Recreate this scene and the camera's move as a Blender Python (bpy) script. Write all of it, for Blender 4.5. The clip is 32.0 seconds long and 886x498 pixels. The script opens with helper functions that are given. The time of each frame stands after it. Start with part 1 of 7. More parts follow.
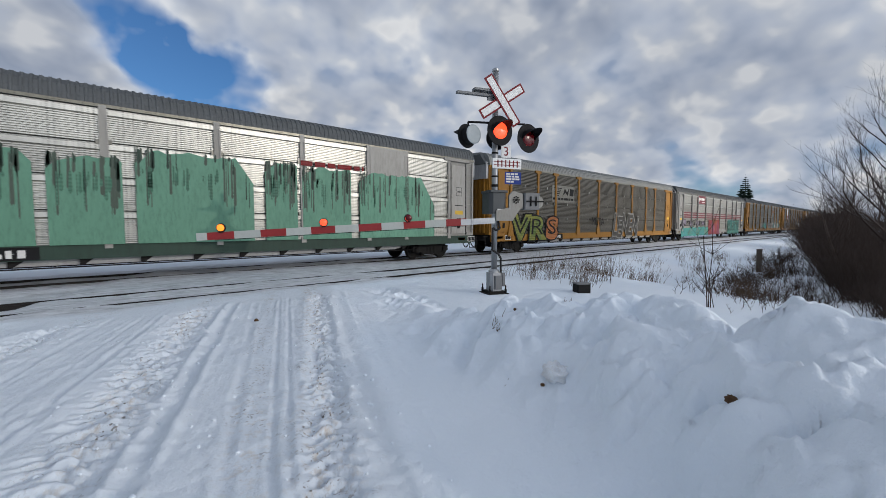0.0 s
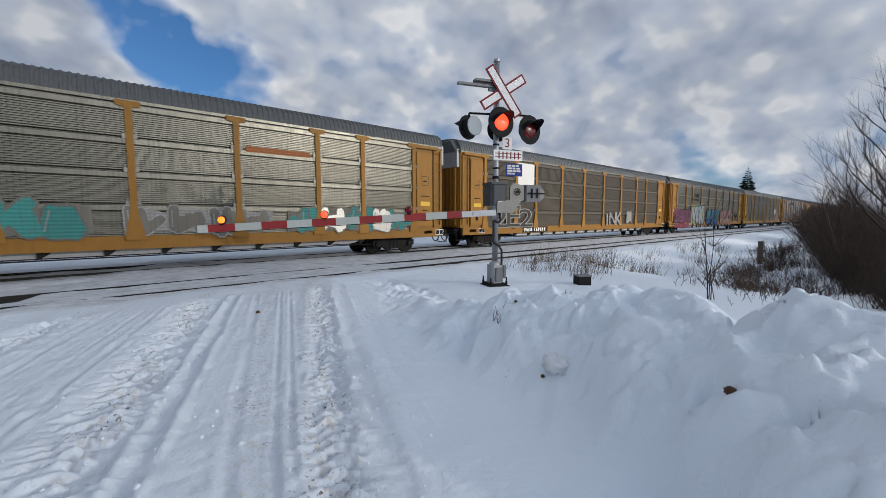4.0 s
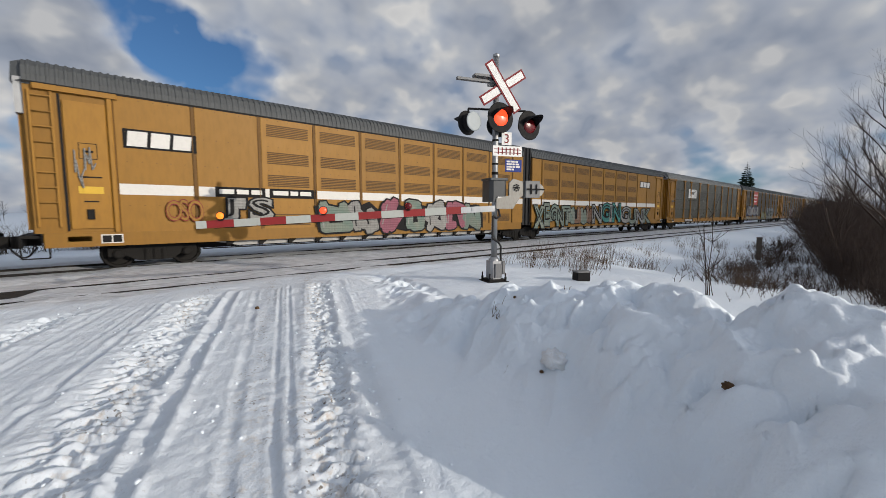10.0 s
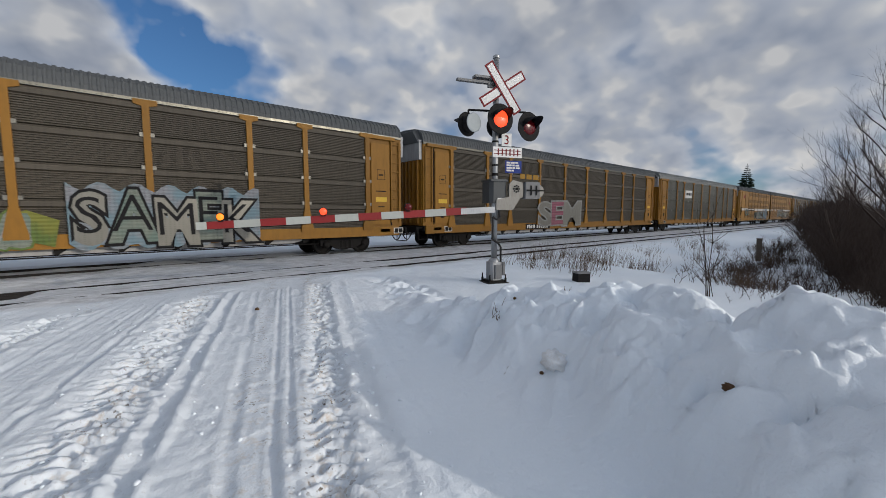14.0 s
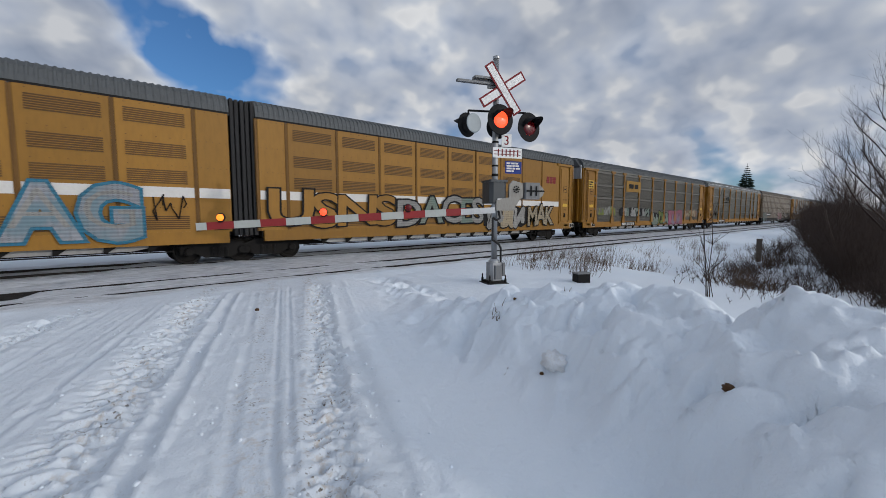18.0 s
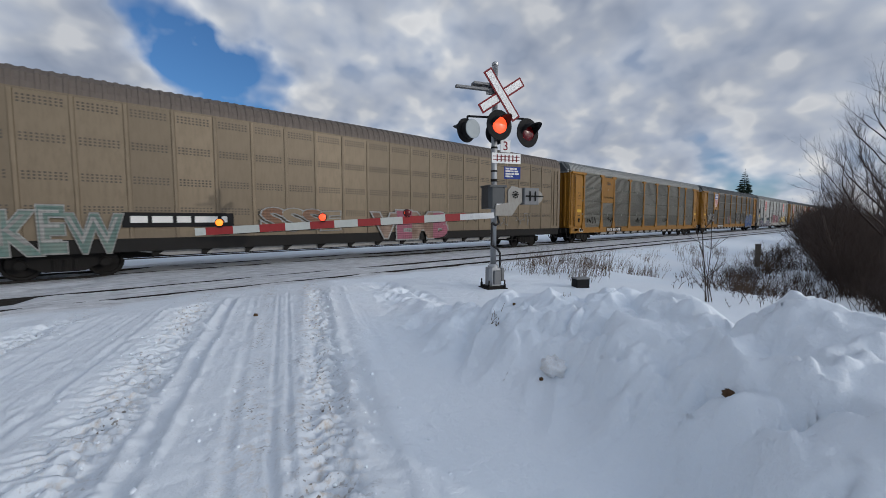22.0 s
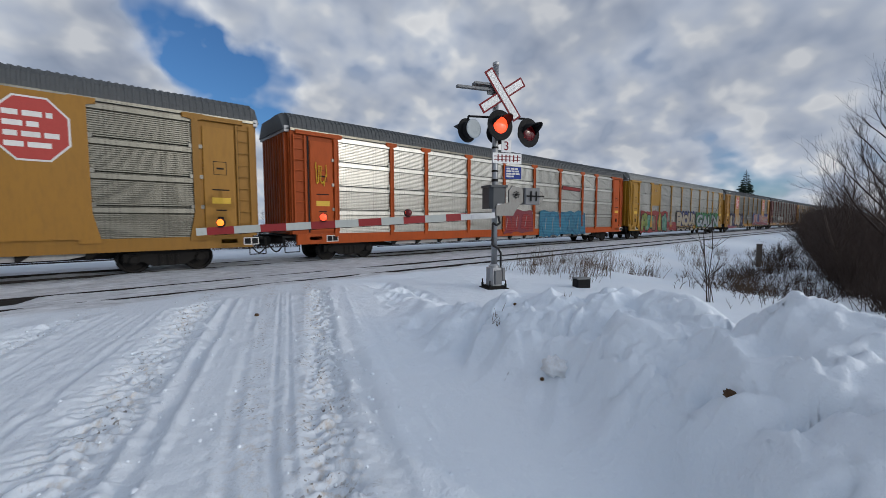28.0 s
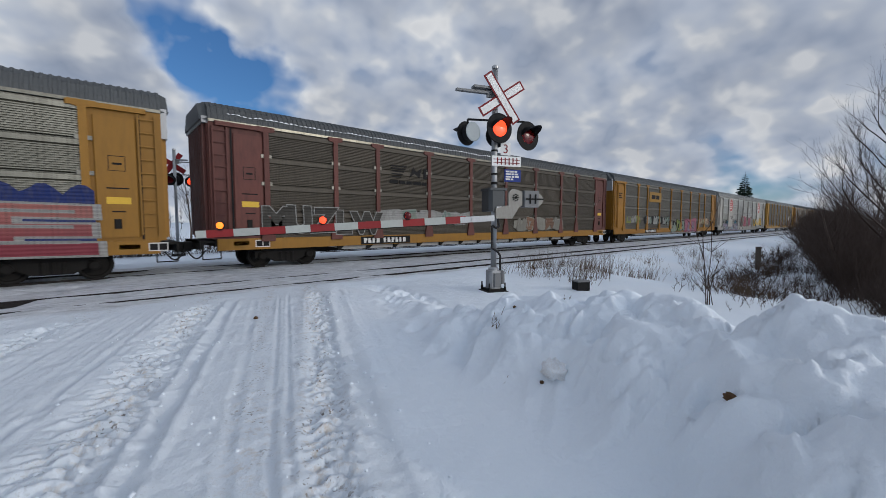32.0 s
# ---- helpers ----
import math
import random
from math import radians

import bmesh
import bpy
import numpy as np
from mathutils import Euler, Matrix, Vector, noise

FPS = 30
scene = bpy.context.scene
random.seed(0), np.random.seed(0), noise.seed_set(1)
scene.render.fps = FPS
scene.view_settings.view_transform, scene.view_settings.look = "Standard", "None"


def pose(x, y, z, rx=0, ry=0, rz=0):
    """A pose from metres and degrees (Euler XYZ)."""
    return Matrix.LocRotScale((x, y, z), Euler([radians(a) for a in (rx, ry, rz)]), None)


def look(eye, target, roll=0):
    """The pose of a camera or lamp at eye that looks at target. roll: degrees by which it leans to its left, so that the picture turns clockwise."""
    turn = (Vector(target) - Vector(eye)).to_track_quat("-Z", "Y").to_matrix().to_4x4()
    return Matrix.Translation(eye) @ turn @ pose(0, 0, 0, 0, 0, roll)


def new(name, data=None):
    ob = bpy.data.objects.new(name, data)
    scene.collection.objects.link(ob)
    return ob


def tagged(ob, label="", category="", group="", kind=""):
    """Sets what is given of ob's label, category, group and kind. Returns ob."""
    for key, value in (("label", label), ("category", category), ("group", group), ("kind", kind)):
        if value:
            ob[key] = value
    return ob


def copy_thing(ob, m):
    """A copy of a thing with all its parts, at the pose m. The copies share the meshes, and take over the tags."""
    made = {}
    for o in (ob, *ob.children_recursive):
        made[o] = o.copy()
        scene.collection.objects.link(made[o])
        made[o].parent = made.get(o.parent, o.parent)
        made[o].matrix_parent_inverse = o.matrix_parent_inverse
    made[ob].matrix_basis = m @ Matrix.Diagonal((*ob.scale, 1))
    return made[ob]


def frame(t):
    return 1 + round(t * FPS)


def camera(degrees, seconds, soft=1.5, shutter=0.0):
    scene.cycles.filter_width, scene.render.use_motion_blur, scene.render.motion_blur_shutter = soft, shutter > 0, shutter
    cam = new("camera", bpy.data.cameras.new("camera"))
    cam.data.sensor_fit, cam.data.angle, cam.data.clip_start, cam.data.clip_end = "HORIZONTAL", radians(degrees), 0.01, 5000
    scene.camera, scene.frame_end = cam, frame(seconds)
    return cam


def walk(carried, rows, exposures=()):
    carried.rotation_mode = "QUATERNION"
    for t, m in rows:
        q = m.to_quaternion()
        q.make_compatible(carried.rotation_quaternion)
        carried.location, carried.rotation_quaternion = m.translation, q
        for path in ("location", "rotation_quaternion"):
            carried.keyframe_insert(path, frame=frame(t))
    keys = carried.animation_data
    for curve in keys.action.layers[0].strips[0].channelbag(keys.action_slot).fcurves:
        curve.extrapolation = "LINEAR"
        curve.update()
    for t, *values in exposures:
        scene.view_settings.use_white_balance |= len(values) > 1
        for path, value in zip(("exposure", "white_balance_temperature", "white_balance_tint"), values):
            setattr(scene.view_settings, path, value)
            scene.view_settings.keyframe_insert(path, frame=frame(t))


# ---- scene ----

# ---------------------------------------------------------------- camera
# World: x runs along the railway (away to the right of the shot), y across it, away from the viewer; rail tops at z = 0.
EYE = (0.0, 0.0, 1.676)
TURN, TILT = 48.9, 5.04          # degrees: heading from +x, downward tilt
# how far the train has gone: seconds, metres
RUN = ((0, -4.13), (1, 16.63), (2, 39.32), (3, 61.68), (5.5, 116.23), (6, 126.5), (7, 149.38), (8, 170.97), (9, 192.2), (10, 214.07), (11, 235.96), (12, 258.08),
       (13, 281.16), (14, 302.04), (17, 366.5), (18, 388.51), (19, 410.64), (20, 432.55), (21, 453.11), (22, 475.93), (23, 498.71), (24, 521.05), (25, 542.53),
       (28, 609.81), (29, 631.56), (30, 652.95), (31, 675.6), (32, 698.33))
SIDE = 15.09                     # y of the near side of the train


def aim(yaw, down):
    a, b = radians(TURN + yaw), radians(TILT + down)
    way = Vector((math.cos(a) * math.cos(b), math.sin(a) * math.cos(b), -math.sin(b)))
    return look(EYE, Vector(EYE) + way * 10)


# seconds, yaw to the left, tilt down, in hundredths of a degree against the resting pose
SWAY = (
    (0, 0, -156), (0.5, 8, -147), (1, 0, -164), (1.5, 0, -172), (2, 12, -188), (2.5, 8, -205),
    (3, 20, -78), (3.5, 12, -49), (5.5, 12, 25), (6, 4, 53), (6.5, 4, 41), (7, 4, 25),
    (7.5, 4, -8), (8, 4, -29), (8.5, 4, -25), (9, 0, -33), (9.5, 0, -33), (10, 0, 16),
    (10.5, 0, 16), (11, 0, 16), (11.5, 0, 16), (12, 0, 16), (12.5, 0, 0), (13, 0, 0),
    (13.5, 0, 0), (14, 0, 0), (14.5, 0, 0), (16.5, 0, -4), (17, 0, 0), (17.5, 0, 16),
    (18, 0, -8), (18.5, -12, -74), (19, -12, -90), (19.5, -12, -74), (20, -12, -82), (20.5, -12, -74),
    (21, -12, -57), (21.5, -12, -82), (22, -12, -82), (22.5, -12, -82), (23, -16, -16), (23.5, -16, -74),
    (24, 0, -139), (24.5, -8, -188), (25, -8, -164), (25.5, 0, -135), (27.5, 0, -65), (28, 0, -82),
    (28.5, 0, -164), (29, 0, -164), (29.5, 0, -160), (30, 0, -147), (30.5, 0, -147), (31, 0, -135),
    (31.5, -8, -123), (32, -8, -123),
)
cam = camera(96.5, 32.0, soft=0.6, shutter=0.05)
walk(cam, [(t, aim(a / 100, b / 100)) for t, a, b in SWAY],
     exposures=((0, -0.24, 5550, 10), (6, -0.30, 5520, 10), (8, -0.38, 5550, 10), (10, -0.46, 5750, 10), (14.0, -0.44, 5720, 10), (17, -0.26, 5600, 10), (32, -0.30, 5520, 10)))

# ---------------------------------------------------------------- light
SUN_AZ, SUN_EL = -67.0, 14.5      # degrees from +x, above the horizon
world = bpy.data.worlds.new("sky")
scene.world = world
world.use_nodes = True
_n, _l = world.node_tree.nodes, world.node_tree.links
_sky = _n.new("ShaderNodeTexSky")
_sky.sky_type, _sky.sun_disc = "NISHITA", False
_sky.sun_elevation, _sky.sun_rotation = radians(SUN_EL), radians(90 - SUN_AZ)
_sky.air_density, _sky.dust_density, _sky.ozone_density = 1.0, 0.15, 4.5
_n["Background"].inputs["Strength"].default_value = 0.105
_l.new(_sky.outputs[0], _n["Background"].inputs["Color"])
sun_data = bpy.data.lights.new("sun", "SUN")
sun_data.energy, sun_data.angle, sun_data.color = 4.2, radians(0.5), (1.0, 0.83, 0.62)
sun = new("sun", sun_data)
_a, _e = radians(SUN_AZ), radians(SUN_EL)
SUN_WAY = Vector((math.cos(_a) * math.cos(_e), math.sin(_a) * math.cos(_e), math.sin(_e)))
sun.matrix_world = look(SUN_WAY * 50, (0, 0, 0))

# ---------------------------------------------------------------- materials


def nodes_of(name):
    m = bpy.data.materials.new(name)
    m.use_nodes = True
    nt = m.node_tree
    return m, nt, nt.nodes["Principled BSDF"]


def noise_tex(nt, scale, detail=4.0, rough=0.55, coord="Object", stretch=(1, 1, 1), distort=0.0):
    tc = nt.nodes.new("ShaderNodeTexCoord")
    mp = nt.nodes.new("ShaderNodeMapping")
    mp.inputs["Scale"].default_value = stretch
    nt.links.new(tc.outputs[coord], mp.inputs["Vector"])
    n = nt.nodes.new("ShaderNodeTexNoise")
    n.inputs["Scale"].default_value, n.inputs["Detail"].default_value = scale, detail
    n.inputs["Roughness"].default_value, n.inputs["Distortion"].default_value = rough, distort
    nt.links.new(mp.outputs[0], n.inputs["Vector"])
    return n.outputs["Fac"]


def ramp(nt, fac, stops):
    r = nt.nodes.new("ShaderNodeValToRGB")
    el = r.color_ramp.elements
    while len(el) < len(stops):
        el.new(0.5)
    for e, (p, c) in zip(el, stops):
        e.position, e.color = p, (*c, 1.0) if len(c) == 3 else c
    nt.links.new(fac, r.inputs[0])
    return r.outputs[0]


def mix(nt, fac, a, b, mode="MIX"):
    m = nt.nodes.new("ShaderNodeMix")
    m.data_type, m.blend_type = "RGBA", mode
    for sock, v in ((m.inputs[0], fac), (m.inputs[6], a), (m.inputs[7], b)):
        if hasattr(v, "is_linked"):
            nt.links.new(v, sock)
        elif isinstance(v, (int, float)):
            sock.default_value = v
        else:
            sock.default_value = (*v, 1.0)
    return m.outputs[2]


def bump(nt, bs, height, strength, dist):
    b = nt.nodes.new("ShaderNodeBump")
    b.inputs["Strength"].default_value, b.inputs["Distance"].default_value = strength, dist
    nt.links.new(height, b.inputs["Height"])
    nt.links.new(b.outputs[0], bs.inputs["Normal"])


def paint(name, col, rough=0.55, metal=0.0, grime=(0.08, 0.06, 0.045), amount=0.5, scale=1.0, streak=True, spec=0.4, vary=0.12, pierced=0.0):
    """Weathered paint or sheet metal: tone varies from piece to piece, with vertical run-off streaks and fine speckle."""
    m, nt, bs = nodes_of(name)
    bs.inputs["Specular IOR Level"].default_value = spec
    info = nt.nodes.new("ShaderNodeObjectInfo")
    dark = tuple(c * (1 - vary * 1.6) for c in col)
    lite = tuple(min(1, c * (1 + vary)) for c in col)
    base = ramp(nt, info.outputs["Random"], ((0.0, dark), (1.0, lite)))
    fine = noise_tex(nt, 9.0 * scale, 5.0, 0.65, stretch=(1, 1, 0.25) if streak else (1, 1, 1))
    big = noise_tex(nt, 1.1 * scale, 5.0, 0.6, stretch=(1.6, 1, 0.5))
    f1 = ramp(nt, fine, ((0.45, (0, 0, 0)), (0.8, (amount,) * 3)))
    f2 = ramp(nt, big, ((0.4, (0, 0, 0)), (0.75, (amount * 0.8,) * 3)))
    c = mix(nt, f1, base, grime)
    c = mix(nt, f2, c, tuple(0.5 * (a + b) for a, b in zip(col, grime)))
    if pierced:
        # columns of small punched slots, broken up by rust and dust
        tc = nt.nodes.new("ShaderNodeTexCoord")
        sp = nt.nodes.new("ShaderNodeSeparateXYZ")
        nt.links.new(tc.outputs["Object"], sp.inputs[0])
        hole = None
        for k, (per, width) in ((0, (0.118, 0.42)), (2, (0.0555, 0.5))):
            q = nt.nodes.new("ShaderNodeMath")
            q.operation = "DIVIDE"
            q.inputs[1].default_value = per
            nt.links.new(sp.outputs[k], q.inputs[0])
            f = nt.nodes.new("ShaderNodeMath")
            f.operation = "FRACT"
            nt.links.new(q.outputs[0], f.inputs[0])
            l = nt.nodes.new("ShaderNodeMath")
            l.operation = "LESS_THAN"
            l.inputs[1].default_value = width
            nt.links.new(f.outputs[0], l.inputs[0])
            hole = l.outputs[0] if hole is None else mix(nt, 1.0, hole, l.outputs[0], "MULTIPLY")
        worn = ramp(nt, noise_tex(nt, 1.7, 4.0, 0.6, stretch=(3, 1, 0.4)), ((0.42, (0, 0, 0)), (0.60, (pierced,) * 3)))
        c = mix(nt, mix(nt, 1.0, hole, worn, "MULTIPLY"), c, tuple(x * 0.35 for x in grime))
    nt.links.new(c, bs.inputs["Base Color"])
    bs.inputs["Metallic"].default_value = metal
    rr = nt.nodes.new("ShaderNodeMapRange")
    rr.inputs["To Min"].default_value, rr.inputs["To Max"].default_value = max(0.05, rough - 0.12), min(1, rough + 0.18)
    nt.links.new(fine, rr.inputs["Value"])
    nt.links.new(rr.outputs[0], bs.inputs["Roughness"])
    bump(nt, bs, fine, 0.15, 0.01)
    return m


def plain(name, col, rough=0.6, metal=0.0, spec=0.4):
    return paint(name, col, rough, metal, tuple(c * 0.55 for c in col), 0.25, 2.0, False, spec, 0.05)


def spray(name, col, other=None, down=False):
    """Thin sprayed paint on ribbed sheets: two shades clouded into each other (down: the second below), dulled by dust; the ribs show through."""
    m = paint(name, tuple(c * 0.62 for c in col), 0.6, 0.0, (0.10, 0.095, 0.088), 0.5, 1.5, True, 0.2, 0.10, pierced=0.35)
    nt = m.node_tree
    bs = nt.nodes["Principled BSDF"]
    old = bs.inputs["Base Color"].links[0].from_socket
    tc = nt.nodes.new("ShaderNodeTexCoord")
    sp = nt.nodes.new("ShaderNodeSeparateXYZ")
    nt.links.new(tc.outputs["Object"], sp.inputs[0])
    if other:
        fac = ramp(nt, noise_tex(nt, 1.6, 3.0, 0.5), ((0.42, (0, 0, 0)), (0.60, (1, 1, 1))))
        if down:
            r = nt.nodes.new("ShaderNodeMapRange")
            r.inputs["From Min"].default_value, r.inputs["From Max"].default_value = 1.9, 1.1
            nt.links.new(sp.outputs[2], r.inputs["Value"])
            fac = r.outputs[0]
        old = mix(nt, mix(nt, 1.0, fac, (0.85, 0.85, 0.85), "MULTIPLY"), old, tuple(c * 0.62 for c in other))
        nt.links.new(old, bs.inputs["Base Color"])
    w = nt.nodes.new("ShaderNodeMath")
    w.operation = "MULTIPLY"
    w.inputs[1].default_value = 2 * math.pi / 0.105
    nt.links.new(sp.outputs[2], w.inputs[0])
    si = nt.nodes.new("ShaderNodeMath")
    si.operation = "SINE"
    nt.links.new(w.outputs[0], si.inputs[0])
    bump(nt, bs, si.outputs[0], 0.5, 0.012)
    return m


def glow(name, col, strength):
    m, nt, bs = nodes_of(name)
    bs.inputs["Base Color"].default_value = (*[c * 0.3 for c in col], 1)
    bs.inputs["Emission Color"].default_value = (*col, 1)
    bs.inputs["Emission Strength"].default_value = strength
    bs.inputs["Roughness"].default_value = 0.3
    return m


def snow_material():
    m, nt, bs = nodes_of("snow")
    tc = nt.nodes.new("ShaderNodeTexCoord")
    sep = nt.nodes.new("ShaderNodeSeparateXYZ")
    nt.links.new(tc.outputs["Object"], sep.inputs[0])
    fine = noise_tex(nt, 34.0, 6.0, 0.7)
    mid = noise_tex(nt, 3.2, 5.0, 0.6)
    wide = noise_tex(nt, 0.35, 3.0, 0.5)
    c = ramp(nt, wide, ((0.3, (0.755, 0.825, 0.90)), (0.7, (0.80, 0.85, 0.905))))
    # grit scattered over the driven snow
    grit = mix(nt, 1.0, ramp(nt, noise_tex(nt, 55.0, 3.0, 0.7), ((0.57, (0, 0, 0)), (0.68, (1, 1, 1)))),
               ramp(nt, mid, ((0.46, (0, 0, 0)), (0.66, (0.75,) * 3))), "MULTIPLY")
    # the painted mask lies in the vertex layer "dirt": driven strip, railway strip
    dirt = nt.nodes.new("ShaderNodeVertexColor")
    dirt.layer_name = "dirt"
    s2 = nt.nodes.new("ShaderNodeSeparateColor")
    nt.links.new(dirt.outputs[0], s2.inputs[0])
    g = mix(nt, 1.0, grit, s2.outputs[0], "MULTIPLY")
    c = mix(nt, s2.outputs[0], c, (0.60, 0.645, 0.70))
    c = mix(nt, g, c, (0.24, 0.18, 0.11))
    # crumbs of road dirt along the wheel tracks
    crumb = mix(nt, 1.0, ramp(nt, noise_tex(nt, 26.0, 2.0, 0.5), ((0.595, (0, 0, 0)), (0.64, (1, 1, 1)))),
                ramp(nt, noise_tex(nt, 2.3, 4.0, 0.6, stretch=(1, 1, 1)), ((0.46, (0, 0, 0)), (0.58, (1, 1, 1)))), "MULTIPLY")
    c = mix(nt, mix(nt, 1.0, crumb, s2.outputs[2], "MULTIPLY"), c, (0.11, 0.085, 0.06))
    stain = mix(nt, 1.0, ramp(nt, noise_tex(nt, 11.0, 5.0, 0.7), ((0.50, (0, 0, 0)), (0.68, (0.65,) * 3))), s2.outputs[2], "MULTIPLY")
    c = mix(nt, mix(nt, 1.0, stain, ramp(nt, wide, ((0.38, (0, 0, 0)), (0.52, (1, 1, 1)))), "MULTIPLY"), c, (0.50, 0.41, 0.30))
    bal = ramp(nt, noise_tex(nt, 5.0, 6.0, 0.7, stretch=(0.35, 1, 1)), ((0.28, (0.20, 0.20, 0.21)), (0.46, (0.48, 0.49, 0.51)), (0.68, (0.70, 0.72, 0.75))))
    c = mix(nt, s2.outputs[1], c, bal)
    nt.links.new(c, bs.inputs["Base Color"])
    bs.inputs["Roughness"].default_value = 0.75
    bs.inputs["Specular IOR Level"].default_value = 0.1
    h = nt.nodes.new("ShaderNodeMath")
    h.operation = "MULTIPLY_ADD"
    h.inputs[1].default_value = 0.22
    nt.links.new(fine, h.inputs[0])
    nt.links.new(mid, h.inputs[2])
    bump(nt, bs, h.outputs[0], 0.7, 0.06)
    return m


def cloud_material():
    """Broken cloud: clear gaps let the sky through, thick parts are grey below and white at the edges."""
    m = bpy.data.materials.new("cloud")
    m.use_nodes = True
    nt = m.node_tree
    nt.nodes.clear()
    out = nt.nodes.new("ShaderNodeOutputMaterial")
    tr = nt.nodes.new("ShaderNodeBsdfTransparent")
    em = nt.nodes.new("ShaderNodeEmission")
    mx = nt.nodes.new("ShaderNodeMixShader")
    tc = nt.nodes.new("ShaderNodeTexCoord")

    def vmath(op, p, q=None, out=0):
        n = nt.nodes.new("ShaderNodeVectorMath")
        n.operation = op
        nt.links.new(p, n.inputs[0])
        if q is not None:
            if hasattr(q, "is_linked"):
                nt.links.new(q, n.inputs[1])
            else:
                n.inputs[1].default_value = q
        return n.outputs[out]

    def fmath(op, p, q, r=0.0):
        n = nt.nodes.new("ShaderNodeMath")
        n.operation = op
        for s, v in zip(n.inputs, (p, q, r)):
            if hasattr(v, "is_linked"):
                nt.links.new(v, s)
            else:
                s.default_value = v
        return n.outputs[0]

    way = vmath("NORMALIZE", tc.outputs["Object"])
    sep = nt.nodes.new("ShaderNodeSeparateXYZ")
    nt.links.new(way, sep.inputs[0])
    # the cloud sheet lies flat overhead, so its cells crowd together towards the horizon
    low = fmath("ADD", sep.outputs[2], 0.55)
    cmb = nt.nodes.new("ShaderNodeCombineXYZ")
    nt.links.new(fmath("DIVIDE", sep.outputs[0], low), cmb.inputs[0])
    nt.links.new(fmath("DIVIDE", sep.outputs[1], low), cmb.inputs[1])

    def tex(scale, detail, rough, distort, shift):
        mp = nt.nodes.new("ShaderNodeMapping")
        mp.inputs["Location"].default_value = shift
        nt.links.new(cmb.outputs[0], mp.inputs["Vector"])
        n = nt.nodes.new("ShaderNodeTexNoise")
        n.inputs["Scale"].default_value, n.inputs["Detail"].default_value = scale, detail
        n.inputs["Roughness"].default_value, n.inputs["Distortion"].default_value = rough, distort
        nt.links.new(mp.outputs[0], n.inputs["Vector"])
        return n.outputs["Fac"]

    big = tex(3.0, 3.0, 0.5, 0.1, CLOUD_SHIFT)
    small = tex(9.5, 2.5, 0.46, 0.1, (3.1, 1.7, 0))
    dens = fmath("MULTIPLY_ADD", small, 0.42, fmath("MULTIPLY_ADD", big, 0.58, 0.115))
    # ragged edges: the gaps are looked up in a stirred direction
    stir = nt.nodes.new("ShaderNodeTexNoise")
    stir.inputs["Scale"].default_value, stir.inputs["Detail"].default_value, stir.inputs["Roughness"].default_value = 9.0, 4.0, 0.5
    nt.links.new(way, stir.inputs["Vector"])
    off = vmath("MULTIPLY", vmath("SUBTRACT", stir.outputs["Color"], (0.5, 0.5, 0.5)), (0.15, 0.15, 0.13))
    torn = vmath("NORMALIZE", vmath("ADD", way, off))
    for (gx, gy, gz), width, depth in CLOUD_GAPS:
        near = vmath("DOT_PRODUCT", torn, (gx, gy, gz), 1)
        bell = nt.nodes.new("ShaderNodeMapRange")
        bell.interpolation_type = "SMOOTHSTEP"
        bell.inputs["From Min"].default_value, bell.inputs["From Max"].default_value = math.cos(radians(width)), 1.0
        bell.inputs["To Max"].default_value = depth
        nt.links.new(near, bell.inputs["Value"])
        dens = fmath("SUBTRACT", dens, bell.outputs[0])
    zen = nt.nodes.new("ShaderNodeMapRange")
    zen.interpolation_type = "SMOOTHSTEP"
    zen.inputs["From Min"].default_value, zen.inputs["From Max"].default_value, zen.inputs["To Max"].default_value = 0.46, 0.85, 0.13
    nt.links.new(sep.outputs[2], zen.inputs["Value"])
    dens = fmath("SUBTRACT", dens, zen.outputs[0])
    near = vmath("DOT_PRODUCT", way, VEIL, 1)
    for inner, outer, thick in ((5.0, 11.0, 0.515), (0.20, 0.50, 0.36)):
        veil = nt.nodes.new("ShaderNodeMapRange")
        veil.interpolation_type = "SMOOTHSTEP"
        veil.inputs["From Min"].default_value, veil.inputs["From Max"].default_value = math.cos(radians(outer)), math.cos(radians(inner))
        nt.links.new(near, veil.inputs["Value"])
        keep = fmath("SUBTRACT", 1.0, veil.outputs[0])
        dens = fmath("MULTIPLY_ADD", dens, keep, fmath("MULTIPLY", veil.outputs[0], thick))
    alpha = ramp(nt, dens, ((0.36, (0, 0, 0)), (0.45, (0.40, 0.40, 0.40)), (0.54, (0.90, 0.90, 0.90)), (0.60, (1, 1, 1))))
    shade = ramp(nt, dens, ((0.42, (1.08, 1.09, 1.10)), (0.54, (1.02, 1.02, 1.02)), (0.63, (0.88, 0.885, 0.90)), (0.74, (0.70, 0.715, 0.75))))
    light = ramp(nt, small, ((0.35, (0.68, 0.71, 0.765)), (0.47, (0.94, 0.935, 0.94)), (0.55, (1.12, 1.085, 1.03)), (0.65, (1.62, 1.48, 1.27))))
    c = mix(nt, 1.0, shade, light, "MULTIPLY")
    # the cloud round the veiled sun is brighter
    halo = nt.nodes.new("ShaderNodeMapRange")
    halo.interpolation_type = "SMOOTHSTEP"
    halo.inputs["From Min"].default_value, halo.inputs["From Max"].default_value = math.cos(radians(48)), 1.0
    nt.links.new(vmath("DOT_PRODUCT", way, VEIL, 1), halo.inputs["Value"])
    c = mix(nt, halo.outputs[0], c, (3.0, 2.7, 2.3), "ADD")
    nt.links.new(c, em.inputs[0])
    em.inputs[1].default_value = CLOUD_GLOW
    nt.links.new(alpha, mx.inputs[0])
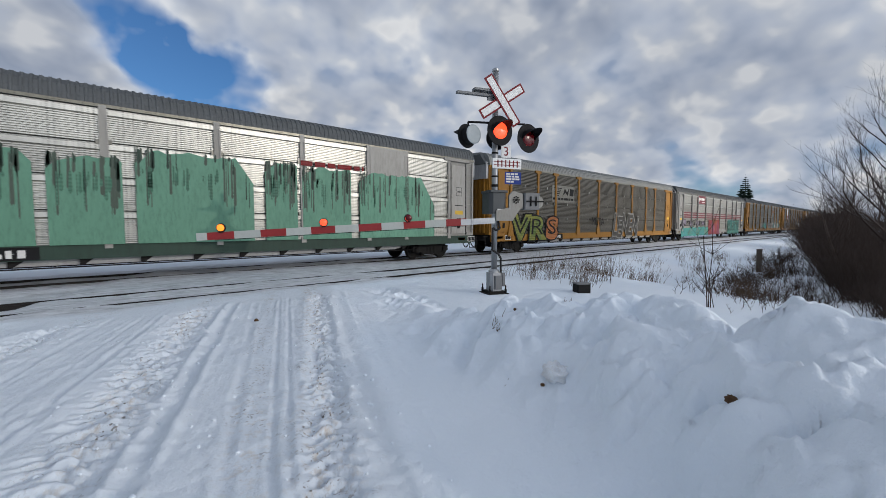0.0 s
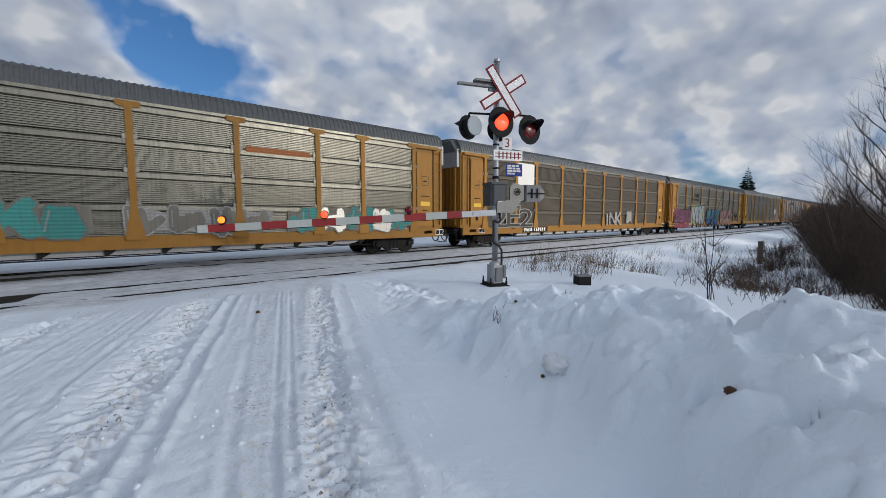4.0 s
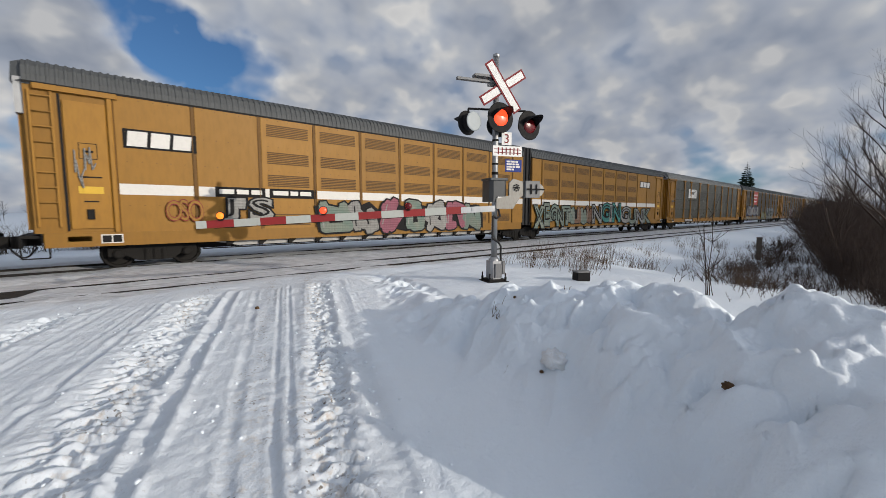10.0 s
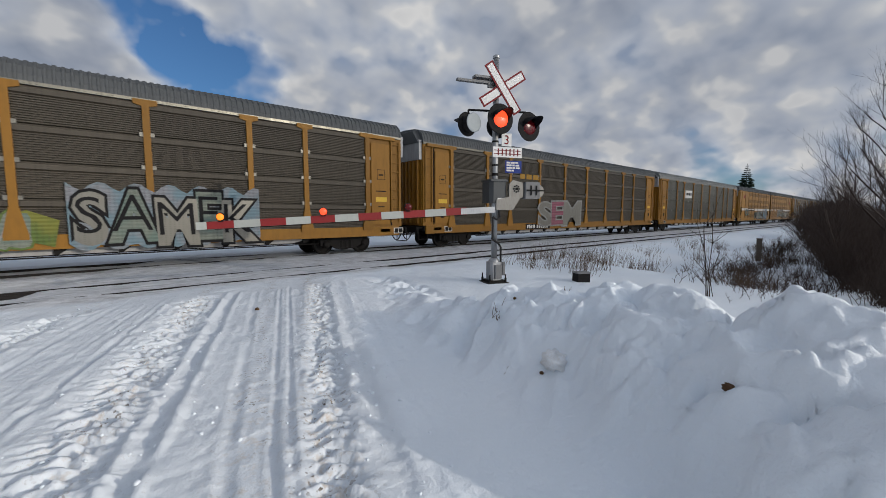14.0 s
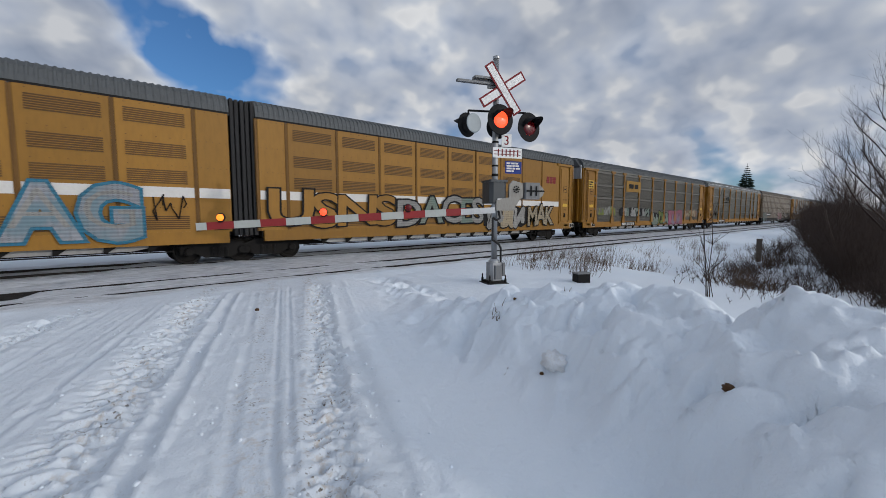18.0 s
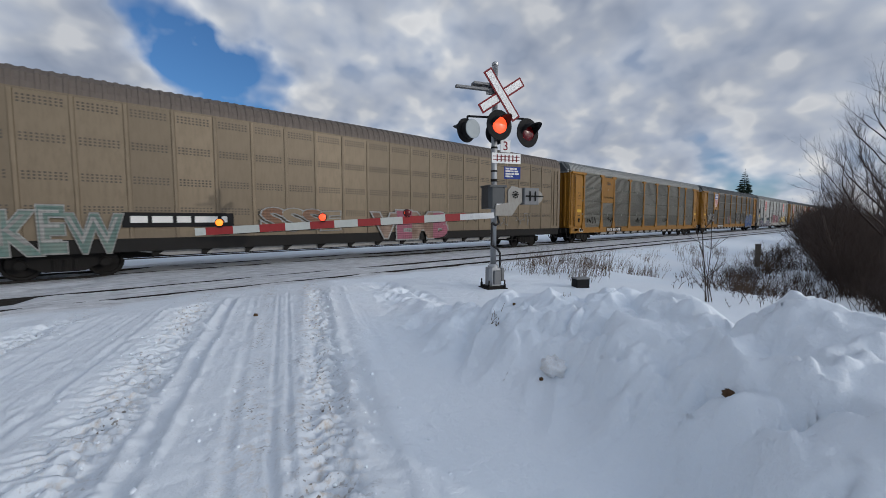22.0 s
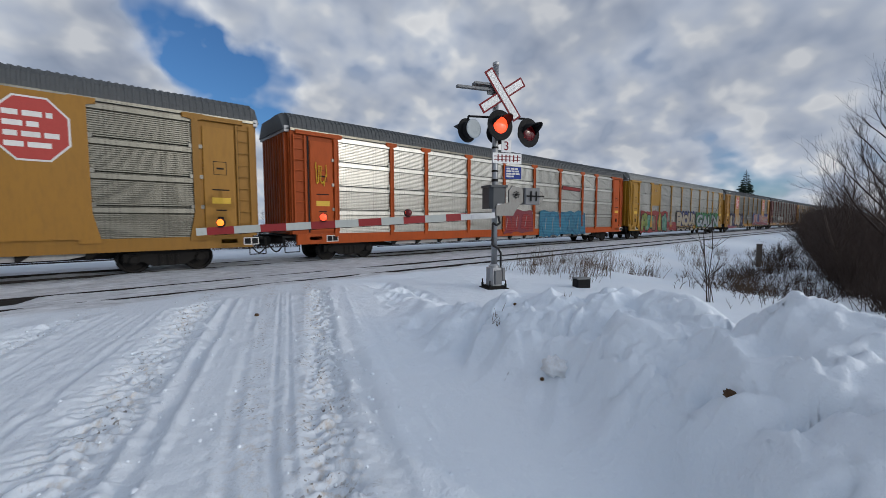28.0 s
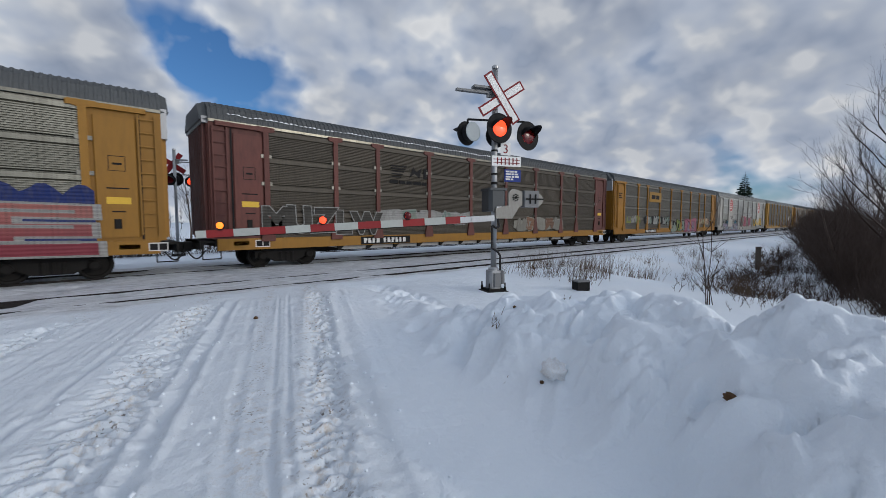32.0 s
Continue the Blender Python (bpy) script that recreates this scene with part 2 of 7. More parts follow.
    nt.links.new(tr.outputs[0], mx.inputs[1])
    nt.links.new(em.outputs[0], mx.inputs[2])
    nt.links.new(mx.outputs[0], out.inputs[0])
    return m


CLOUD_GLOW, CLOUD_SHIFT = 0.63, (0.0, 0.0, 0.0)
# clearer and thicker parts of the sky: direction, half-width in degrees, depth
CLOUD_GAPS = (((0.062, 0.925, 0.374), 7.0, 0.205),
              ((0.092, 0.942, 0.318), 6.5, 0.19),
              ((0.140, 0.946, 0.290), 6.0, 0.17),
              ((0.225, 0.938, 0.268), 5.5, 0.17),
              ((0.290, 0.915, 0.268), 5.0, 0.14),
              ((-0.086, 0.973, 0.216), 5.0, 0.12),
              ((0.393, 0.854, 0.342), 7.0, 0.06),
              ((0.513, 0.744, 0.428), 6.0, 0.10),
              ((0.793, 0.560, 0.238), 5.0, 0.06),
              ((0.952, 0.296, 0.080), 5.0, 0.07),
              ((0.975, 0.211, 0.066), 4.0, 0.07),
              ((-0.060, 0.955, 0.290), 8.0, -0.16),
              ((-0.142, 0.975, 0.170), 8.0, 0.02),
              ((0.300, 0.870, 0.380), 8.0, -0.10),
              ((0.450, 0.830, 0.300), 8.0, -0.04),
              ((0.848, 0.439, 0.297), 16.0, -0.05),
              ((0.938, 0.164, 0.306), 12.0, -0.05),
              ((0.700, 0.600, 0.400), 14.0, -0.05))
VEIL = (0.4030, -0.8803, 0.2504)      # thin cloud round the sun, with a clear rift that drifts past it
SNOW = snow_material()
YELLOW = paint("yellow_paint", (0.258, 0.124, 0.012), 0.50, 0, (0.09, 0.050, 0.018), 0.34, spec=0.25)
BRIGHT_YELLOW = paint("bright_yellow_paint", (0.31, 0.168, 0.012), 0.46, 0, (0.11, 0.07, 0.02), 0.28, spec=0.25)
TAN = paint("tan_yellow_paint", (0.270, 0.136, 0.016), 0.50, 0, (0.10, 0.06, 0.025), 0.30, spec=0.25)
ORANGE = paint("orange_paint", (0.33, 0.062, 0.008), 0.5, 0, (0.12, 0.035, 0.012), 0.4, spec=0.15)
BROWN = paint("oxide_brown_paint", (0.10, 0.028, 0.02), 0.6, 0, (0.03, 0.02, 0.018), 0.5)
CAR_GREY = paint("grey_paint", (0.22, 0.22, 0.21), 0.5, 0.1, (0.08, 0.08, 0.08), 0.4)
CAR_WHITE = paint("white_paint", (0.34, 0.328, 0.30), 0.5, 0, (0.16, 0.15, 0.12), 0.5, spec=0.2)
BEIGE = paint("beige_paint", (0.165, 0.130, 0.085), 0.42, 0.15, (0.10, 0.08, 0.05), 0.5, spec=0.3)
GALV = paint("galvanised_sheet", (0.195, 0.189, 0.158), 0.36, 0.82, (0.10, 0.095, 0.075), 0.55, spec=0.5, vary=0.14, pierced=0.55)
GALV_NEW = paint("clean_galvanised_sheet", (0.50, 0.495, 0.455), 0.33, 0.80, (0.22, 0.215, 0.20), 0.45, spec=0.5, vary=0.10, pierced=0.50)
GALV_MID = paint("weathered_galvanised_sheet", (0.20, 0.195, 0.170), 0.40, 0.65, (0.13, 0.125, 0.105), 0.55, spec=0.4, vary=0.16, pierced=0.25)
GALV_DARK = paint("dull_grey_sheet", (0.118, 0.112, 0.094), 0.50, 0.30, (0.085, 0.08, 0.07), 0.5, vary=0.10, pierced=0.45)
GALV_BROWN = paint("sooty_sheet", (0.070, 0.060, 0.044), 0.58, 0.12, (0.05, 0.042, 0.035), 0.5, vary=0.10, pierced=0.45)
ROOF_GREY = paint("roof_grey_sheet", (0.085, 0.092, 0.096), 0.65, 0.2, (0.07, 0.07, 0.07), 0.4)
ROOF_LIGHT = paint("roof_light_sheet", (0.24, 0.24, 0.232), 0.55, 0.3, (0.14, 0.2, 0.19), 0.4)
ROOF_BROWN = paint("roof_brown_sheet", (0.12, 0.10, 0.085), 0.6, 0.2, (0.06, 0.05, 0.04), 0.4)
BLACK = plain("black_paint", (0.012, 0.012, 0.013), 0.6, spec=0.12)
STEEL = paint("dirty_steel", (0.014, 0.0135, 0.013), 0.65, 0.1, (0.016, 0.014, 0.012), 0.5, spec=0.15)
RAIL = paint("rail_steel", (0.018, 0.017, 0.017), 0.55, 0.2, (0.02, 0.015, 0.012), 0.5, spec=0.2)
RUBBER = plain("black_rubber", (0.015, 0.015, 0.016), 0.7)
WHITE = plain("white_enamel", (0.72, 0.72, 0.70), 0.45)
RED = plain("red_enamel", (0.17, 0.014, 0.018), 0.5, spec=0.2)
ARM_WHITE = plain("arm_white", (0.42, 0.44, 0.41), 0.5)
ARM_RED = plain("arm_red", (0.24, 0.018, 0.018), 0.5)
ALU = paint("aluminium", (0.40, 0.41, 0.42), 0.42, 0.85, (0.25, 0.25, 0.25), 0.3, 3.0)
CASE_GREY = paint("cast_grey", (0.17, 0.175, 0.18), 0.55, 0.3, (0.12, 0.12, 0.12), 0.45, 4.0)
CASE_DARK = paint("dark_cast_grey", (0.06, 0.066, 0.07), 0.45, 0.3, (0.05, 0.05, 0.05), 0.4, 4.0)
PLATE_GREY = paint("stained_plate", (0.25, 0.25, 0.235), 0.5, 0.5, (0.16, 0.13, 0.10), 0.6, 5.0)
BLUE = plain("blue_enamel", (0.012, 0.035, 0.22), 0.45, spec=0.2)
RED_LENS_OFF = plain("dark_red_lens", (0.10, 0.004, 0.006), 0.2)
GREY_LENS = plain("lamp_back_glass", (0.30, 0.34, 0.36), 0.35)
RED_ON = glow("red_lamp_lit", (1.0, 0.055, 0.012), 3.0)
AMBER_ON = glow("amber_lamp_lit", (1.0, 0.20, 0.008), 2.6)
BARK = paint("bark", (0.075, 0.055, 0.045), 0.9, 0, (0.03, 0.024, 0.02), 0.5, 3.0)
TWIG = paint("twig", (0.046, 0.031, 0.024), 0.9, 0, (0.018, 0.012, 0.010), 0.4, 3.0)
DRY_GRASS = paint("dry_grass", (0.105, 0.068, 0.040), 0.9, 0, (0.05, 0.032, 0.02), 0.4, 3.0)
NEEDLE = paint("needles", (0.018, 0.035, 0.022), 0.8, 0, (0.01, 0.018, 0.012), 0.4, 3.0)
WOOD_GREY = paint("weathered_wood", (0.09, 0.075, 0.06), 0.85, 0, (0.04, 0.03, 0.025), 0.5, 4.0)
FAR_WOOD = paint("far_woods", (0.055, 0.05, 0.055), 0.9, 0, (0.03, 0.028, 0.03), 0.5, 0.3)

# ---------------------------------------------------------------- mesh helpers


class Build:
    """Collects vertices and faces of one mesh."""

    def __init__(self):
        self.v, self.f = [], []

    def add(self, verts, faces):
        n = len(self.v)
        self.v.extend(verts)
        self.f.extend(tuple(i + n for i in f) for f in faces)
        return self

    def box(self, x0, x1, y0, y1, z0, z1, c=0.0):
        """A box; c chamfers its upright and lengthwise edges on the front (y0) side."""
        if c:
            s = [(x0, y1), (x0, y0 + c), (x0 + c, y0), (x1 - c, y0), (x1, y0 + c), (x1, y1)]
            return self.prism([(x, y) for x, y in s], z0, z1)
        return self.add([(x, y, z) for x in (x0, x1) for y in (y0, y1) for z in (z0, z1)],
                        [(0, 1, 3, 2), (4, 6, 7, 5), (0, 4, 5, 1), (2, 3, 7, 6), (0, 2, 6, 4), (1, 5, 7, 3)])

    def prism(self, ring, z0, z1):
        n = len(ring)
        self.add([(x, y, z0) for x, y in ring] + [(x, y, z1) for x, y in ring],
                 [tuple(range(n)), tuple(range(2 * n - 1, n - 1, -1))] + [(i, n + i, n + (i + 1) % n, (i + 1) % n) for i in range(n)])
        return self

    def slab(self, ring, y0, y1):
        """A polygon in x, z, from depth y0 to y1."""
        n = len(ring)
        self.add([(x, y0, z) for x, z in ring] + [(x, y1, z) for x, z in ring],
                 [tuple(range(n)), tuple(range(2 * n - 1, n - 1, -1))] + [(i, n + i, n + (i + 1) % n, (i + 1) % n) for i in range(n)])
        return self

    def tube(self, a, b, ra, rb=None, n=8, cap=True):
        rb = ra if rb is None else rb
        a, b = Vector(a), Vector(b)
        q = (b - a).to_track_quat("Z", "Y")
        vs = []
        for p, r in ((a, ra), (b, rb)):
            for i in range(n):
                w = 2 * math.pi * i / n
                vs.append(tuple(p + q @ Vector((r * math.cos(w), r * math.sin(w), 0))))
        fs = [(i, (i + 1) % n, n + (i + 1) % n, n + i) for i in range(n)]
        if cap:
            fs += [tuple(range(n - 1, -1, -1)), tuple(range(n, 2 * n))]
        return self.add(vs, fs)

    def path(self, pts, r, n=6):
        for a, b in zip(pts, pts[1:]):
            self.tube(a, b, r, r, n)
        return self

    def lathe(self, profile, at, axis, n=20):
        """Profile of (radius, height) turned round axis through at."""
        q = Vector(axis).to_track_quat("Z", "Y")
        at = Vector(at)
        vs = [tuple(at + q @ Vector((r * math.cos(2 * math.pi * i / n), r * math.sin(2 * math.pi * i / n), h))) for r, h in profile for i in range(n)]
        fs = [(k * n + i, k * n + (i + 1) % n, (k + 1) * n + (i + 1) % n, (k + 1) * n + i) for k in range(len(profile) - 1) for i in range(n)]
        fs += [tuple(range(n - 1, -1, -1)), tuple(range((len(profile) - 1) * n, len(profile) * n))]
        return self.add(vs, fs)

    def mesh(self, name, smooth=False):
        me = bpy.data.meshes.new(name)
        me.from_pydata(self.v, [], self.f)
        if smooth:
            me.shade_smooth()
        me.update()
        return me


def part(name, shape, material, parent, label="", smooth=False, kind=""):
    """One mesh object under a thing or a part."""
    me = shape if isinstance(shape, bpy.types.Mesh) else shape.mesh(name, smooth)
    if not me.materials:
        me.materials.append(material)
    ob = new(name, me)
    ob.parent = parent
    return tagged(ob, label, kind=kind)


def thing(name, at, label, category, group="", turn=0):
    ob = new(name)
    ob.empty_display_size = 0.3
    ob.matrix_basis = pose(*at, 0, 0, turn)
    return tagged(ob, label, category, group)


def solo(name, shape, material, label, category="", group="", kind="", at=(0, 0, 0), turn=0, smooth=False):
    me = shape.mesh(name, smooth)
    me.materials.append(material)
    ob = new(name, me)
    ob.matrix_basis = pose(*at, 0, 0, turn)
    return tagged(ob, label, category, group, kind)


# ---------------------------------------------------------------- ground
RD, QD = np.array((0.373, 0.928)), np.array((0.928, -0.373))     # along the road, across it to the right
_perm = np.random.RandomState(5).permutation(512)
_grad = np.random.RandomState(6).rand(512) * 2 - 1


def value_noise(x, y):
    xi, yi = np.floor(x).astype(int), np.floor(y).astype(int)
    u, v = x - xi, y - yi
    u, v = u * u * (3 - 2 * u), v * v * (3 - 2 * v)

    def at(i, j):
        return _grad[_perm[(i + _perm[j % 512]) % 512]]
    return (at(xi, yi) * (1 - u) + at(xi + 1, yi) * u) * (1 - v) + (at(xi, yi + 1) * (1 - u) + at(xi + 1, yi + 1) * u) * v


def fbm(x, y, octaves=4, gain=0.5):
    s, a = 0, 1
    for i in range(octaves):
        s, a, x, y = s + a * value_noise(x + 17.3 * i, y - 9.1 * i), a * gain, x * 2.03, y * 2.03
    return s


def smooth(a, b, x):
    t = np.clip((x - a) / (b - a), 0, 1)
    return t * t * (3 - 2 * t)


# crest of the ploughed bank: x, y, height, width of the near and far slopes
CREST = (
    (5.57, 9.44, 0.04, 0.5, 0.5),
    (5.20, 7.21, 0.10, 0.7, 0.5),
    (4.51, 5.38, 0.20, 1.0, 0.5),
    (4.24, 4.08, 0.40, 1.4, 0.6),
    (4.50, 3.69, 0.62, 1.8, 0.7),
    (4.59, 2.82, 0.76, 2.0, 0.8),
    (4.55, 1.87, 0.86, 2.0, 0.8),
    (4.08, 0.95, 0.86, 1.9, 0.8),
    (4.09, 0.76, 0.88, 1.8, 0.8),
    (4.06, 0.53, 0.98, 1.8, 0.9),
    (3.64, 0.20, 0.91, 1.8, 0.9),
    (3.38, -0.15, 0.86, 1.75, 1.0),
    (3.30, -1.60, 0.66, 1.65, 1.2),
    (3.2, -3.20, 0.50, 1.6, 1.2),
    (2.90, -6.00, 0.30, 1.6, 1.2),
)


# swellings of the bank: x, y, height, radius
MOUNDS = ((3.95, 0.52, 0.05, 0.22), (4.12, 0.86, -0.10, 0.14), (4.15, 1.30, 0.06, 0.30), (2.55, 0.85, -0.10, 0.30), (3.40, 0.75, -0.05, 0.22), (3.6, 2.4, 0.06, 0.35))


def lumpy(x, y, p):
    """Frozen blocks and slumps heaped on the bank: rounded lobes that meet in creases."""
    rs = random.Random(21)
    top = np.zeros(x.shape)
    blocks = [(3.60, 1.45, 0.22, 0.50, 0.26, 40), (3.30, 0.68, 0.20, 0.42, 0.30, -50), (3.05, 0.25, 0.18, 0.34, 0.24, -70), (2.55, 0.30, 0.21, 0.40, 0.20, -60), (2.62, 0.05, 0.18, 0.32, 0.18, -60),
              (2.80, 1.15, 0.06, 0.26, 0.16, -60), (3.55, 0.15, 0.12, 0.30, 0.25, 0), (4.05, 2.30, 0.10, 0.42, 0.26, 80), (4.15, 3.10, 0.10, 0.40, 0.25, 90)]
    for _ in range(150):
        y0 = rs.uniform(-0.6, 4.6)
        k = max(0, min(1, (y0 + 1.6) / 2.6)) if y0 < 1 else 1.0
        x0 = 2.5 + 1.6 * k + rs.gauss(-0.55, 0.50)
        s = rs.uniform(0.10, 0.40)
        blocks.append((x0, y0, s * rs.uniform(0.18, 0.42), s, s * rs.uniform(0.5, 0.9), rs.uniform(-90, 90)))
    small = []
    for _ in range(110):
        s = rs.uniform(0.06, 0.24)
        small.append((rs.uniform(2.4, 4.0), rs.uniform(-0.2, 1.3) if rs.random() < 0.7 else rs.uniform(1.2, 4.0), s * rs.uniform(0.25, 0.55), s, s * rs.uniform(0.35, 0.8), rs.uniform(-90, 90)))
    on = p > 0.10
    px, py = x[on], y[on]
    heap = []
    for group in (blocks, small):
        best = np.zeros(px.shape)
        for x0, y0, h, a, b, turn in group:
            c, s = math.cos(math.radians(turn)), math.sin(math.radians(turn))
            dx, dy = px - x0, py - y0
            u, v = (dx * c + dy * s) / a, (dy * c - dx * s) / b
            best = np.maximum(best, h * (1 - np.minimum(1, u * u + v * v) ** 1.3))
        heap.append(best)
    best = heap[0] + heap[1]
    top[on] = best
    return top * smooth(0.12, 0.45, p)


def bank(x, y):
    best, hgt, side, wn, wf = np.full(x.shape, 1e9), np.zeros(x.shape), np.zeros(x.shape), np.ones(x.shape), np.ones(x.shape)
    for a, b in zip(CREST, CREST[1:]):
        dx, dy = b[0] - a[0], b[1] - a[1]
        k = np.clip(((x - a[0]) * dx + (y - a[1]) * dy) / (dx * dx + dy * dy), 0, 1)
        px, py = a[0] + k * dx, a[1] + k * dy
        d = np.hypot(x - px, y - py)
        sd = np.sign(dx * (y - py) - dy * (x - px))
        near = d < best
        best = np.where(near, d, best)
        side = np.where(near, sd, side)
        hgt = np.where(near, a[2] + k * (b[2] - a[2]), hgt)
        wn = np.where(near, a[3] + k * (b[3] - a[3]), wn)
        wf = np.where(near, a[4] + k * (b[4] - a[4]), wf)
    w = np.where(side < 0, wn, wf)
    p = 1 - smooth(0, 1, best / w)
    return hgt * p, p


# tyre tracks: place across the road at r = 2.5, drift per metre, half-width, depth, treaded
RUTS = ((0.17, 0.012, 0.165, 0.030, 1), (-1.52, -0.07, 0.30, 0.032, 1), (-1.08, -0.056, 0.075, 0.045, 0), (-0.50, -0.08, 0.05, 0.012, 0),
        (-0.22, -0.05, 0.03, 0.014, 0), (-0.10, -0.04, 0.03, 0.014, 0), (0.50, 0.03, 0.10, 0.014, 0), (-2.15, -0.06, 0.05, 0.016, 0), (-2.45, -0.06, 0.035, 0.008, 0),
        (-2.95, -0.05, 0.05, 0.012, 0), (-3.75, -0.015, 0.24, 0.030, 1), (-4.25, -0.02, 0.06, 0.014, 0))


def ground_height(x, y):
    r, q = x * RD[0] + y * RD[1], x * QD[0] + y * QD[1]
    z = 0.05 * fbm(x * 0.12, y * 0.12, 3) * smooth(12, 40, np.hypot(x, y))
    road = smooth(-5.2, -4.6, q) * (1 - smooth(0.9, 1.3, q))
    bed = smooth(8.6, 9.6, y) * (1 - smooth(19.0, 21.0, y))            # railway formation
    over = smooth(-1.6, -0.6, x - 0.4 * (y - 12.5)) * (1 - smooth(7.4, 8.4, x - 0.4 * (y - 12.5)))   # the crossing
    # driven snow
    near = 1 - smooth(9.4, 10.4, y)
    wob = 0.03 * value_noise(r * 0.6, r * 0 + 3.3)
    for c, drift, w, dep, lug in RUTS:
        d = (q - c - drift * np.clip(r - 2.5, -2, 10) - wob) / w
        g = np.exp(-d ** 4) if lug else np.exp(-d * d)
        cut = -dep * g + 0.55 * dep * np.exp(-((np.abs(d) - 1.6) / 0.5) ** 2) * (1 + 0.8 * value_noise(r * 4, q * 9))
        if lug:
            lugs = np.sin((r + np.abs(d) * 0.10 + 0.06 * value_noise(r * 2.3, q * 3)) * 2 * math.pi / 0.125)
            lump = np.clip(2.6 * fbm(r * 6.5, q * 4.2, 2), -1, 1)
            cut = cut + g * (0.017 * np.clip(lugs * 2.2, -1, 1) + 0.020 * lump * (0.6 + 0.6 * lugs) + 0.022 * fbm(x * 14, y * 14, 3, 0.6))
            cut = cut + 0.022 * np.clip(fbm(x * 7, y * 7, 3) - 0.3, 0, 1) * np.exp(-(d / 1.8) ** 4)
        z = z + cut * near * road
    z = z + 0.010 * fbm(x * 2.2, y * 2.2, 4) * (1 - smooth(15, 40, np.hypot(x, y)))
    z = z + road * near * (0.005 * fbm(r * 0.6, q * 9, 3) + 0.0035 * fbm(r * 1.0, q * 22, 2) + 0.010 * np.clip(fbm(x * 7, y * 7, 3) - 0.2, 0, 1))
    # low ridge along the far verge of the road
    z = z + 0.14 * np.exp(-((q + 5.3 + 0.2 * value_noise(r * 0.7, q * 0)) / 0.40) ** 2) * (1 - smooth(9.6, 10.4, y)) * (1 + 0.5 * fbm(x * 1.5, y * 1.5, 3))
    # bank
    b, p = bank(x, y)
    puff = 0.5 - np.abs(fbm(x * 1.25 + 3.1, y * 1.25, 2, 0.4))
    knob = 0.5 - np.abs(fbm(x * 3.1 + 1.7, y * 3.1 + 4.4, 2, 0.4))
    crumb = 0.5 - np.abs(fbm(x * 8.1, y * 8.1, 2, 0.4))
    rough = p ** 0.7 * (0.35 + 0.65 * smooth(-0.3, 0.4, value_noise(x * 0.9, y * 0.9)))
    wx, wy = 0.13 * fbm(x * 2.6, y * 2.6, 4, 0.6), 0.13 * fbm(x * 2.6 + 40, y * 2.6, 4, 0.6)
    fold = 0.5 - np.abs(fbm(x * 0.8 + 0.5 * y + 7.7, y * 2.4 - 1.3 * x, 2, 0.45))
    z = z + 0.13 * p ** 0.6 * (1 - p ** 4) * (fold - 0.3)
    z = z + b + p ** 0.7 * (0.20 * puff - 0.13) + lumpy(x + wx, y + wy, p) + rough * (0.08 * knob - 0.035 + 0.016 * crumb)
    for mx, my, mh, mr in MOUNDS:
        z = z + mh * np.exp(-((x - mx) ** 2 + (y - my) ** 2) / mr ** 2)
    # shelf of soft snow between the bank and the rails, then the ditch
    z = z + 0.08 * smooth(1.5, 4, q) * (1 - smooth(8.6, 9.6, y))
    ditch = smooth(8.0, 13.0, q) * (1 - smooth(6.0, 9.3, y))
    z = z - 0.55 * ditch + 0.10 * ditch * fbm(x * 0.7, y * 0.7, 3)
    z = z * (1 - bed) + bed * (-0.06 - 0.07 * (1 - smooth(-6.15, -6.0, x - 0.4 * y)) * (1 - smooth(14.3, 15.0, y)) + 0.02 * fbm(x * 1.1, y * 1.1, 3))
    z = z + bed * over * 0.045
    z = z - 0.5 * smooth(20.0, 26.0, y)
    z = z + smooth(120, 1500, np.hypot(x, y)) * (2.5 * fbm(x * 0.002, y * 0.002, 3))
    return z


def axis(lo, hi, fine, grow, far):
    a = list(np.arange(lo, hi, fine))
    s, p = fine, a[-1]
    while p < far:
        s *= grow
        p += s
        a.append(p)
    s, p = fine, a[0]
    while p > -far:
        s *= grow
        p -= s
        a.insert(0, p)
    return np.array(a)


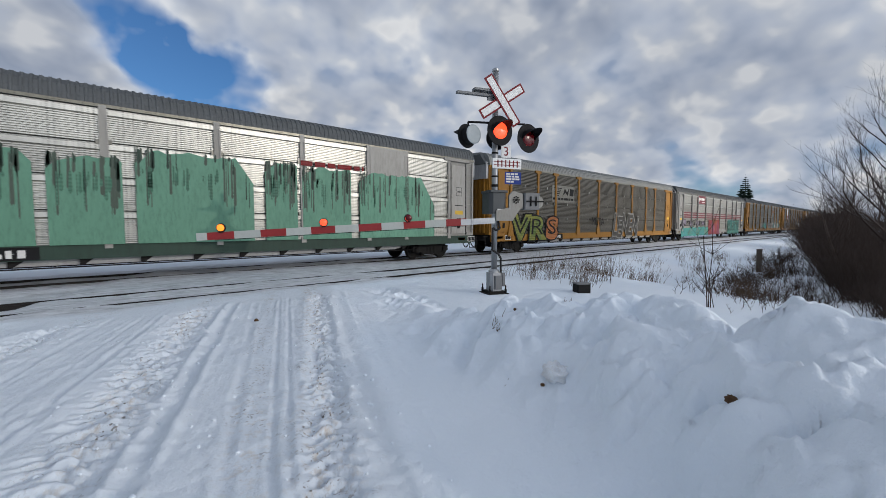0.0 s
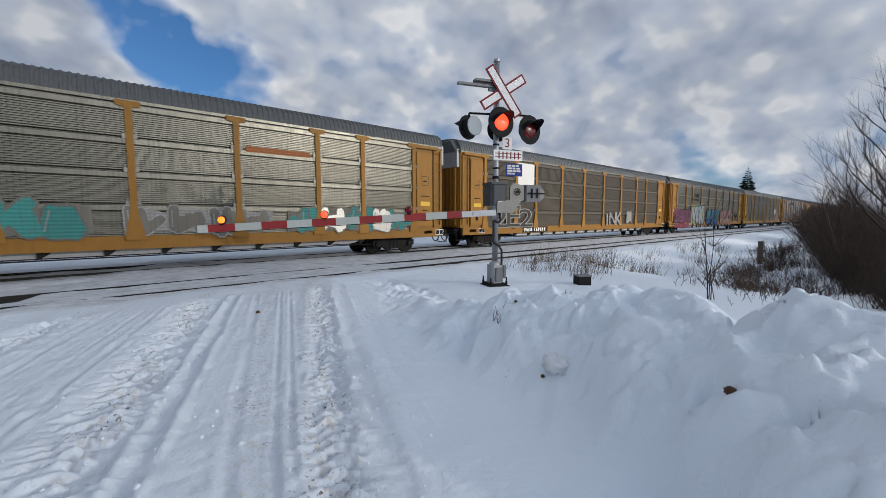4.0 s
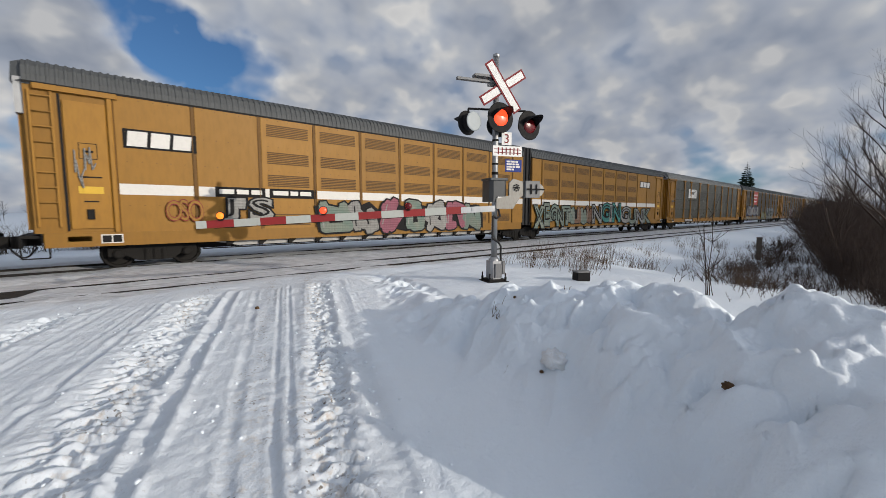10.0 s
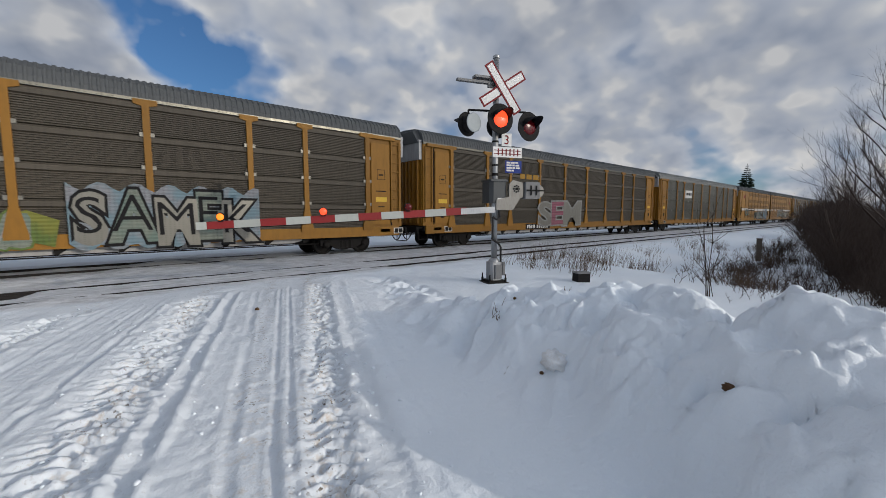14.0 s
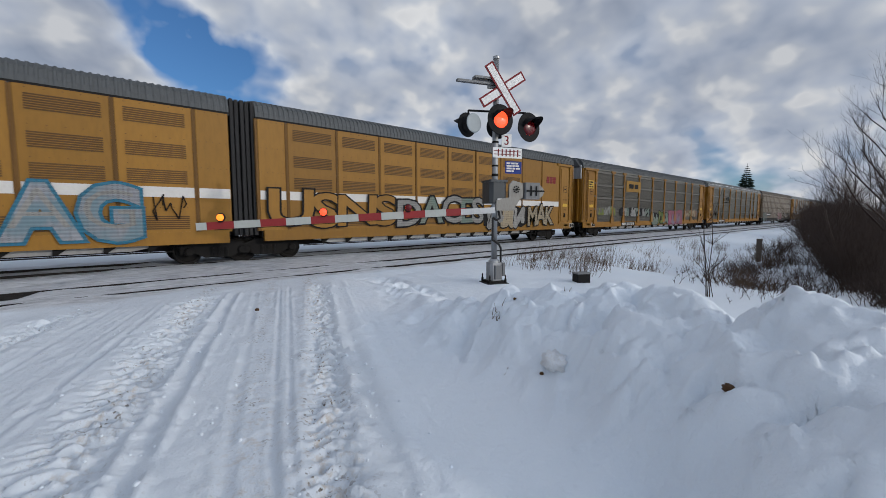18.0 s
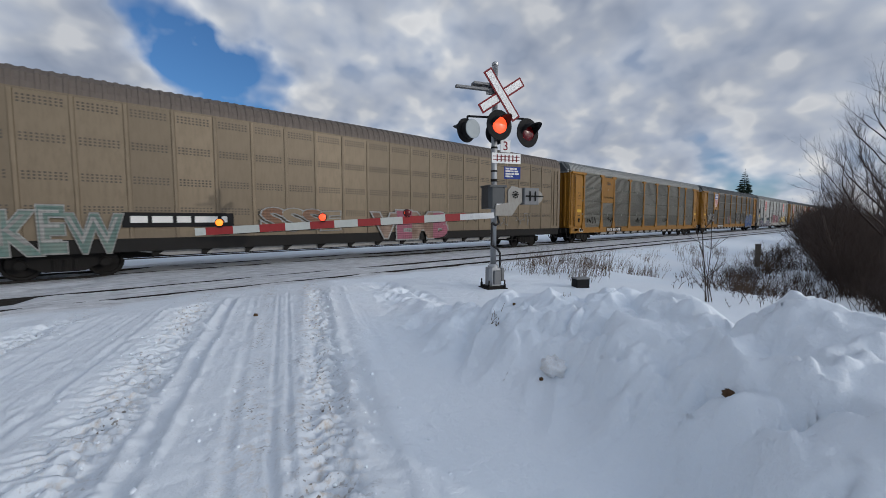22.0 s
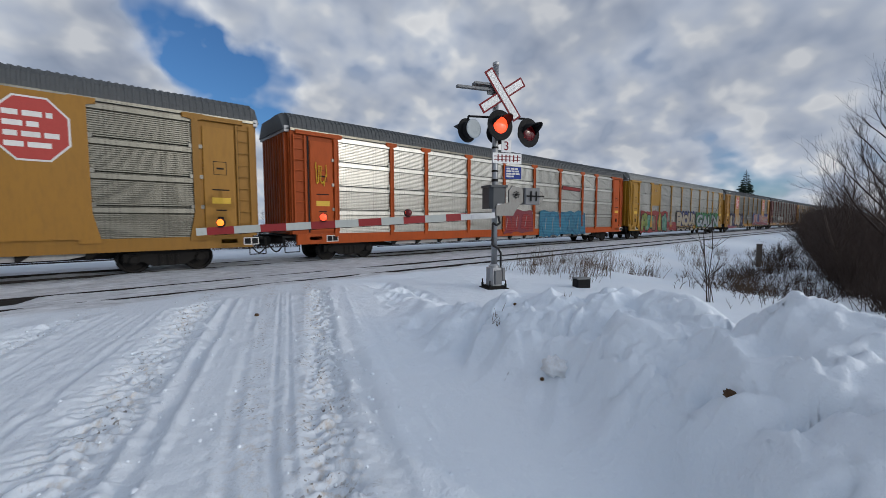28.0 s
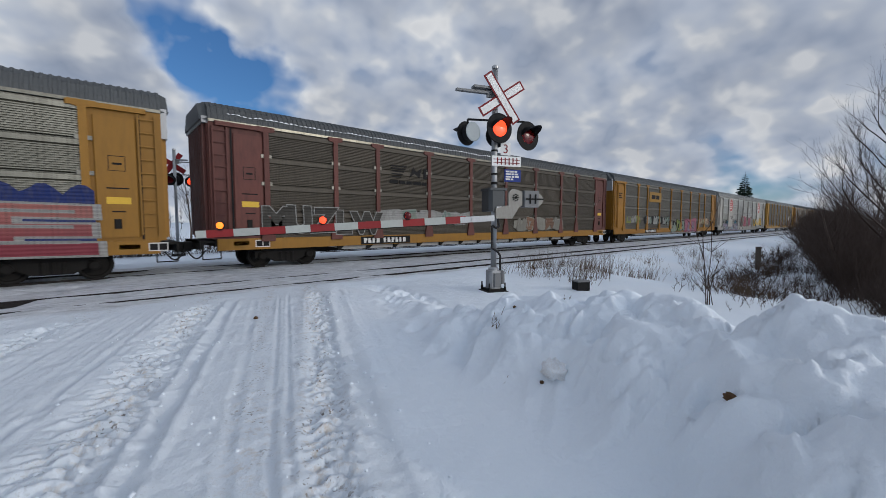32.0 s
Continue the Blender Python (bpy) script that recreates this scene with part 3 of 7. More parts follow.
def build_ground():
    rr, qq = axis(0.3, 10.4, 0.0225, 1.07, 4600), axis(-5.4, 5.6, 0.0225, 1.07, 4600)
    R, Q = np.meshgrid(rr, qq, indexing="ij")
    X, Y = R * RD[0] + Q * QD[0], R * RD[1] + Q * QD[1]
    det = RD[0] * QD[1] - RD[1] * QD[0]
    Z = ground_height(X, Y)
    n, m = R.shape
    co = np.stack((X, Y, Z), -1).reshape(-1, 3)
    idx = np.arange(n * m).reshape(n, m)
    quads = np.stack((idx[:-1, :-1], idx[:-1, 1:], idx[1:, 1:], idx[1:, :-1]), -1).reshape(-1, 4)
    if det > 0:
        quads = quads[:, ::-1]
    me = bpy.data.meshes.new("ground")
    me.vertices.add(len(co))
    me.vertices.foreach_set("co", co.ravel())
    me.loops.add(quads.size)
    me.loops.foreach_set("vertex_index", quads.ravel())
    me.polygons.add(len(quads))
    me.polygons.foreach_set("loop_start", np.arange(0, quads.size, 4))
    me.update(calc_edges=True)
    me.shade_smooth()
    lay = me.color_attributes.new("dirt", "FLOAT_COLOR", "POINT")
    drive = smooth(-5.0, -4.4, Q) * (1 - smooth(0.5, 0.8, Q)) * (1 - smooth(10.2, 11, Y)) * (R > -50)
    rail = smooth(10.0, 10.6, Y + 0.25 * fbm(X * 0.8, Y * 0.8, 3)) * (1 - smooth(18.6, 19.4, Y))
    wheel = drive * np.clip(np.exp(-((Q - 0.10) / 0.22) ** 2) + 0.7 * np.exp(-((Q + 0.30 + 0.05 * R) / 0.18) ** 2) + np.exp(-((Q + 1.55 + 0.07 * (R - 2.5)) / 0.22) ** 2) + 0.4 * np.exp(-((Q + 3.7) / 0.3) ** 2), 0, 1)
    col = np.stack((drive * 0.5, rail * 0.85, wheel, 0 * X + 1), -1)
    lay.data.foreach_set("color", col.astype(np.float32).ravel())
    me.materials.append(SNOW)
    return tagged(new("ground", me), "snow-covered ground with driven ruts and a ploughed bank", "ground", kind="structure")


build_ground()

# ---------------------------------------------------------------- sky


def build_clouds():
    n, m, reach, top = 24, 48, 4700.0, 620.0
    b = Build()
    vs, fs = [(0, 0, top)], []
    for i in range(1, n + 1):
        k = i / n
        for j in range(m):
            w = 2 * math.pi * j / m
            vs.append((reach * k * math.cos(w), reach * k * math.sin(w), top * (1 - k ** 2) + 2))
    fs += [(0, 1 + j, 1 + (j + 1) % m) for j in range(m)]
    for i in range(n - 1):
        o = 1 + i * m
        fs += [(o + j, o + m + j, o + m + (j + 1) % m, o + (j + 1) % m) for j in range(m)]
    b.add(vs, fs)
    ob = solo("cloud_layer", b, cloud_material(), "broken grey and white winter clouds with blue gaps", "clouds", kind="structure", smooth=True)
    return ob


clouds = build_clouds()

# ---------------------------------------------------------------- railway
def rail_pair(y, label):
    th = thing("railway_track", (0, y, 0), label, "track")
    for s in (-0.752, 0.752):
        b = Build()
        ring = [(-0.07, -0.17), (0.07, -0.17), (0.07, -0.15), (0.012, -0.13), (0.012, -0.045), (0.036, -0.035), (0.036, -0.006), (0.026, 0.0),
                (-0.026, 0.0), (-0.036, -0.006), (-0.036, -0.035), (-0.012, -0.045), (-0.012, -0.13), (-0.07, -0.15)]
        n = len(ring)
        xs = (-150, 1500)
        b.add([(x, s + a, z) for x in xs for a, z in ring], [(i, (i + 1) % n, n + (i + 1) % n, n + i) for i in range(n)] + [tuple(range(n)), tuple(range(2 * n - 1, n - 1, -1))])
        part("rail", b, RAIL, th)
    return th


rail_pair(11.6, "snow-dusted steel rails of the near track")
rail_pair(SIDE + 1.55, "steel rails under the passing train")

# ---------------------------------------------------------------- train
W = 3.1                                   # width of a car
EAVE, TOP, SILL0, SILL1 = 5.08, 5.86, 0.72, 1.12


def roof_mesh(L, pitch=0.18):
    """Arched roof of ribbed sheet."""
    prof = [(0.0, EAVE - 0.06), (0.01, EAVE + 0.20), (0.10, EAVE + 0.44), (0.32, EAVE + 0.62), (0.85, TOP - 0.04), (1.55, TOP)]
    prof = prof + [(W - y, z) for y, z in prof[-2::-1]]
    n = max(8, int(L / pitch))
    st = []
    for i in range(n):
        x = L * i / n
        w = L / n
        st += [(x, 0.0), (x + w * 0.52, 0.0), (x + w * 0.60, 0.032), (x + w * 0.92, 0.032)]
    st.append((L, 0.0))
    vs, fs, m = [], [], len(prof)
    for x, up in st:
        for k, (y, z) in enumerate(prof):
            e = up * (0.3 if k in (0, m - 1) else 1)
            vs.append((x, y + (-e if k < 3 else e if k > m - 4 else 0) * 0.6, z + e * (0.8 if 1 < k < m - 2 else 0.3)))
    for i in range(len(st) - 1):
        fs += [(i * m + k, (i + 1) * m + k, (i + 1) * m + k + 1, i * m + k + 1) for k in range(m - 1)]
    fs += [tuple(range(m)), tuple(range(len(vs) - 1, len(vs) - m - 1, -1))]
    b = Build()
    b.add(vs, fs)
    return b


def ribbed_panel(w, h, ribs, banded, deep=0.032):
    """A wall sheet of horizontal ribs, some with a smooth proud band along the top."""
    b = Build()
    prof = [(0.02, 0.0), (0.0, 0.012), (0.0, 0.04)]
    top = h - (0.22 if banded else 0.05)
    step = (top - 0.05) / ribs
    for i in range(ribs):
        z = 0.05 + i * step
        prof += [(0.012, z + step * 0.06), (-deep, z + step * 0.26), (-deep, z + step * 0.66), (0.012, z + step * 0.84)]
    if banded:
        prof += [(0.0, top + 0.005), (-0.045, top + 0.03), (-0.045, h - 0.05), (0.0, h - 0.03)]
    prof += [(0.0, h - 0.02), (0.02, h)]
    n = len(prof)
    b.add([(x, y, z) for x in (0.0, w) for y, z in prof], [(n + i, n + i + 1, i + 1, i) for i in range(n - 1)])
    b.box(0.0, w, 0.02, 0.05, 0.0, h)
    for x in (0.03, w - 0.09):
        for z in (0.10, h - 0.14):
            b.box(x, x + 0.06, -0.06, 0.0, z, z + 0.05)
    return b


_meshes = {}


def shared(key, make, material, smooth=False):
    """One mesh for all alike pieces of one material."""
    k = (key, material.name)
    if k not in _meshes:
        _meshes[k] = make().mesh(key[0], smooth)
        _meshes[k].materials.append(material)
    return _meshes[k]


def put(name, key, make, material, parent, x=0, y=0, z=0, label="", smooth=False):
    ob = new(name, shared(key, make, material, smooth))
    ob.parent = parent
    ob.matrix_basis = pose(x, y, z)
    return tagged(ob, label)


def wheel_shape():
    return Build().lathe([(0.05, -0.07), (0.455, -0.07), (0.455, -0.035), (0.425, -0.03), (0.42, 0.06), (0.36, 0.06), (0.33, 0.02), (0.16, 0.02), (0.13, 0.07), (0.05, 0.07)], (0, 0, 0), (0, -1, 0), 20)


def truck_frame_shape():
    b = Build()
    b.slab([(-1.15, 0.36), (-1.15, 0.62), (-0.80, 0.66), (-0.38, 0.80), (0.38, 0.80), (0.80, 0.66), (1.15, 0.62), (1.15, 0.36), (0.70, 0.36), (0.42, 0.20), (-0.42, 0.20), (-0.70, 0.36)], -0.10, 0.08)
    for s in (-0.89, 0.89):
        b.lathe([(0.15, 0.0), (0.15, 0.07), (0.10, 0.10)], (s, -0.10, 0.43), (0, -1, 0), 12)
    for s in (-0.22, 0.0, 0.22):
        b.lathe([(0.08, 0.22), (0.08, 0.56)], (s, -0.06, 0.0), (0, 0, 1), 8)
    return b


def truck(car, x):
    fr = put("truck_frame", ("truck_frame",), truck_frame_shape, STEEL, car, x, 0.55, 0.0, "cast steel truck frame caked with snow")
    for dx in (-0.89, 0.89):
        for y in (0.80 - 0.55, 2.30 - 0.55):
            put("wheel", ("wheel",), wheel_shape, STEEL, fr, dx, y, 0.42)
        put("axle", ("axle",), lambda: Build().tube((0, 0.2, 0), (0, 1.8, 0), 0.08, n=8), STEEL, fr, dx, 0, 0.42)
    put("bolster", ("bolster",), lambda: Build().box(-0.25, 0.25, -0.1, 2.1, 0.40, 0.78), STEEL, fr)
    return fr


def post_shape():
    """Side post: plain web, T cap under the eave, gusset spreading on to the sill."""
    b = Build()
    b.slab([(-0.09, 1.9), (-0.09, EAVE - 0.20), (-0.30, EAVE - 0.14), (-0.30, EAVE + 0.0), (0.30, EAVE + 0.0), (0.30, EAVE - 0.14), (0.09, EAVE - 0.20),
            (0.09, 1.9), (0.24, SILL1 + 0.02), (0.24, SILL1 - 0.12), (-0.24, SILL1 - 0.12), (-0.24, SILL1 + 0.02)], -0.095, 0.02)
    return b


def slim_post_shape(cap):
    """Side post without a gusset; cap: with a T cap under the eave."""
    top = [(-0.09, EAVE - 0.20), (-0.28, EAVE - 0.14), (-0.28, EAVE), (0.28, EAVE), (0.28, EAVE - 0.14), (0.09, EAVE - 0.20)] if cap else [(-0.09, EAVE), (0.09, EAVE)]
    b = Build().slab(top + [(0.09, SILL1 - 0.12), (-0.09, SILL1 - 0.12)], -0.075, 0.02)
    return b.slab([(-0.10, SILL1 + 0.1), (-0.10, EAVE - 0.25), (-0.055, EAVE - 0.25), (-0.055, SILL1 + 0.1)], -0.10, -0.07).slab([(0.055, SILL1 + 0.1), (0.055, EAVE - 0.25), (0.10, EAVE - 0.25), (0.10, SILL1 + 0.1)], -0.10, -0.07)


def ladder(car, x, paint_of, z0=1.3, z1=4.9, w=0.42):
    la = put("ladder", ("ladder", round(w, 2)), lambda: Build().box(0, 0.05, -0.05, 0.0, z0, z1).box(w, w + 0.05, -0.05, 0.0, z0, z1), paint_of, car, x, -0.02, 0)
    for i in range(9):
        put("rung", ("rung", round(w, 2)), lambda: Build().box(0.05, w, -0.06, -0.035, 0, 0.03), paint_of, la, 0, 0, z0 + 0.25 + i * 0.40)
    return la


def end_section(car, x, flip, body_of, E):
    """Plain sheet end with a recessed door, a hood and a ladder at the corner; flip: the car's far end."""
    lad = x + 0.08 if not flip else x + E - 0.60
    d0, d1 = (x + 0.62, x + E - 0.10) if not flip else (x + 0.10, x + E - 0.62)
    b = Build().box(x, x + E, 0.02, 0.10, SILL1, EAVE)
    part("end_panel", b, body_of, car)
    w = d1 - d0
    dr = part("side_door", Build().box(d0 + 0.1, d1 - 0.02, -0.035, 0.02, SILL1 + 0.12, EAVE - 0.35, 0.02), body_of, car)
    part("door_hood", Build().box(d0 - 0.45, d1 + 0.25, -0.10, 0.05, EAVE - 0.16, EAVE - 0.02, 0.03), body_of, car)
    part("corner_post", Build().box(d1 if not flip else d0 - 0.12, (d1 + 0.12) if not flip else d0, -0.07, 0.02, SILL1, EAVE - 0.16, 0.02), body_of, car)
    ladder(car, lad, body_of)
    part("notice", Build().box(d0 + w * 0.30, d0 + w * 0.82, -0.04, -0.034, 2.22, 2.42), NOTICE, dr, "yellow notice plate")
    m = d0 + w * 0.55
    for z0, z1, hw in ((3.18, 3.62, 0.20), (2.66, 2.70, 0.26), (1.98, 2.02, 0.16)):
        if z1 - z0 > 0.1:
            part("notice_edge", Build().slab([(m - hw, z0), (m + hw, z0), (m + hw, z1), (m - hw, z1), (m - hw, z0 + 0.012), (m - hw + 0.018, z0 + 0.018), (m - hw + 0.018, z1 - 0.018), (m + hw - 0.018, z1 - 0.018), (m + hw - 0.018, z0 + 0.018), (m - hw, z0 + 0.012)], -0.041, -0.035), BLACK, dr)
        else:
            part("notice_line", Build().box(m - hw, m + hw, -0.040, -0.035, z0, z1), BLACK, dr)
    part("notice_line", Build().box(m - 0.11, m + 0.11, -0.040, -0.035, 3.36, 3.42), BLACK, dr)
    gx = d0 + 0.02 if not flip else d1 + 0.04
    part("door_gap", Build().box(gx, gx + 0.055, -0.006, 0.02, SILL1 + 0.05, EAVE - 0.2), BLACK, car, "dark slit beside the door")
    part("lock_box", Build().box(m - 0.12, m + 0.05, -0.085, -0.035, 1.50, 1.78, 0.02), STEEL, dr)
    st = part("stencil_plate", Build().box(x + E * 0.5 + 0.45, x + E * 0.5 + 0.95, -0.036, -0.028, 0.80, 1.06), SIGN_WHITE, car, "white-edged black stencil plate")
    for k in (0, 1):
        part("stencil_mark", Build().box(x + E * 0.5 + 0.48 + k * 0.235, x + E * 0.5 + 0.685 + k * 0.235, -0.040, -0.036, 0.83, 1.03), BLACK, st)
    part("placard", Build().box(x + E * 0.5 - 0.25, x + E * 0.5 + 0.25, -0.03, -0.02, 0.88, 1.02), NOTICE, car, "yellow reflector on the sill")


def end_face(car, x, out, body_of):
    """Folding end doors with upright pleats; out: -1 for the leading end."""
    d = part("end_door", Build().box(*sorted((x + out * 0.04, x - out * 0.03)), 0.12, W - 0.12, SILL1, EAVE + 0.10), body_of, car)
    for i in range(9):
        y = 0.28 + i * 0.30
        b = Build().box(*sorted((x + out * 0.14, x + out * 0.04)), y, y + 0.12, SILL1 + 0.1, EAVE)
        part("pleat", b, body_of, d)
    part("roof_hood", Build().add([(x + out * 0.0, 0.05, EAVE), (x + out * 0.0, W - 0.05, EAVE), (x, W - 0.5, TOP - 0.12), (x, 0.5, TOP - 0.12),
                                   (x + out * 0.22, 0.12, EAVE), (x + out * 0.22, W - 0.12, EAVE), (x + out * 0.22, W - 0.55, TOP - 0.2), (x + out * 0.22, 0.55, TOP - 0.2)],
                                  [(0, 1, 2, 3), (7, 6, 5, 4), (0, 4, 5, 1), (2, 6, 7, 3), (1, 5, 6, 2), (3, 7, 4, 0)]), ROOF_GREY, car)
    part("end_cap", Build().box(*sorted((x + out * 0.17, x)), 0.10, W - 0.10, EAVE - (0.80 if random.Random(int(x * 10) + len(train)).random() < 0.5 else 0.1), EAVE + 0.12), END_CAP, car, "pale grey sheet cap over the end doors")
    part("coupler", Build().box(*sorted((x, x + out * 0.62)), W / 2 - 0.1, W / 2 + 0.1, 0.72, 0.95).box(*sorted((x + out * 0.40, x + out * 0.62)), W / 2 - 0.2, W / 2 + 0.2, 0.66, 1.0), STEEL, car)
    pts = [Vector((x + out * (0.05 + 0.55 * k / 6), 0.9, 0.72 - 0.30 * math.sin(math.pi * k / 6))) for k in range(7)]
    part("brake_hose", Build().path(pts, 0.028), RUBBER, car)
    part("end_platform", Build().box(*sorted((x - out * 0.3, x + out * 0.35)), 0.2, W - 0.2, 0.98, 1.06).box(*sorted((x + out * 0.28, x + out * 0.35)), 0.1, W - 0.1, 0.78, 1.06), STEEL, car)
    part("grab_iron", Build().path([(x + out * 0.30, 0.02, 0.45), (x + out * 0.30, 0.02, 1.0)], 0.02).path([(x - out * 0.25, 0.02, 0.45), (x - out * 0.25, 0.02, 0.85)], 0.02).path([(x + out * 0.30, 0.02, 0.45), (x - out * 0.25, 0.02, 0.45)], 0.02), STEEL, car)


NOTICE = plain("notice_yellow", (0.60, 0.38, 0.02), 0.5)
PINK = spray("spray_pink", (0.42, 0.14, 0.20))
MAGENTA = spray("spray_magenta", (0.25, 0.03, 0.10))
TEAL = spray("spray_teal", (0.07, 0.33, 0.30))
MINT = spray("spray_mint", (0.11, 0.27, 0.18))
SKYBLUE = spray("spray_blue", (0.05, 0.24, 0.38))
DEEPBLUE = spray("spray_deep_blue", (0.02, 0.04, 0.20))
SPRAY_WHITE = spray("spray_white", (0.42, 0.42, 0.40))
SPRAY_BROWN = spray("spray_brown", (0.27, 0.15, 0.09))
SPRAY_RED = spray("spray_red", (0.33, 0.03, 0.03))
LILAC = spray("spray_lilac", (0.30, 0.26, 0.36))
SPRAY_ORANGE = spray("spray_orange", (0.50, 0.18, 0.05))
SPRAY_CREAM = spray("spray_cream", (0.50, 0.42, 0.28))
MAROON = plain("maroon_paint", (0.13, 0.012, 0.022), 0.5)
SIGN_RED = plain("sign_red", (0.36, 0.035, 0.025), 0.5)
SIGN_WHITE = plain("sign_white", (0.62, 0.61, 0.58), 0.5)
SIGN_BLUE = plain("sign_blue", (0.03, 0.06, 0.25), 0.5)
MINT_RUN = paint("running_mint", (0.125, 0.275, 0.185), 0.55, 0, (0.05, 0.12, 0.08), 0.75, 1.6)
DARK_RUN = paint("dark_green_runs", (0.05, 0.07, 0.05), 0.6, 0, (0.1, 0.12, 0.1), 0.6, 1.6)
GREEN_SILL = paint("dark_green_sill", (0.02, 0.045, 0.03), 0.6, 0, (0.02, 0.02, 0.02), 0.4)
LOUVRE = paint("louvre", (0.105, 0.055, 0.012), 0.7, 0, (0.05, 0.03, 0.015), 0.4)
# darker copy of the tan: shade on ribs and bolt heads put into colour
TAN_SHADED = paint("shaded_rib", (0.14, 0.070, 0.012), 0.7, 0, (0.05, 0.03, 0.015), 0.4)
END_CAP = paint("pale_end_sheet", (0.36, 0.37, 0.38), 0.5, 0.3, (0.16, 0.16, 0.16), 0.4)
LEAF = spray("spray_leaf", (0.16, 0.24, 0.05), (0.30, 0.30, 0.06))
LEAF_GREEN = spray("spray_bright_green", (0.03, 0.24, 0.08), (0.06, 0.16, 0.06))
LEAF_TEAL = spray("spray_jade", (0.04, 0.22, 0.15), (0.22, 0.36, 0.30))
SAGE = spray("spray_sage", (0.30, 0.34, 0.28), (0.20, 0.28, 0.24))
SAGE_TEAL = spray("spray_pale_teal", (0.16, 0.26, 0.23), (0.24, 0.30, 0.26))
PLUM = spray("spray_plum", (0.24, 0.06, 0.15), (0.14, 0.03, 0.08))
ICE = spray("spray_ice", (0.42, 0.44, 0.48), (0.22, 0.34, 0.40))
ICE_BLUE = spray("spray_ice_to_blue", (0.46, 0.47, 0.49), (0.03, 0.13, 0.36), True)
OCEAN = spray("spray_ocean", (0.05, 0.25, 0.36), (0.01, 0.05, 0.24), True)
ROSE = spray("spray_rose", (0.36, 0.14, 0.17), (0.25, 0.08, 0.11))
ROSE_RED = spray("spray_rose_red", (0.42, 0.16, 0.14), (0.24, 0.035, 0.06), True)
SPRAY_LIME = spray("spray_lime", (0.30, 0.30, 0.13), (0.33, 0.31, 0.20))
DUSTY = spray("spray_dusty_brown", (0.36, 0.26, 0.20), (0.22, 0.14, 0.10))
COBALT = spray("spray_cobalt", (0.03, 0.12, 0.36), (0.02, 0.07, 0.25))
SPRAY_DARK = spray("spray_thin_dark", (0.075, 0.07, 0.06), (0.05, 0.048, 0.042))
NIGHT = spray("spray_night", (0.015, 0.025, 0.12), (0.02, 0.02, 0.05))
BLUE_SPRAY = spray("spray_mid_blue", (0.02, 0.12, 0.26), (0.03, 0.16, 0.30))


def stroke_ring(ax, az, bx, bz, w):
    dx, dz = bx - ax, bz - az
    n = math.hypot(dx, dz) or 1.0
    ux, uz = dx / n * w, dz / n * w
    return [(ax - ux * 0.8 + uz * 0.6, az - uz * 0.8 - ux * 0.6), (ax - ux * 0.8 - uz * 0.6, az - uz * 0.8 + ux * 0.6), (ax - uz, az + ux), (bx - uz, bz + ux),
            (bx + ux * 0.8 - uz * 0.6, bz + uz * 0.8 + ux * 0.6), (bx + ux * 0.8 + uz * 0.6, bz + uz * 0.8 - ux * 0.6), (bx + uz, bz - ux), (ax + uz, az - ux)]


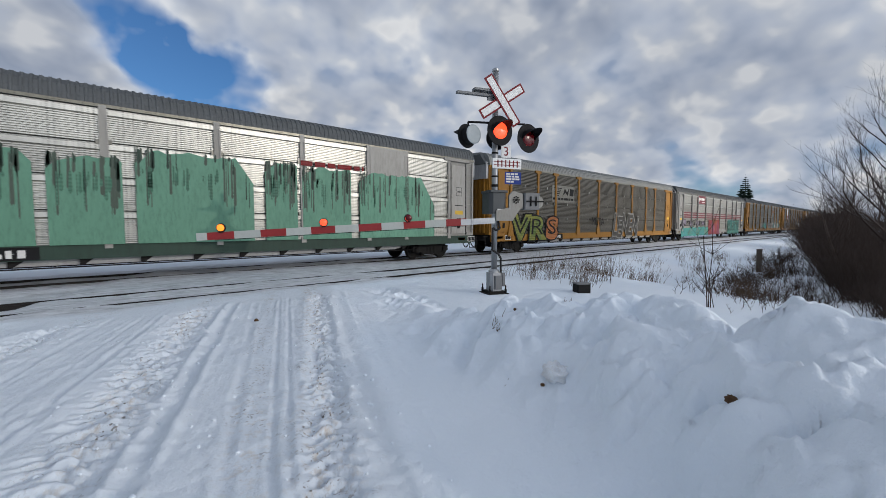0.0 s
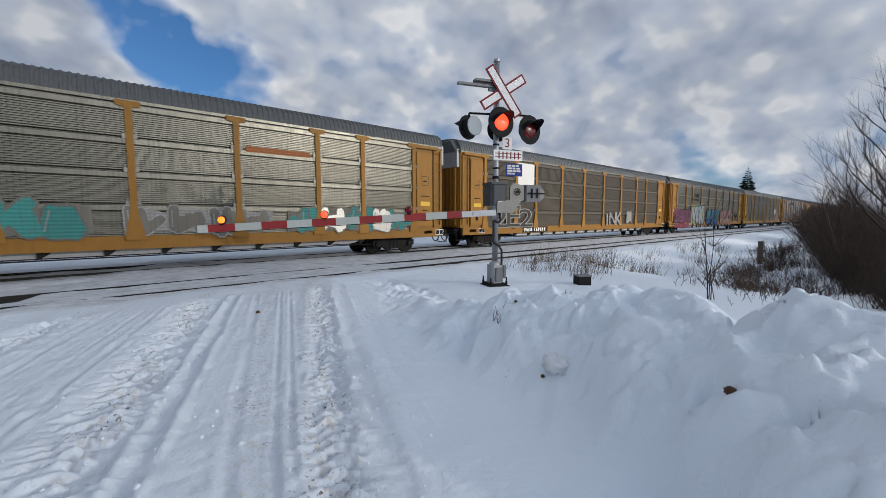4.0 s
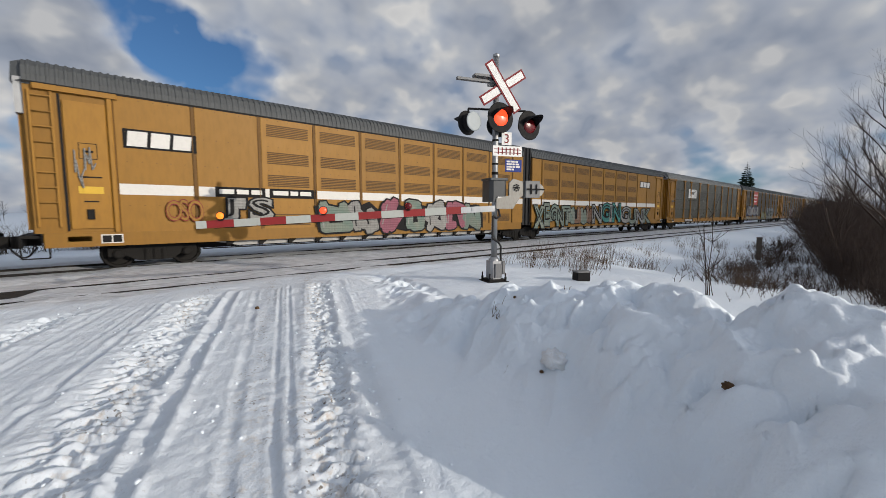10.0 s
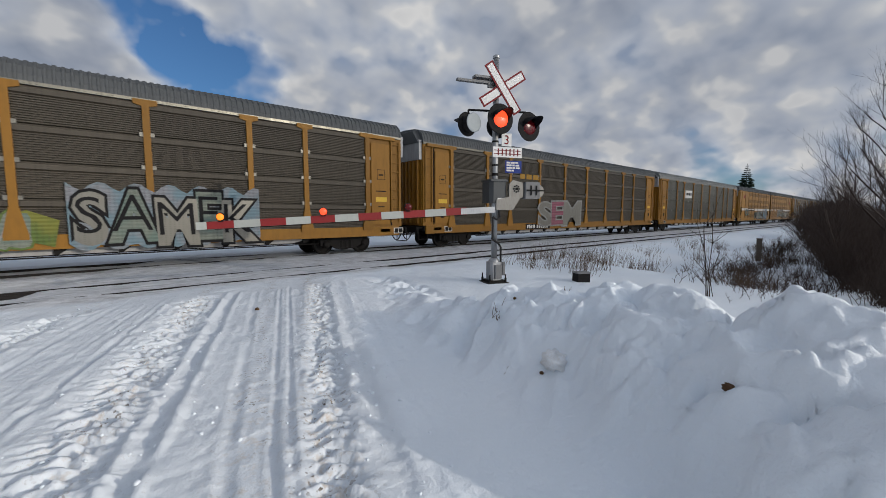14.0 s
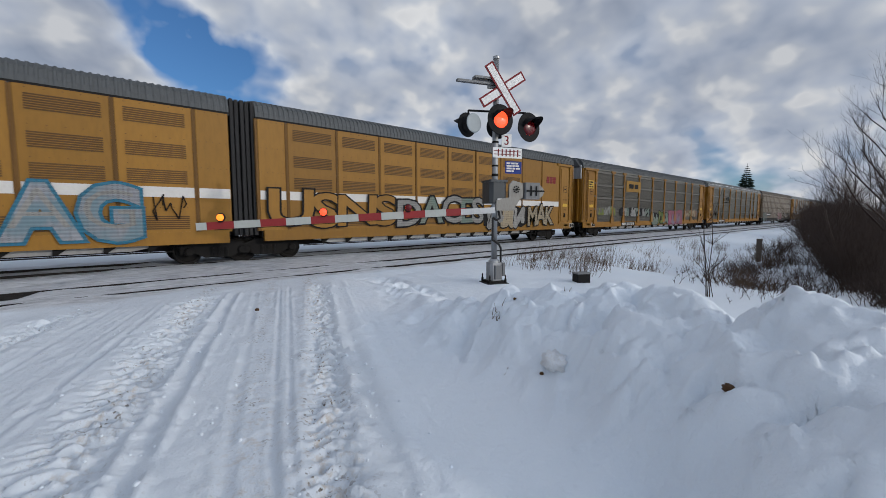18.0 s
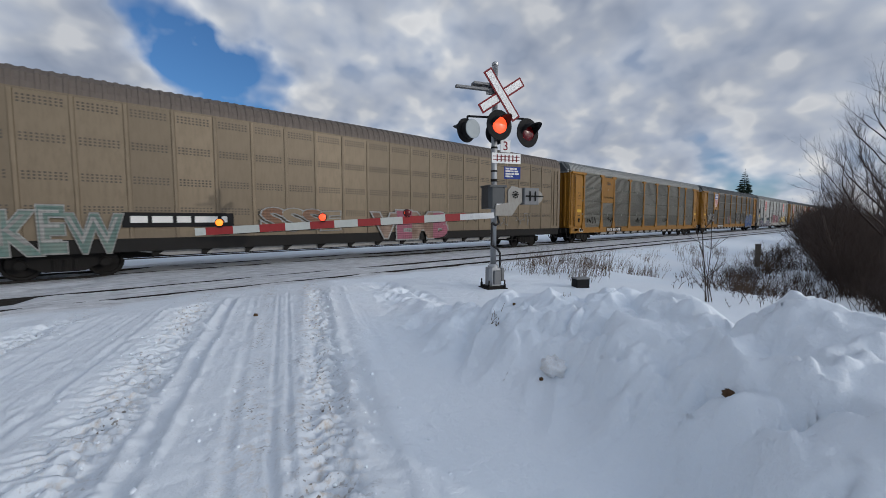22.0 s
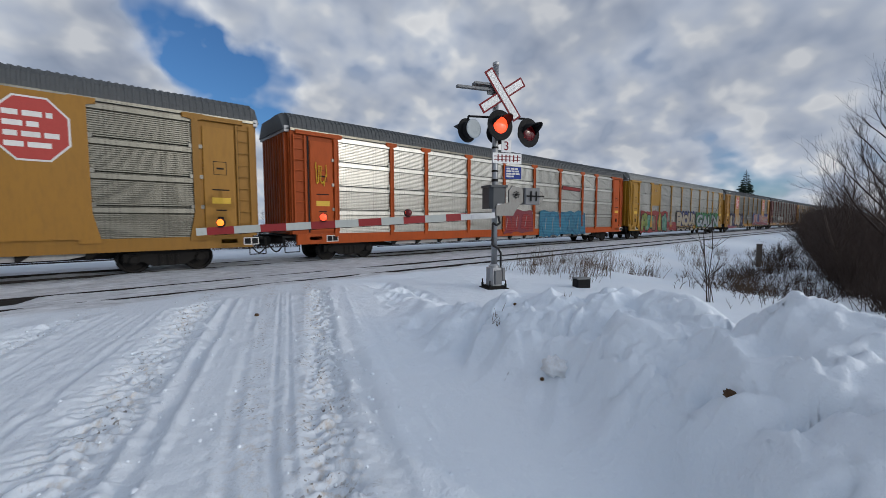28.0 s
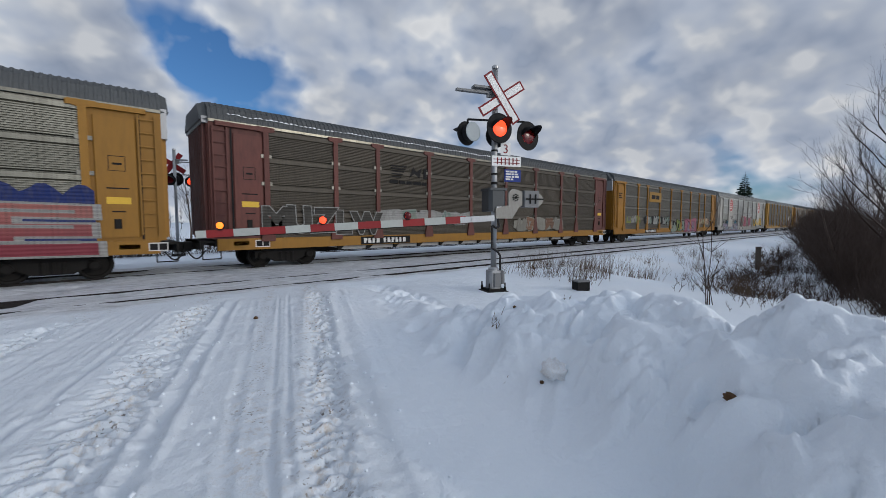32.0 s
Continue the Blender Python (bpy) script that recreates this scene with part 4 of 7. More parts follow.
def graffiti(car, seed, x0, x1, z0, z1, fills, edge, letters, cloud=None, y=-0.078, label="spray-painted letters in clashing colours"):
    """Row of fat painted letter forms: a rim in one colour, a fill, thin inner lines, over a cloud of colour."""
    rs = random.Random(seed)
    w = (x1 - x0) / letters
    m = max(4, int((x1 - x0) / 0.45))
    hz = 0.22 if cloud else -0.30 * (z1 - z0)
    up = [(x0 - 0.15 + (x1 - x0 + 0.3) * i / m + rs.uniform(-0.1, 0.1), z1 + hz * rs.uniform(0.2, 1.2)) for i in range(m + 1)]
    down = [(x0 - 0.15 + (x1 - x0 + 0.3) * i / m + rs.uniform(-0.1, 0.1), z0 - hz * rs.uniform(0.0, 0.7)) for i in range(m + 1)]
    g = part("graffiti", Build().slab(down + up[::-1], y + 0.009, y + 0.013), cloud or edge, car, label)
    for i in range(letters):
        # a bundle of fat strokes between knots of a 3 x 3 grid, no letter in particular
        kn = [(p + 0.3 * rs.uniform(-1, 1), q + 0.3 * rs.uniform(-1, 1)) for p in (0, 1, 2) for q in (0, 1, 2)]
        rs.shuffle(kn)
        left, right = min(kn[:4]), max(kn[:4])
        form = [(left[0], 0.1, left[0] + 0.2, 1.9), (*kn[0], *kn[1]), (*kn[1], *kn[2]), (right[0], rs.uniform(0, 0.5), right[0] - 0.3, rs.uniform(1.4, 2)), (kn[3][0], 0.0, kn[4][0], rs.choice((0.0, 1.0)))]
        lo, hi = z0 + rs.uniform(-0.02, 0.08), z1 - rs.uniform(0.0, 0.16)
        ax, wx = x0 + (i + 0.16) * w, w * 0.68
        lean, sw = rs.uniform(-0.12, 0.16), 0.195 * min(w, (hi - lo) * 0.75)
        knot = {}

        def at(kx, kz):
            if (kx, kz) not in knot:
                z = lo + sw + (hi - lo - 2 * sw) * kz / 2 + rs.uniform(-0.04, 0.04) * (hi - lo)
                knot[(kx, kz)] = (ax + wx * kx / 2 + lean * (z - lo) + rs.uniform(-0.07, 0.07) * w, z)
            return knot[(kx, kz)]
        le = Build()
        counts = []
        for lay, (grow, dep) in enumerate(((1.38, 0.0), (1.0, -0.004))):
            for j, (p, q, r, s) in enumerate(form):
                le.slab(stroke_ring(*at(p, q), *at(r, s), sw * grow), y + dep - 0.0006 * j - 0.0004 * (i % 2), y + dep + 0.004)
            counts.append(len(le.f))
        p, q, r, s = form[0]
        (px, pz), (qx, qz) = at(p, q), at(r, s)
        le.slab(stroke_ring(px - sw * 0.35, pz + sw * 0.2, qx - sw * 0.35, qz - sw * 0.2, sw * 0.13), y - 0.012, y - 0.008)
        me = le.mesh("letter")
        for mt in (edge, fills[i % len(fills)], SPRAY_WHITE if fills[i % len(fills)] is not SPRAY_WHITE else edge):
            me.materials.append(mt)
        for f in me.polygons:
            f.material_index = 0 if f.index < counts[0] else 1 if f.index < counts[1] else 2
        ob = new("letter", me)
        ob.parent = g


GLYPHS = {}


def glyph(ch, offset):
    """Flat outline of one character of the built-in font, fattened by offset: corners as (x, z, depth 0 or 1) and faces."""
    key = (ch, round(offset, 3))
    if key not in GLYPHS:
        cu = bpy.data.curves.new("glyph", "FONT")
        cu.body, cu.size, cu.extrude, cu.offset, cu.resolution_u = ch, 1.0, 0.5, offset, 3
        tmp = bpy.data.objects.new("glyph", cu)
        me = tmp.to_mesh()
        co = np.array([v.co[:] for v in me.vertices]).reshape(-1, 3)
        GLYPHS[key] = (co, [tuple(p.vertices) for p in me.polygons])
        tmp.to_mesh_clear()
        bpy.data.objects.remove(tmp)
        bpy.data.curves.remove(cu)
    return GLYPHS[key]


def lettering(car, text, x0, x1, z0, z1, fills, edge, cloud=None, shine=SPRAY_WHITE, lean=0.0, seed=0, fat=0.06, rim=0.045, y=-0.102):
    """Sprayed letters: a rim in one colour, a fill, a thin inner shine, uneven in size and tilt, over an optional cloud of colour."""
    rs = random.Random(seed)
    fat *= 0.72
    base = [glyph(c, fat) for c in text]
    wide = [max(0.25, float(np.ptp(g[0][:, 0]))) for g in base]
    k = (x1 - x0) / sum(wide)
    at, spots = x0, []
    for c, w, (co, _) in zip(text, wide, base):
        lo, hi = co[:, 1].min(), co[:, 1].max()
        spots.append((c, co[:, 0].min(), at, lo, hi, rs.uniform(-0.05, 0.05), rs.uniform(-0.06, 0.06), rs.uniform(0.88, 1.06)))
        at += w * k

    def place(shape, spot, d0, d1, dx=0.0, dz=0.0):
        c, left, start, lo, hi, tilt, lift, tall = spot
        v, f = shape
        kz = (z1 - z0) / max(0.2, hi - lo) * tall if c not in "'-" else (z1 - z0) / 0.8
        x = start + (v[:, 0] - left) * k * 1.05
        z = (z0 + (v[:, 1] - lo) * kz if c not in "'-" else z0 + v[:, 1] * kz) + lift * (z1 - z0)
        x, z = x + (lean + tilt) * (z - z0) + dx, z + tilt * (x - start) * 0.6 + dz
        d = np.where(v[:, 2] > 0, d0, d1)
        return np.stack((x, d, z), -1).tolist(), f

    root = car
    if cloud:
        n = max(6, int((x1 - x0) / 0.16))
        m = max(2, int((x1 - x0) / 0.75))
        up = [(x0 - 0.1 + (x1 - x0 + 0.2) * i / n, z1 - 0.02 + 0.20 * abs(math.sin(math.pi * m * i / n + seed)) * (z1 - z0)) for i in range(n + 1)]
        down = [(x0 - 0.1 + (x1 - x0 + 0.2) * i / n, z0 + 0.10 - 0.14 * abs(math.sin(math.pi * (m + 1) * i / n)) * (z1 - z0)) for i in range(n + 1)]
        root = part("graffiti", Build().slab(down + up[::-1], y + 0.006, y + 0.012), cloud, car, "spray-painted letters on a cloud of colour")
    inner = (shine if rs.random() < 0.5 else edge) if shine else None
    for i, sp in enumerate(spots):
        if edge:
            part("letter_rim", Build().add(*place(glyph(sp[0], fat + rim), sp, y - 0.0008 * (i % 3), y + 0.004)), edge, root)
        part("letter", Build().add(*place(glyph(sp[0], fat), sp, y - 0.006 - 0.0008 * (i % 3), y - 0.002)), fills[i % len(fills)], root)
        if edge and inner and fat > 0.04 and sp[0] not in "'-":
            v, f = glyph(sp[0], -0.012)
            part("letter_shine", Build().add(*place((np.stack((v[:, 0], 0.5 + (v[:, 1] - 0.5) * 0.8, v[:, 2]), -1), f), sp, y - 0.012, y - 0.010, dx=-0.03, dz=0.04)), inner, root)


def scribble(car, seed, x0, x1, z0, z1, ink, y=-0.08):
    """A thin looping tag."""
    rs = random.Random(seed)
    b = Build()
    n = 14
    pts = [(x0 + (x1 - x0) * i / n + rs.uniform(-0.1, 0.1) * (x1 - x0), y, rs.uniform(z0, z1)) for i in range(n + 1)]
    b.path(pts, 0.018, 4)
    part("tag", b, ink, car, kind="stuff")


def sign(car, name, ring, colour, y=-0.082, label=""):
    return part(name, Build().slab(ring, y, y + 0.012), colour, car, label)


def rect(x0, x1, z0, z1):
    return [(x0, z0), (x1, z0), (x1, z1), (x0, z1)]


def octagon(cx, cz, w, h, c=0.28):
    return [(cx - w, cz - h * (1 - c * 2)), (cx - w * (1 - c * 2), cz - h), (cx + w * (1 - c * 2), cz - h), (cx + w, cz - h * (1 - c * 2)),
            (cx + w, cz + h * (1 - c * 2)), (cx + w * (1 - c * 2), cz + h), (cx - w * (1 - c * 2), cz + h), (cx - w, cz + h * (1 - c * 2))]


def bars(parent, name, x0, x1, z0, z1, rows, colour, y, lengths=None, seed=1):
    """Unreadable or withheld lettering as plain bars."""
    rs = random.Random(seed)
    b = Build()
    h = (z1 - z0) / rows
    for i in range(rows):
        e = x0 + (x1 - x0) * (lengths[i] if lengths else rs.uniform(0.7, 1))
        zt = z1 - i * h
        x = x0
        while x < e - 0.03:
            w = min(rs.uniform(1.0, 2.4) * h, e - x)
            b.box(x, x + w, y - 0.004, y, zt - h * 0.78, zt - h * 0.12)
            x += w + 0.35 * h
    return part(name, b, colour, parent, kind="stuff")


def number_plate(car, x, w=2.6, colour=None):
    p = part("plate", Build().box(x, x + w, -0.040, -0.01, SILL0 + 0.02, SILL1 - 0.04), BLACK, car, "black panel with pale marking bars")
    b = Build()
    for k in range(10):
        bx = x + 0.14 + (w - 0.34) * (k + (0.7 if k > 3 else 0)) / 10.7
        b.box(bx, bx + 0.11, -0.044, -0.040, SILL0 + 0.08, SILL1 - 0.11)
        b.box(bx + 0.11, bx + 0.15, -0.044, -0.040, SILL0 + (0.08 if k % 2 else 0.19), SILL1 - (0.20 if k % 3 else 0.11))
    part("marking", b, colour or SIGN_WHITE, p, kind="stuff")


def underframe(car, L, sill_of, a, z):
    """Sill, floor, truss brackets with snow on them, trucks at a and z."""
    part("side_sill", Build().box(0.15, L - 0.15, -0.03, 0.06, SILL0, SILL1, 0.02), sill_of, car)
    part("floor", Build().box(0.1, L - 0.1, 0.06, W, 0.86, SILL1), STEEL, car)
    for i in range(14):
        x = a + 2.0 + (z - a - 4.0) * i / 13
        put("bracket", ("bracket",), lambda: Build().slab([(0.0, SILL0 + 0.02), (0.34, SILL0 + 0.02), (0.10, 0.55), (0, 0.55)], 0.12, 0.21), STEEL, car, x)
    part("snow_ledge", Build().slab([(a + 1.6, SILL0), (a + 2.4, 0.55), (z - 2.4, 0.55), (z - 1.6, SILL0)], 0.22, 0.45), GREY_CAKE, car, "grimy snow packed under the sill")
    part("centre_beam", Build().box(a, z, 1.1, 2.0, 0.45, 0.86), STEEL, car)
    part("brake_rod", Build().tube((a + 1.3, 0.3, 0.48), (z - 1.3, 0.3, 0.48), 0.022, n=5), STEEL, car)
    truck(car, a)
    truck(car, z)


GREY_CAKE = paint("grimy_snow", (0.42, 0.42, 0.41), 0.8, 0, (0.15, 0.14, 0.13), 0.5)
SNOW_CAKE = plain("packed_snow", (0.75, 0.77, 0.80), 0.7)


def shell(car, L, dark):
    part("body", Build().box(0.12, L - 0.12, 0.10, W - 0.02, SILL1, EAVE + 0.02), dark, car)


def rack_car(c0, c1, frame_of, sheet_of, roof_of, sill_of=None, label="", tiers=4, end_of=None, plate=5.2, cap_of=None, E=1.80):
    """Covered car carrier with ribbed side sheets between posts, from c0 to c1 along the train."""
    L = c1 - c0 - GAP
    car = thing("autorack_car", (c0 + GAP, SIDE, 0), label, "railway car", "cars of the train")
    nar, end_w = 1.98, 2.68
    w = (L - 2 * E - 2 * nar - 2 * end_w) / 5
    edges = [E]
    for k in (end_w, nar, w, w, w, w, w, nar, end_w):
        edges.append(edges[-1] + k)
    ridged = tiers == 5                 # plain corrugated sheets without the smooth bands
    tiers = 4
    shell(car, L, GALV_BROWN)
    part("roof", roof_mesh(L), roof_of, car, "ribbed sheet roof")
    part("top_rail", Build().box(0, L, -0.03, 0.10, EAVE - 0.05, EAVE + 0.04), cap_of or GALV, car)
    underframe(car, L, sill_of or frame_of, 2.6, L - 2.6)
    h = (EAVE - 0.05 - SILL1) / tiers
    for i, (a, b) in enumerate(zip(edges, edges[1:])):
        for j in range(tiers):
            pw = round(b - a - 0.16, 2)
            put("side_sheet", ("side_sheet", pw, round(h, 3), ridged), lambda: ribbed_panel(pw, h - 0.02, 10 if ridged else 11, not ridged, 0.05 if ridged else 0.024), sheet_of, car, a + 0.08, 0.0, SILL1 + j * h)
    for x in edges:
        if ridged or sheet_of in (GALV, GALV_DARK, GALV_BROWN, GALV_MID):
            put("side_post", ("side_post",), post_shape, frame_of, car, x, 0, 0)
        else:
            cap = frame_of not in (CAR_WHITE, CAR_GREY)
            put("side_post", ("slim_post", cap), lambda: slim_post_shape(cap), frame_of, car, x, 0, 0)
        for j in range(1, tiers):
            put("sheet_clip", ("sheet_clip",), lambda: Build().box(-0.19, 0.19, -0.070, -0.03, -0.06, 0.06, 0.01), GALV_MID, car, x, 0, SILL1 + j * h, "small bolted clip plate")
    if ridged:
        for a, b in zip(edges, edges[1:]):
            for j in range(1, tiers):
                put("joint_clip", ("joint_clip",), lambda: Build().box(-0.03, 0.03, -0.075, -0.03, -0.08, 0.06, 0.01), GALV_NEW, car, (a + b) / 2, 0, SILL1 + j * h, "bright joint clip")
    eo = end_of or frame_of
    end_section(car, 0.0, False, eo, E)
    end_section(car, L - E, True, eo, E)
    end_face(car, 0.0, -1, eo)
    end_face(car, L, 1, eo)
    if plate:
        number_plate(car, plate)
    return car, L, edges


def louvre_shape(w, h, n):
    b = Build()
    for i in range(n):
        z = h * i / n
        b.box(0, w, -0.010, 0.0, z, z + h / n * 0.62)
    return b


def rivet_rows(w):
    """Rows of bolt heads across a flat sheet."""
    b = Build()
    for z in (1.9, 3.2, 4.05, 4.98):
        for i in range(5):
            x = w * (0.14 + 0.18 * i)
            b.box(x - 0.012, x + 0.012, -0.03, -0.02, z - 0.012, z + 0.012)
    return b


def max_car(c0, c1, lead, label):
    """One unit of an articulated pair: smooth yellow sheets with louvred vents and a white band; lead: it carries the outer end in front."""
    x0, x1 = (c0 + GAP, c1 + 0.22) if lead else (c0 + 1.06, c1)
    L = x1 - x0
    car = thing("autorack_car", (x0, SIDE, 0), label, "railway car", "cars of the train")
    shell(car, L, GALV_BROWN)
    part("roof", roof_mesh(L), ROOF_GREY, car, "ribbed sheet roof")
    part("top_rail", Build().box(0, L, -0.03, 0.10, EAVE - 0.03, EAVE + 0.03), STEEL, car)
    underframe(car, L, TAN, 2.6 if lead else 0.4, L - (0.4 if lead else 2.6))
    E, n, short = 1.75, 9, 1.05
    s, e = (E, L - short) if lead else (short, L - E)
    w = (e - s) / n
    bays = [(s + i * w, w, i if lead else n - 1 - i) for i in range(n)] + [(L - short, short, 1) if lead else (0.0, short, 1)]
    for x, bw, inner in bays:
        sh = put("side_sheet", ("flat_sheet", round(bw, 2)), lambda: Build().box(0.05, bw - 0.05, -0.02, 0.06, SILL1 - 0.02, EAVE - 0.02, 0.01), TAN, car, x, 0, 0)
        # rib drawn in the darkened tan, its shade painted in
        put("side_rib", ("flat_rib",), lambda: Build().box(-0.06, 0.06, -0.004, 0.06, SILL1 - 0.02, EAVE - 0.02).box(-0.055, -0.03, -0.05, 0.0, SILL1, EAVE - 0.03), TAN_SHADED, car, x, 0, 0)
        for zz in ((4.42, 3.45, 2.64, 1.22) if inner > 1 else ()):
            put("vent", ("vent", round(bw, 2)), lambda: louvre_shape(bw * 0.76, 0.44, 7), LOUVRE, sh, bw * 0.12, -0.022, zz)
        put("rivet_rows", ("rivet_rows", round(bw, 2)), lambda: rivet_rows(bw), TAN_SHADED, sh)
        put("band", ("band", round(bw, 2)), lambda: Build().box(0.07, bw - 0.07, -0.024, -0.02, 2.22, 2.54), SIGN_WHITE, sh)
    if lead:
        end_section(car, 0.0, False, TAN, E)
        end_face(car, 0.0, -1, TAN)
    else:
        end_section(car, L - E, True, TAN, E)
        end_face(car, L, 1, TAN)
        for k in range(5):
            part("bellows", Build().box(-0.80 + k * 0.165, -0.69 + k * 0.165, 0.06 + 0.05 * (k % 2), W - 0.12, 0.95, TOP - 0.25), RUBBER, car, "black folded rubber bellows")
    return car, L, w


def flush_car(c0, c1, label):
    """Beige car of flat bolted sheets with many slim ribs and rows of pierced holes."""
    L = c1 - c0 - GAP
    car = thing("autorack_car", (c0 + GAP, SIDE, 0), label, "railway car", "cars of the train")
    shell(car, L, BEIGE)
    part("roof", roof_mesh(L, 0.27), ROOF_BROWN, car, "ribbed sheet roof")
    part("top_rail", Build().box(0, L, -0.03, 0.10, EAVE - 0.03, EAVE + 0.03), BEIGE, car)
    underframe(car, L, STEEL, 2.9, L - 2.9)
    n, E = 22, 0.95
    w = (L - 2 * E) / n
    for i in range(n):
        x = E + i * w
        sh = put("side_sheet", ("beige_sheet", round(w, 2)), lambda: Build().box(0.05, w - 0.05, -0.02, 0.06, SILL1, EAVE - 0.02, 0.01), BEIGE, car, x, 0, 0)
        part("side_rib", Build().box(x - 0.05, x + 0.05, -0.045, 0.06, SILL1, EAVE - 0.02, 0.01), BEIGE, car)
        for zz in (4.72, 3.75, 2.75, 1.85):
            put("vent", ("hole_row", round(w, 2)), lambda: hole_row(w * 0.8, 0.26), GALV_BROWN, sh, w * 0.1, -0.0225, zz)
    for x in (0.0, L - E):
        part("end_panel", Build().box(x, x + E, -0.02, 0.10, SILL1, EAVE), BEIGE, car)
        ladder(car, x + 0.2, BEIGE)
    end_face(car, 0.0, -1, BEIGE)
    end_face(car, L, 1, BEIGE)
    return car, L


def hole_row(w, h):
    b = Build()
    n = 9
    for i in range(n):
        for j in range(3):
            b.box(w * i / n, w * i / n + w / n * 0.5, -0.006, 0.0, h * j / 3, h * j / 3 + h / 3 * 0.55)
    return b


# stretches of running paint along the first car: start, end, slope of the far edge
MINT_FIELDS = ((2.6, 5.4, 0.3), (6.0, 8.2, 0.3), (8.6, 10.75, 0.35), (11.0, 12.6, 0.15), (12.9, 16.2, 0.8), (16.6, 17.75, 0.1), (17.95, 20.0, 0.12), (20.4, 24.5, 1.2))
GAP, RACK, UNIT = 1.28, 28.616, 21.953         # gap between cars; pitch of a car and of an articulated unit
JOINTS = [11.21 - RACK]
for _k in range(27):
    JOINTS.append(JOINTS[-1] + (UNIT if _k in (8, 9, 14, 15) else RACK))
train = []


def snow_line(x0, x1, h, seed):
    """Ragged strip of snow lying along the curve of the roof edge."""
    rs = random.Random(seed)
    n = int((x1 - x0) / 0.25)
    low = [(x0 + (x1 - x0) * i / n, EAVE + 0.26 + rs.uniform(-0.03, 0.02)) for i in range(n + 1)]
    top = [(x, z + h * rs.uniform(0.35, 1.0)) for x, z in low]
    b = Build()
    vs = [(x, 0.0, z) for x, z in low] + [(x, 0.06 + 0.4 * (z - EAVE - 0.26), z) for x, z in top] + [(x, 0.30, z) for x, z in top]
    m = n + 1
    b.add(vs, [(i, i + 1, m + i + 1, m + i) for i in range(n)] + [(m + i, m + i + 1, 2 * m + i + 1, 2 * m + i) for i in range(n)])
    return b


def build_train():
    J = JOINTS
    Y = "yellow car carrier, "
    # silver car with running mint paint
    car, L, e = rack_car(J[0], J[1], CAR_WHITE, GALV_NEW, ROOF_GREY, GREEN_SILL, "white car carrier with bright sheets, half covered in mint green paint", plate=8.2)
    rs = random.Random(3)
    for x0, x1, slant in MINT_FIELDS:
        t = 3.72 + rs.uniform(-0.08, 0.08) + (0.25 if x0 > 12 else 0)
        m = max(5, int((x1 - x0) / 0.22))
        ring = [(x0, SILL1), (x1, SILL1), (x1, t - 1.1 * slant)]
        ring += [(x1 - slant * 0.7 - (x1 - x0 - slant * 0.7) * k / m, t - rs.uniform(0.0, 0.14) - 0.35 * max(0, 1 - (m - k) / 2.5)) for k in range(m + 1)]
        f = part("spray_field", Build().slab(ring, -0.106, -0.10), MINT_RUN, car, "mint green paint with dark runs")
        for dark, n, y in ((DARK_RUN, 26, -0.1075), (GREEN_SILL, 12, -0.1085), (MINT, 16, -0.1095)):
            b = Build()
            for _ in range(n):
                x = rs.choice((rs.uniform(x0, x1 - 0.1), x0 + rs.random() ** 2 * 0.5, x1 - slant * 0.8 - rs.random() ** 2 * 0.4)) if dark is not MINT else rs.uniform(x0 + 0.1, x1 - slant - 0.1)
                w, top = rs.uniform(0.02, 0.09), t - rs.uniform(-0.05, 0.2) - (0 if dark is not MINT else 0.5) - (1.1 * slant * max(0, (x - x1 + slant) / slant) if slant else 0)
                low = max(SILL1 + 0.02, top - rs.uniform(0.15, 1.0) * (1.8 if dark is DARK_RUN else 1.0))
                b.slab([(x, low + 0.08), (x + w * 0.5, low), (x + w, low + 0.06), (x + w, top - 0.03), (x + w * 0.4, top)], y, y + 0.001)
            part("paint_run", b, dark, f, "runs of wet paint", kind="stuff")
    bars(car, "emblem", 17.9, 20.6, 3.88, 4.16, 1, SPRAY_RED, -0.112, (1,), 9)
    sign(car, "sign_panel", rect(e[7] + 0.05, e[8] - 0.05, SILL1, EAVE - 0.03), CAR_WHITE, -0.085)
    train.append(car)
    # grey sheets, horse emblem, green letters
    car, L, e = rack_car(J[1], J[2], YELLOW, GALV_DARK, ROOF_LIGHT, YELLOW, Y + "dull grey sheets, black horse emblem and green letters", plate=4.8, tiers=5)
    horse(car, e[2] - 0.4, e[3] - 0.6, 3.25, BLACK, GALV_MID)
    lettering(car, "VRS", 1.6, 6.6, 0.72, 2.25, (LEAF, LEAF, SPRAY_ORANGE), BLACK, seed=11, lean=0.1, fat=0.10)
    lettering(car, "LENEN", 14.5, 18.95, 0.78, 2.55, (SPRAY_DARK,), SPRAY_WHITE, seed=12, lean=0.2, fat=0.02, rim=0.04)
    lettering(car, "MUTA", 11.2, 13.1, 1.66, 2.25, (BLACK,), None, seed=13, fat=0.0)
    train.append(car)
    # grey car with maroon stripes
    car, L, e = rack_car(J[2], J[3], CAR_GREY, GALV_NEW, ROOF_GREY, CAR_GREY, "grey car carrier with bright sheets, maroon stripes and maroon emblem", plate=0)
    for z in (2.47, 2.70, 2.93):
        for a, b in zip(e, e[1:]):
            sign(car, "stripe", rect(a + 0.1, b - 0.1, z, z + 0.13), MAROON, -0.045)
    p = sign(car, "emblem", rect(e[2] - 0.15, e[3] - 0.25, 4.1, 5.0), MAROON, -0.05, "maroon panel with pale swirl and bars")
    bars(p, "marking", e[2] + 0.75, e[3] - 0.45, 4.42, 4.82, 1, SIGN_WHITE, -0.05, (1,))
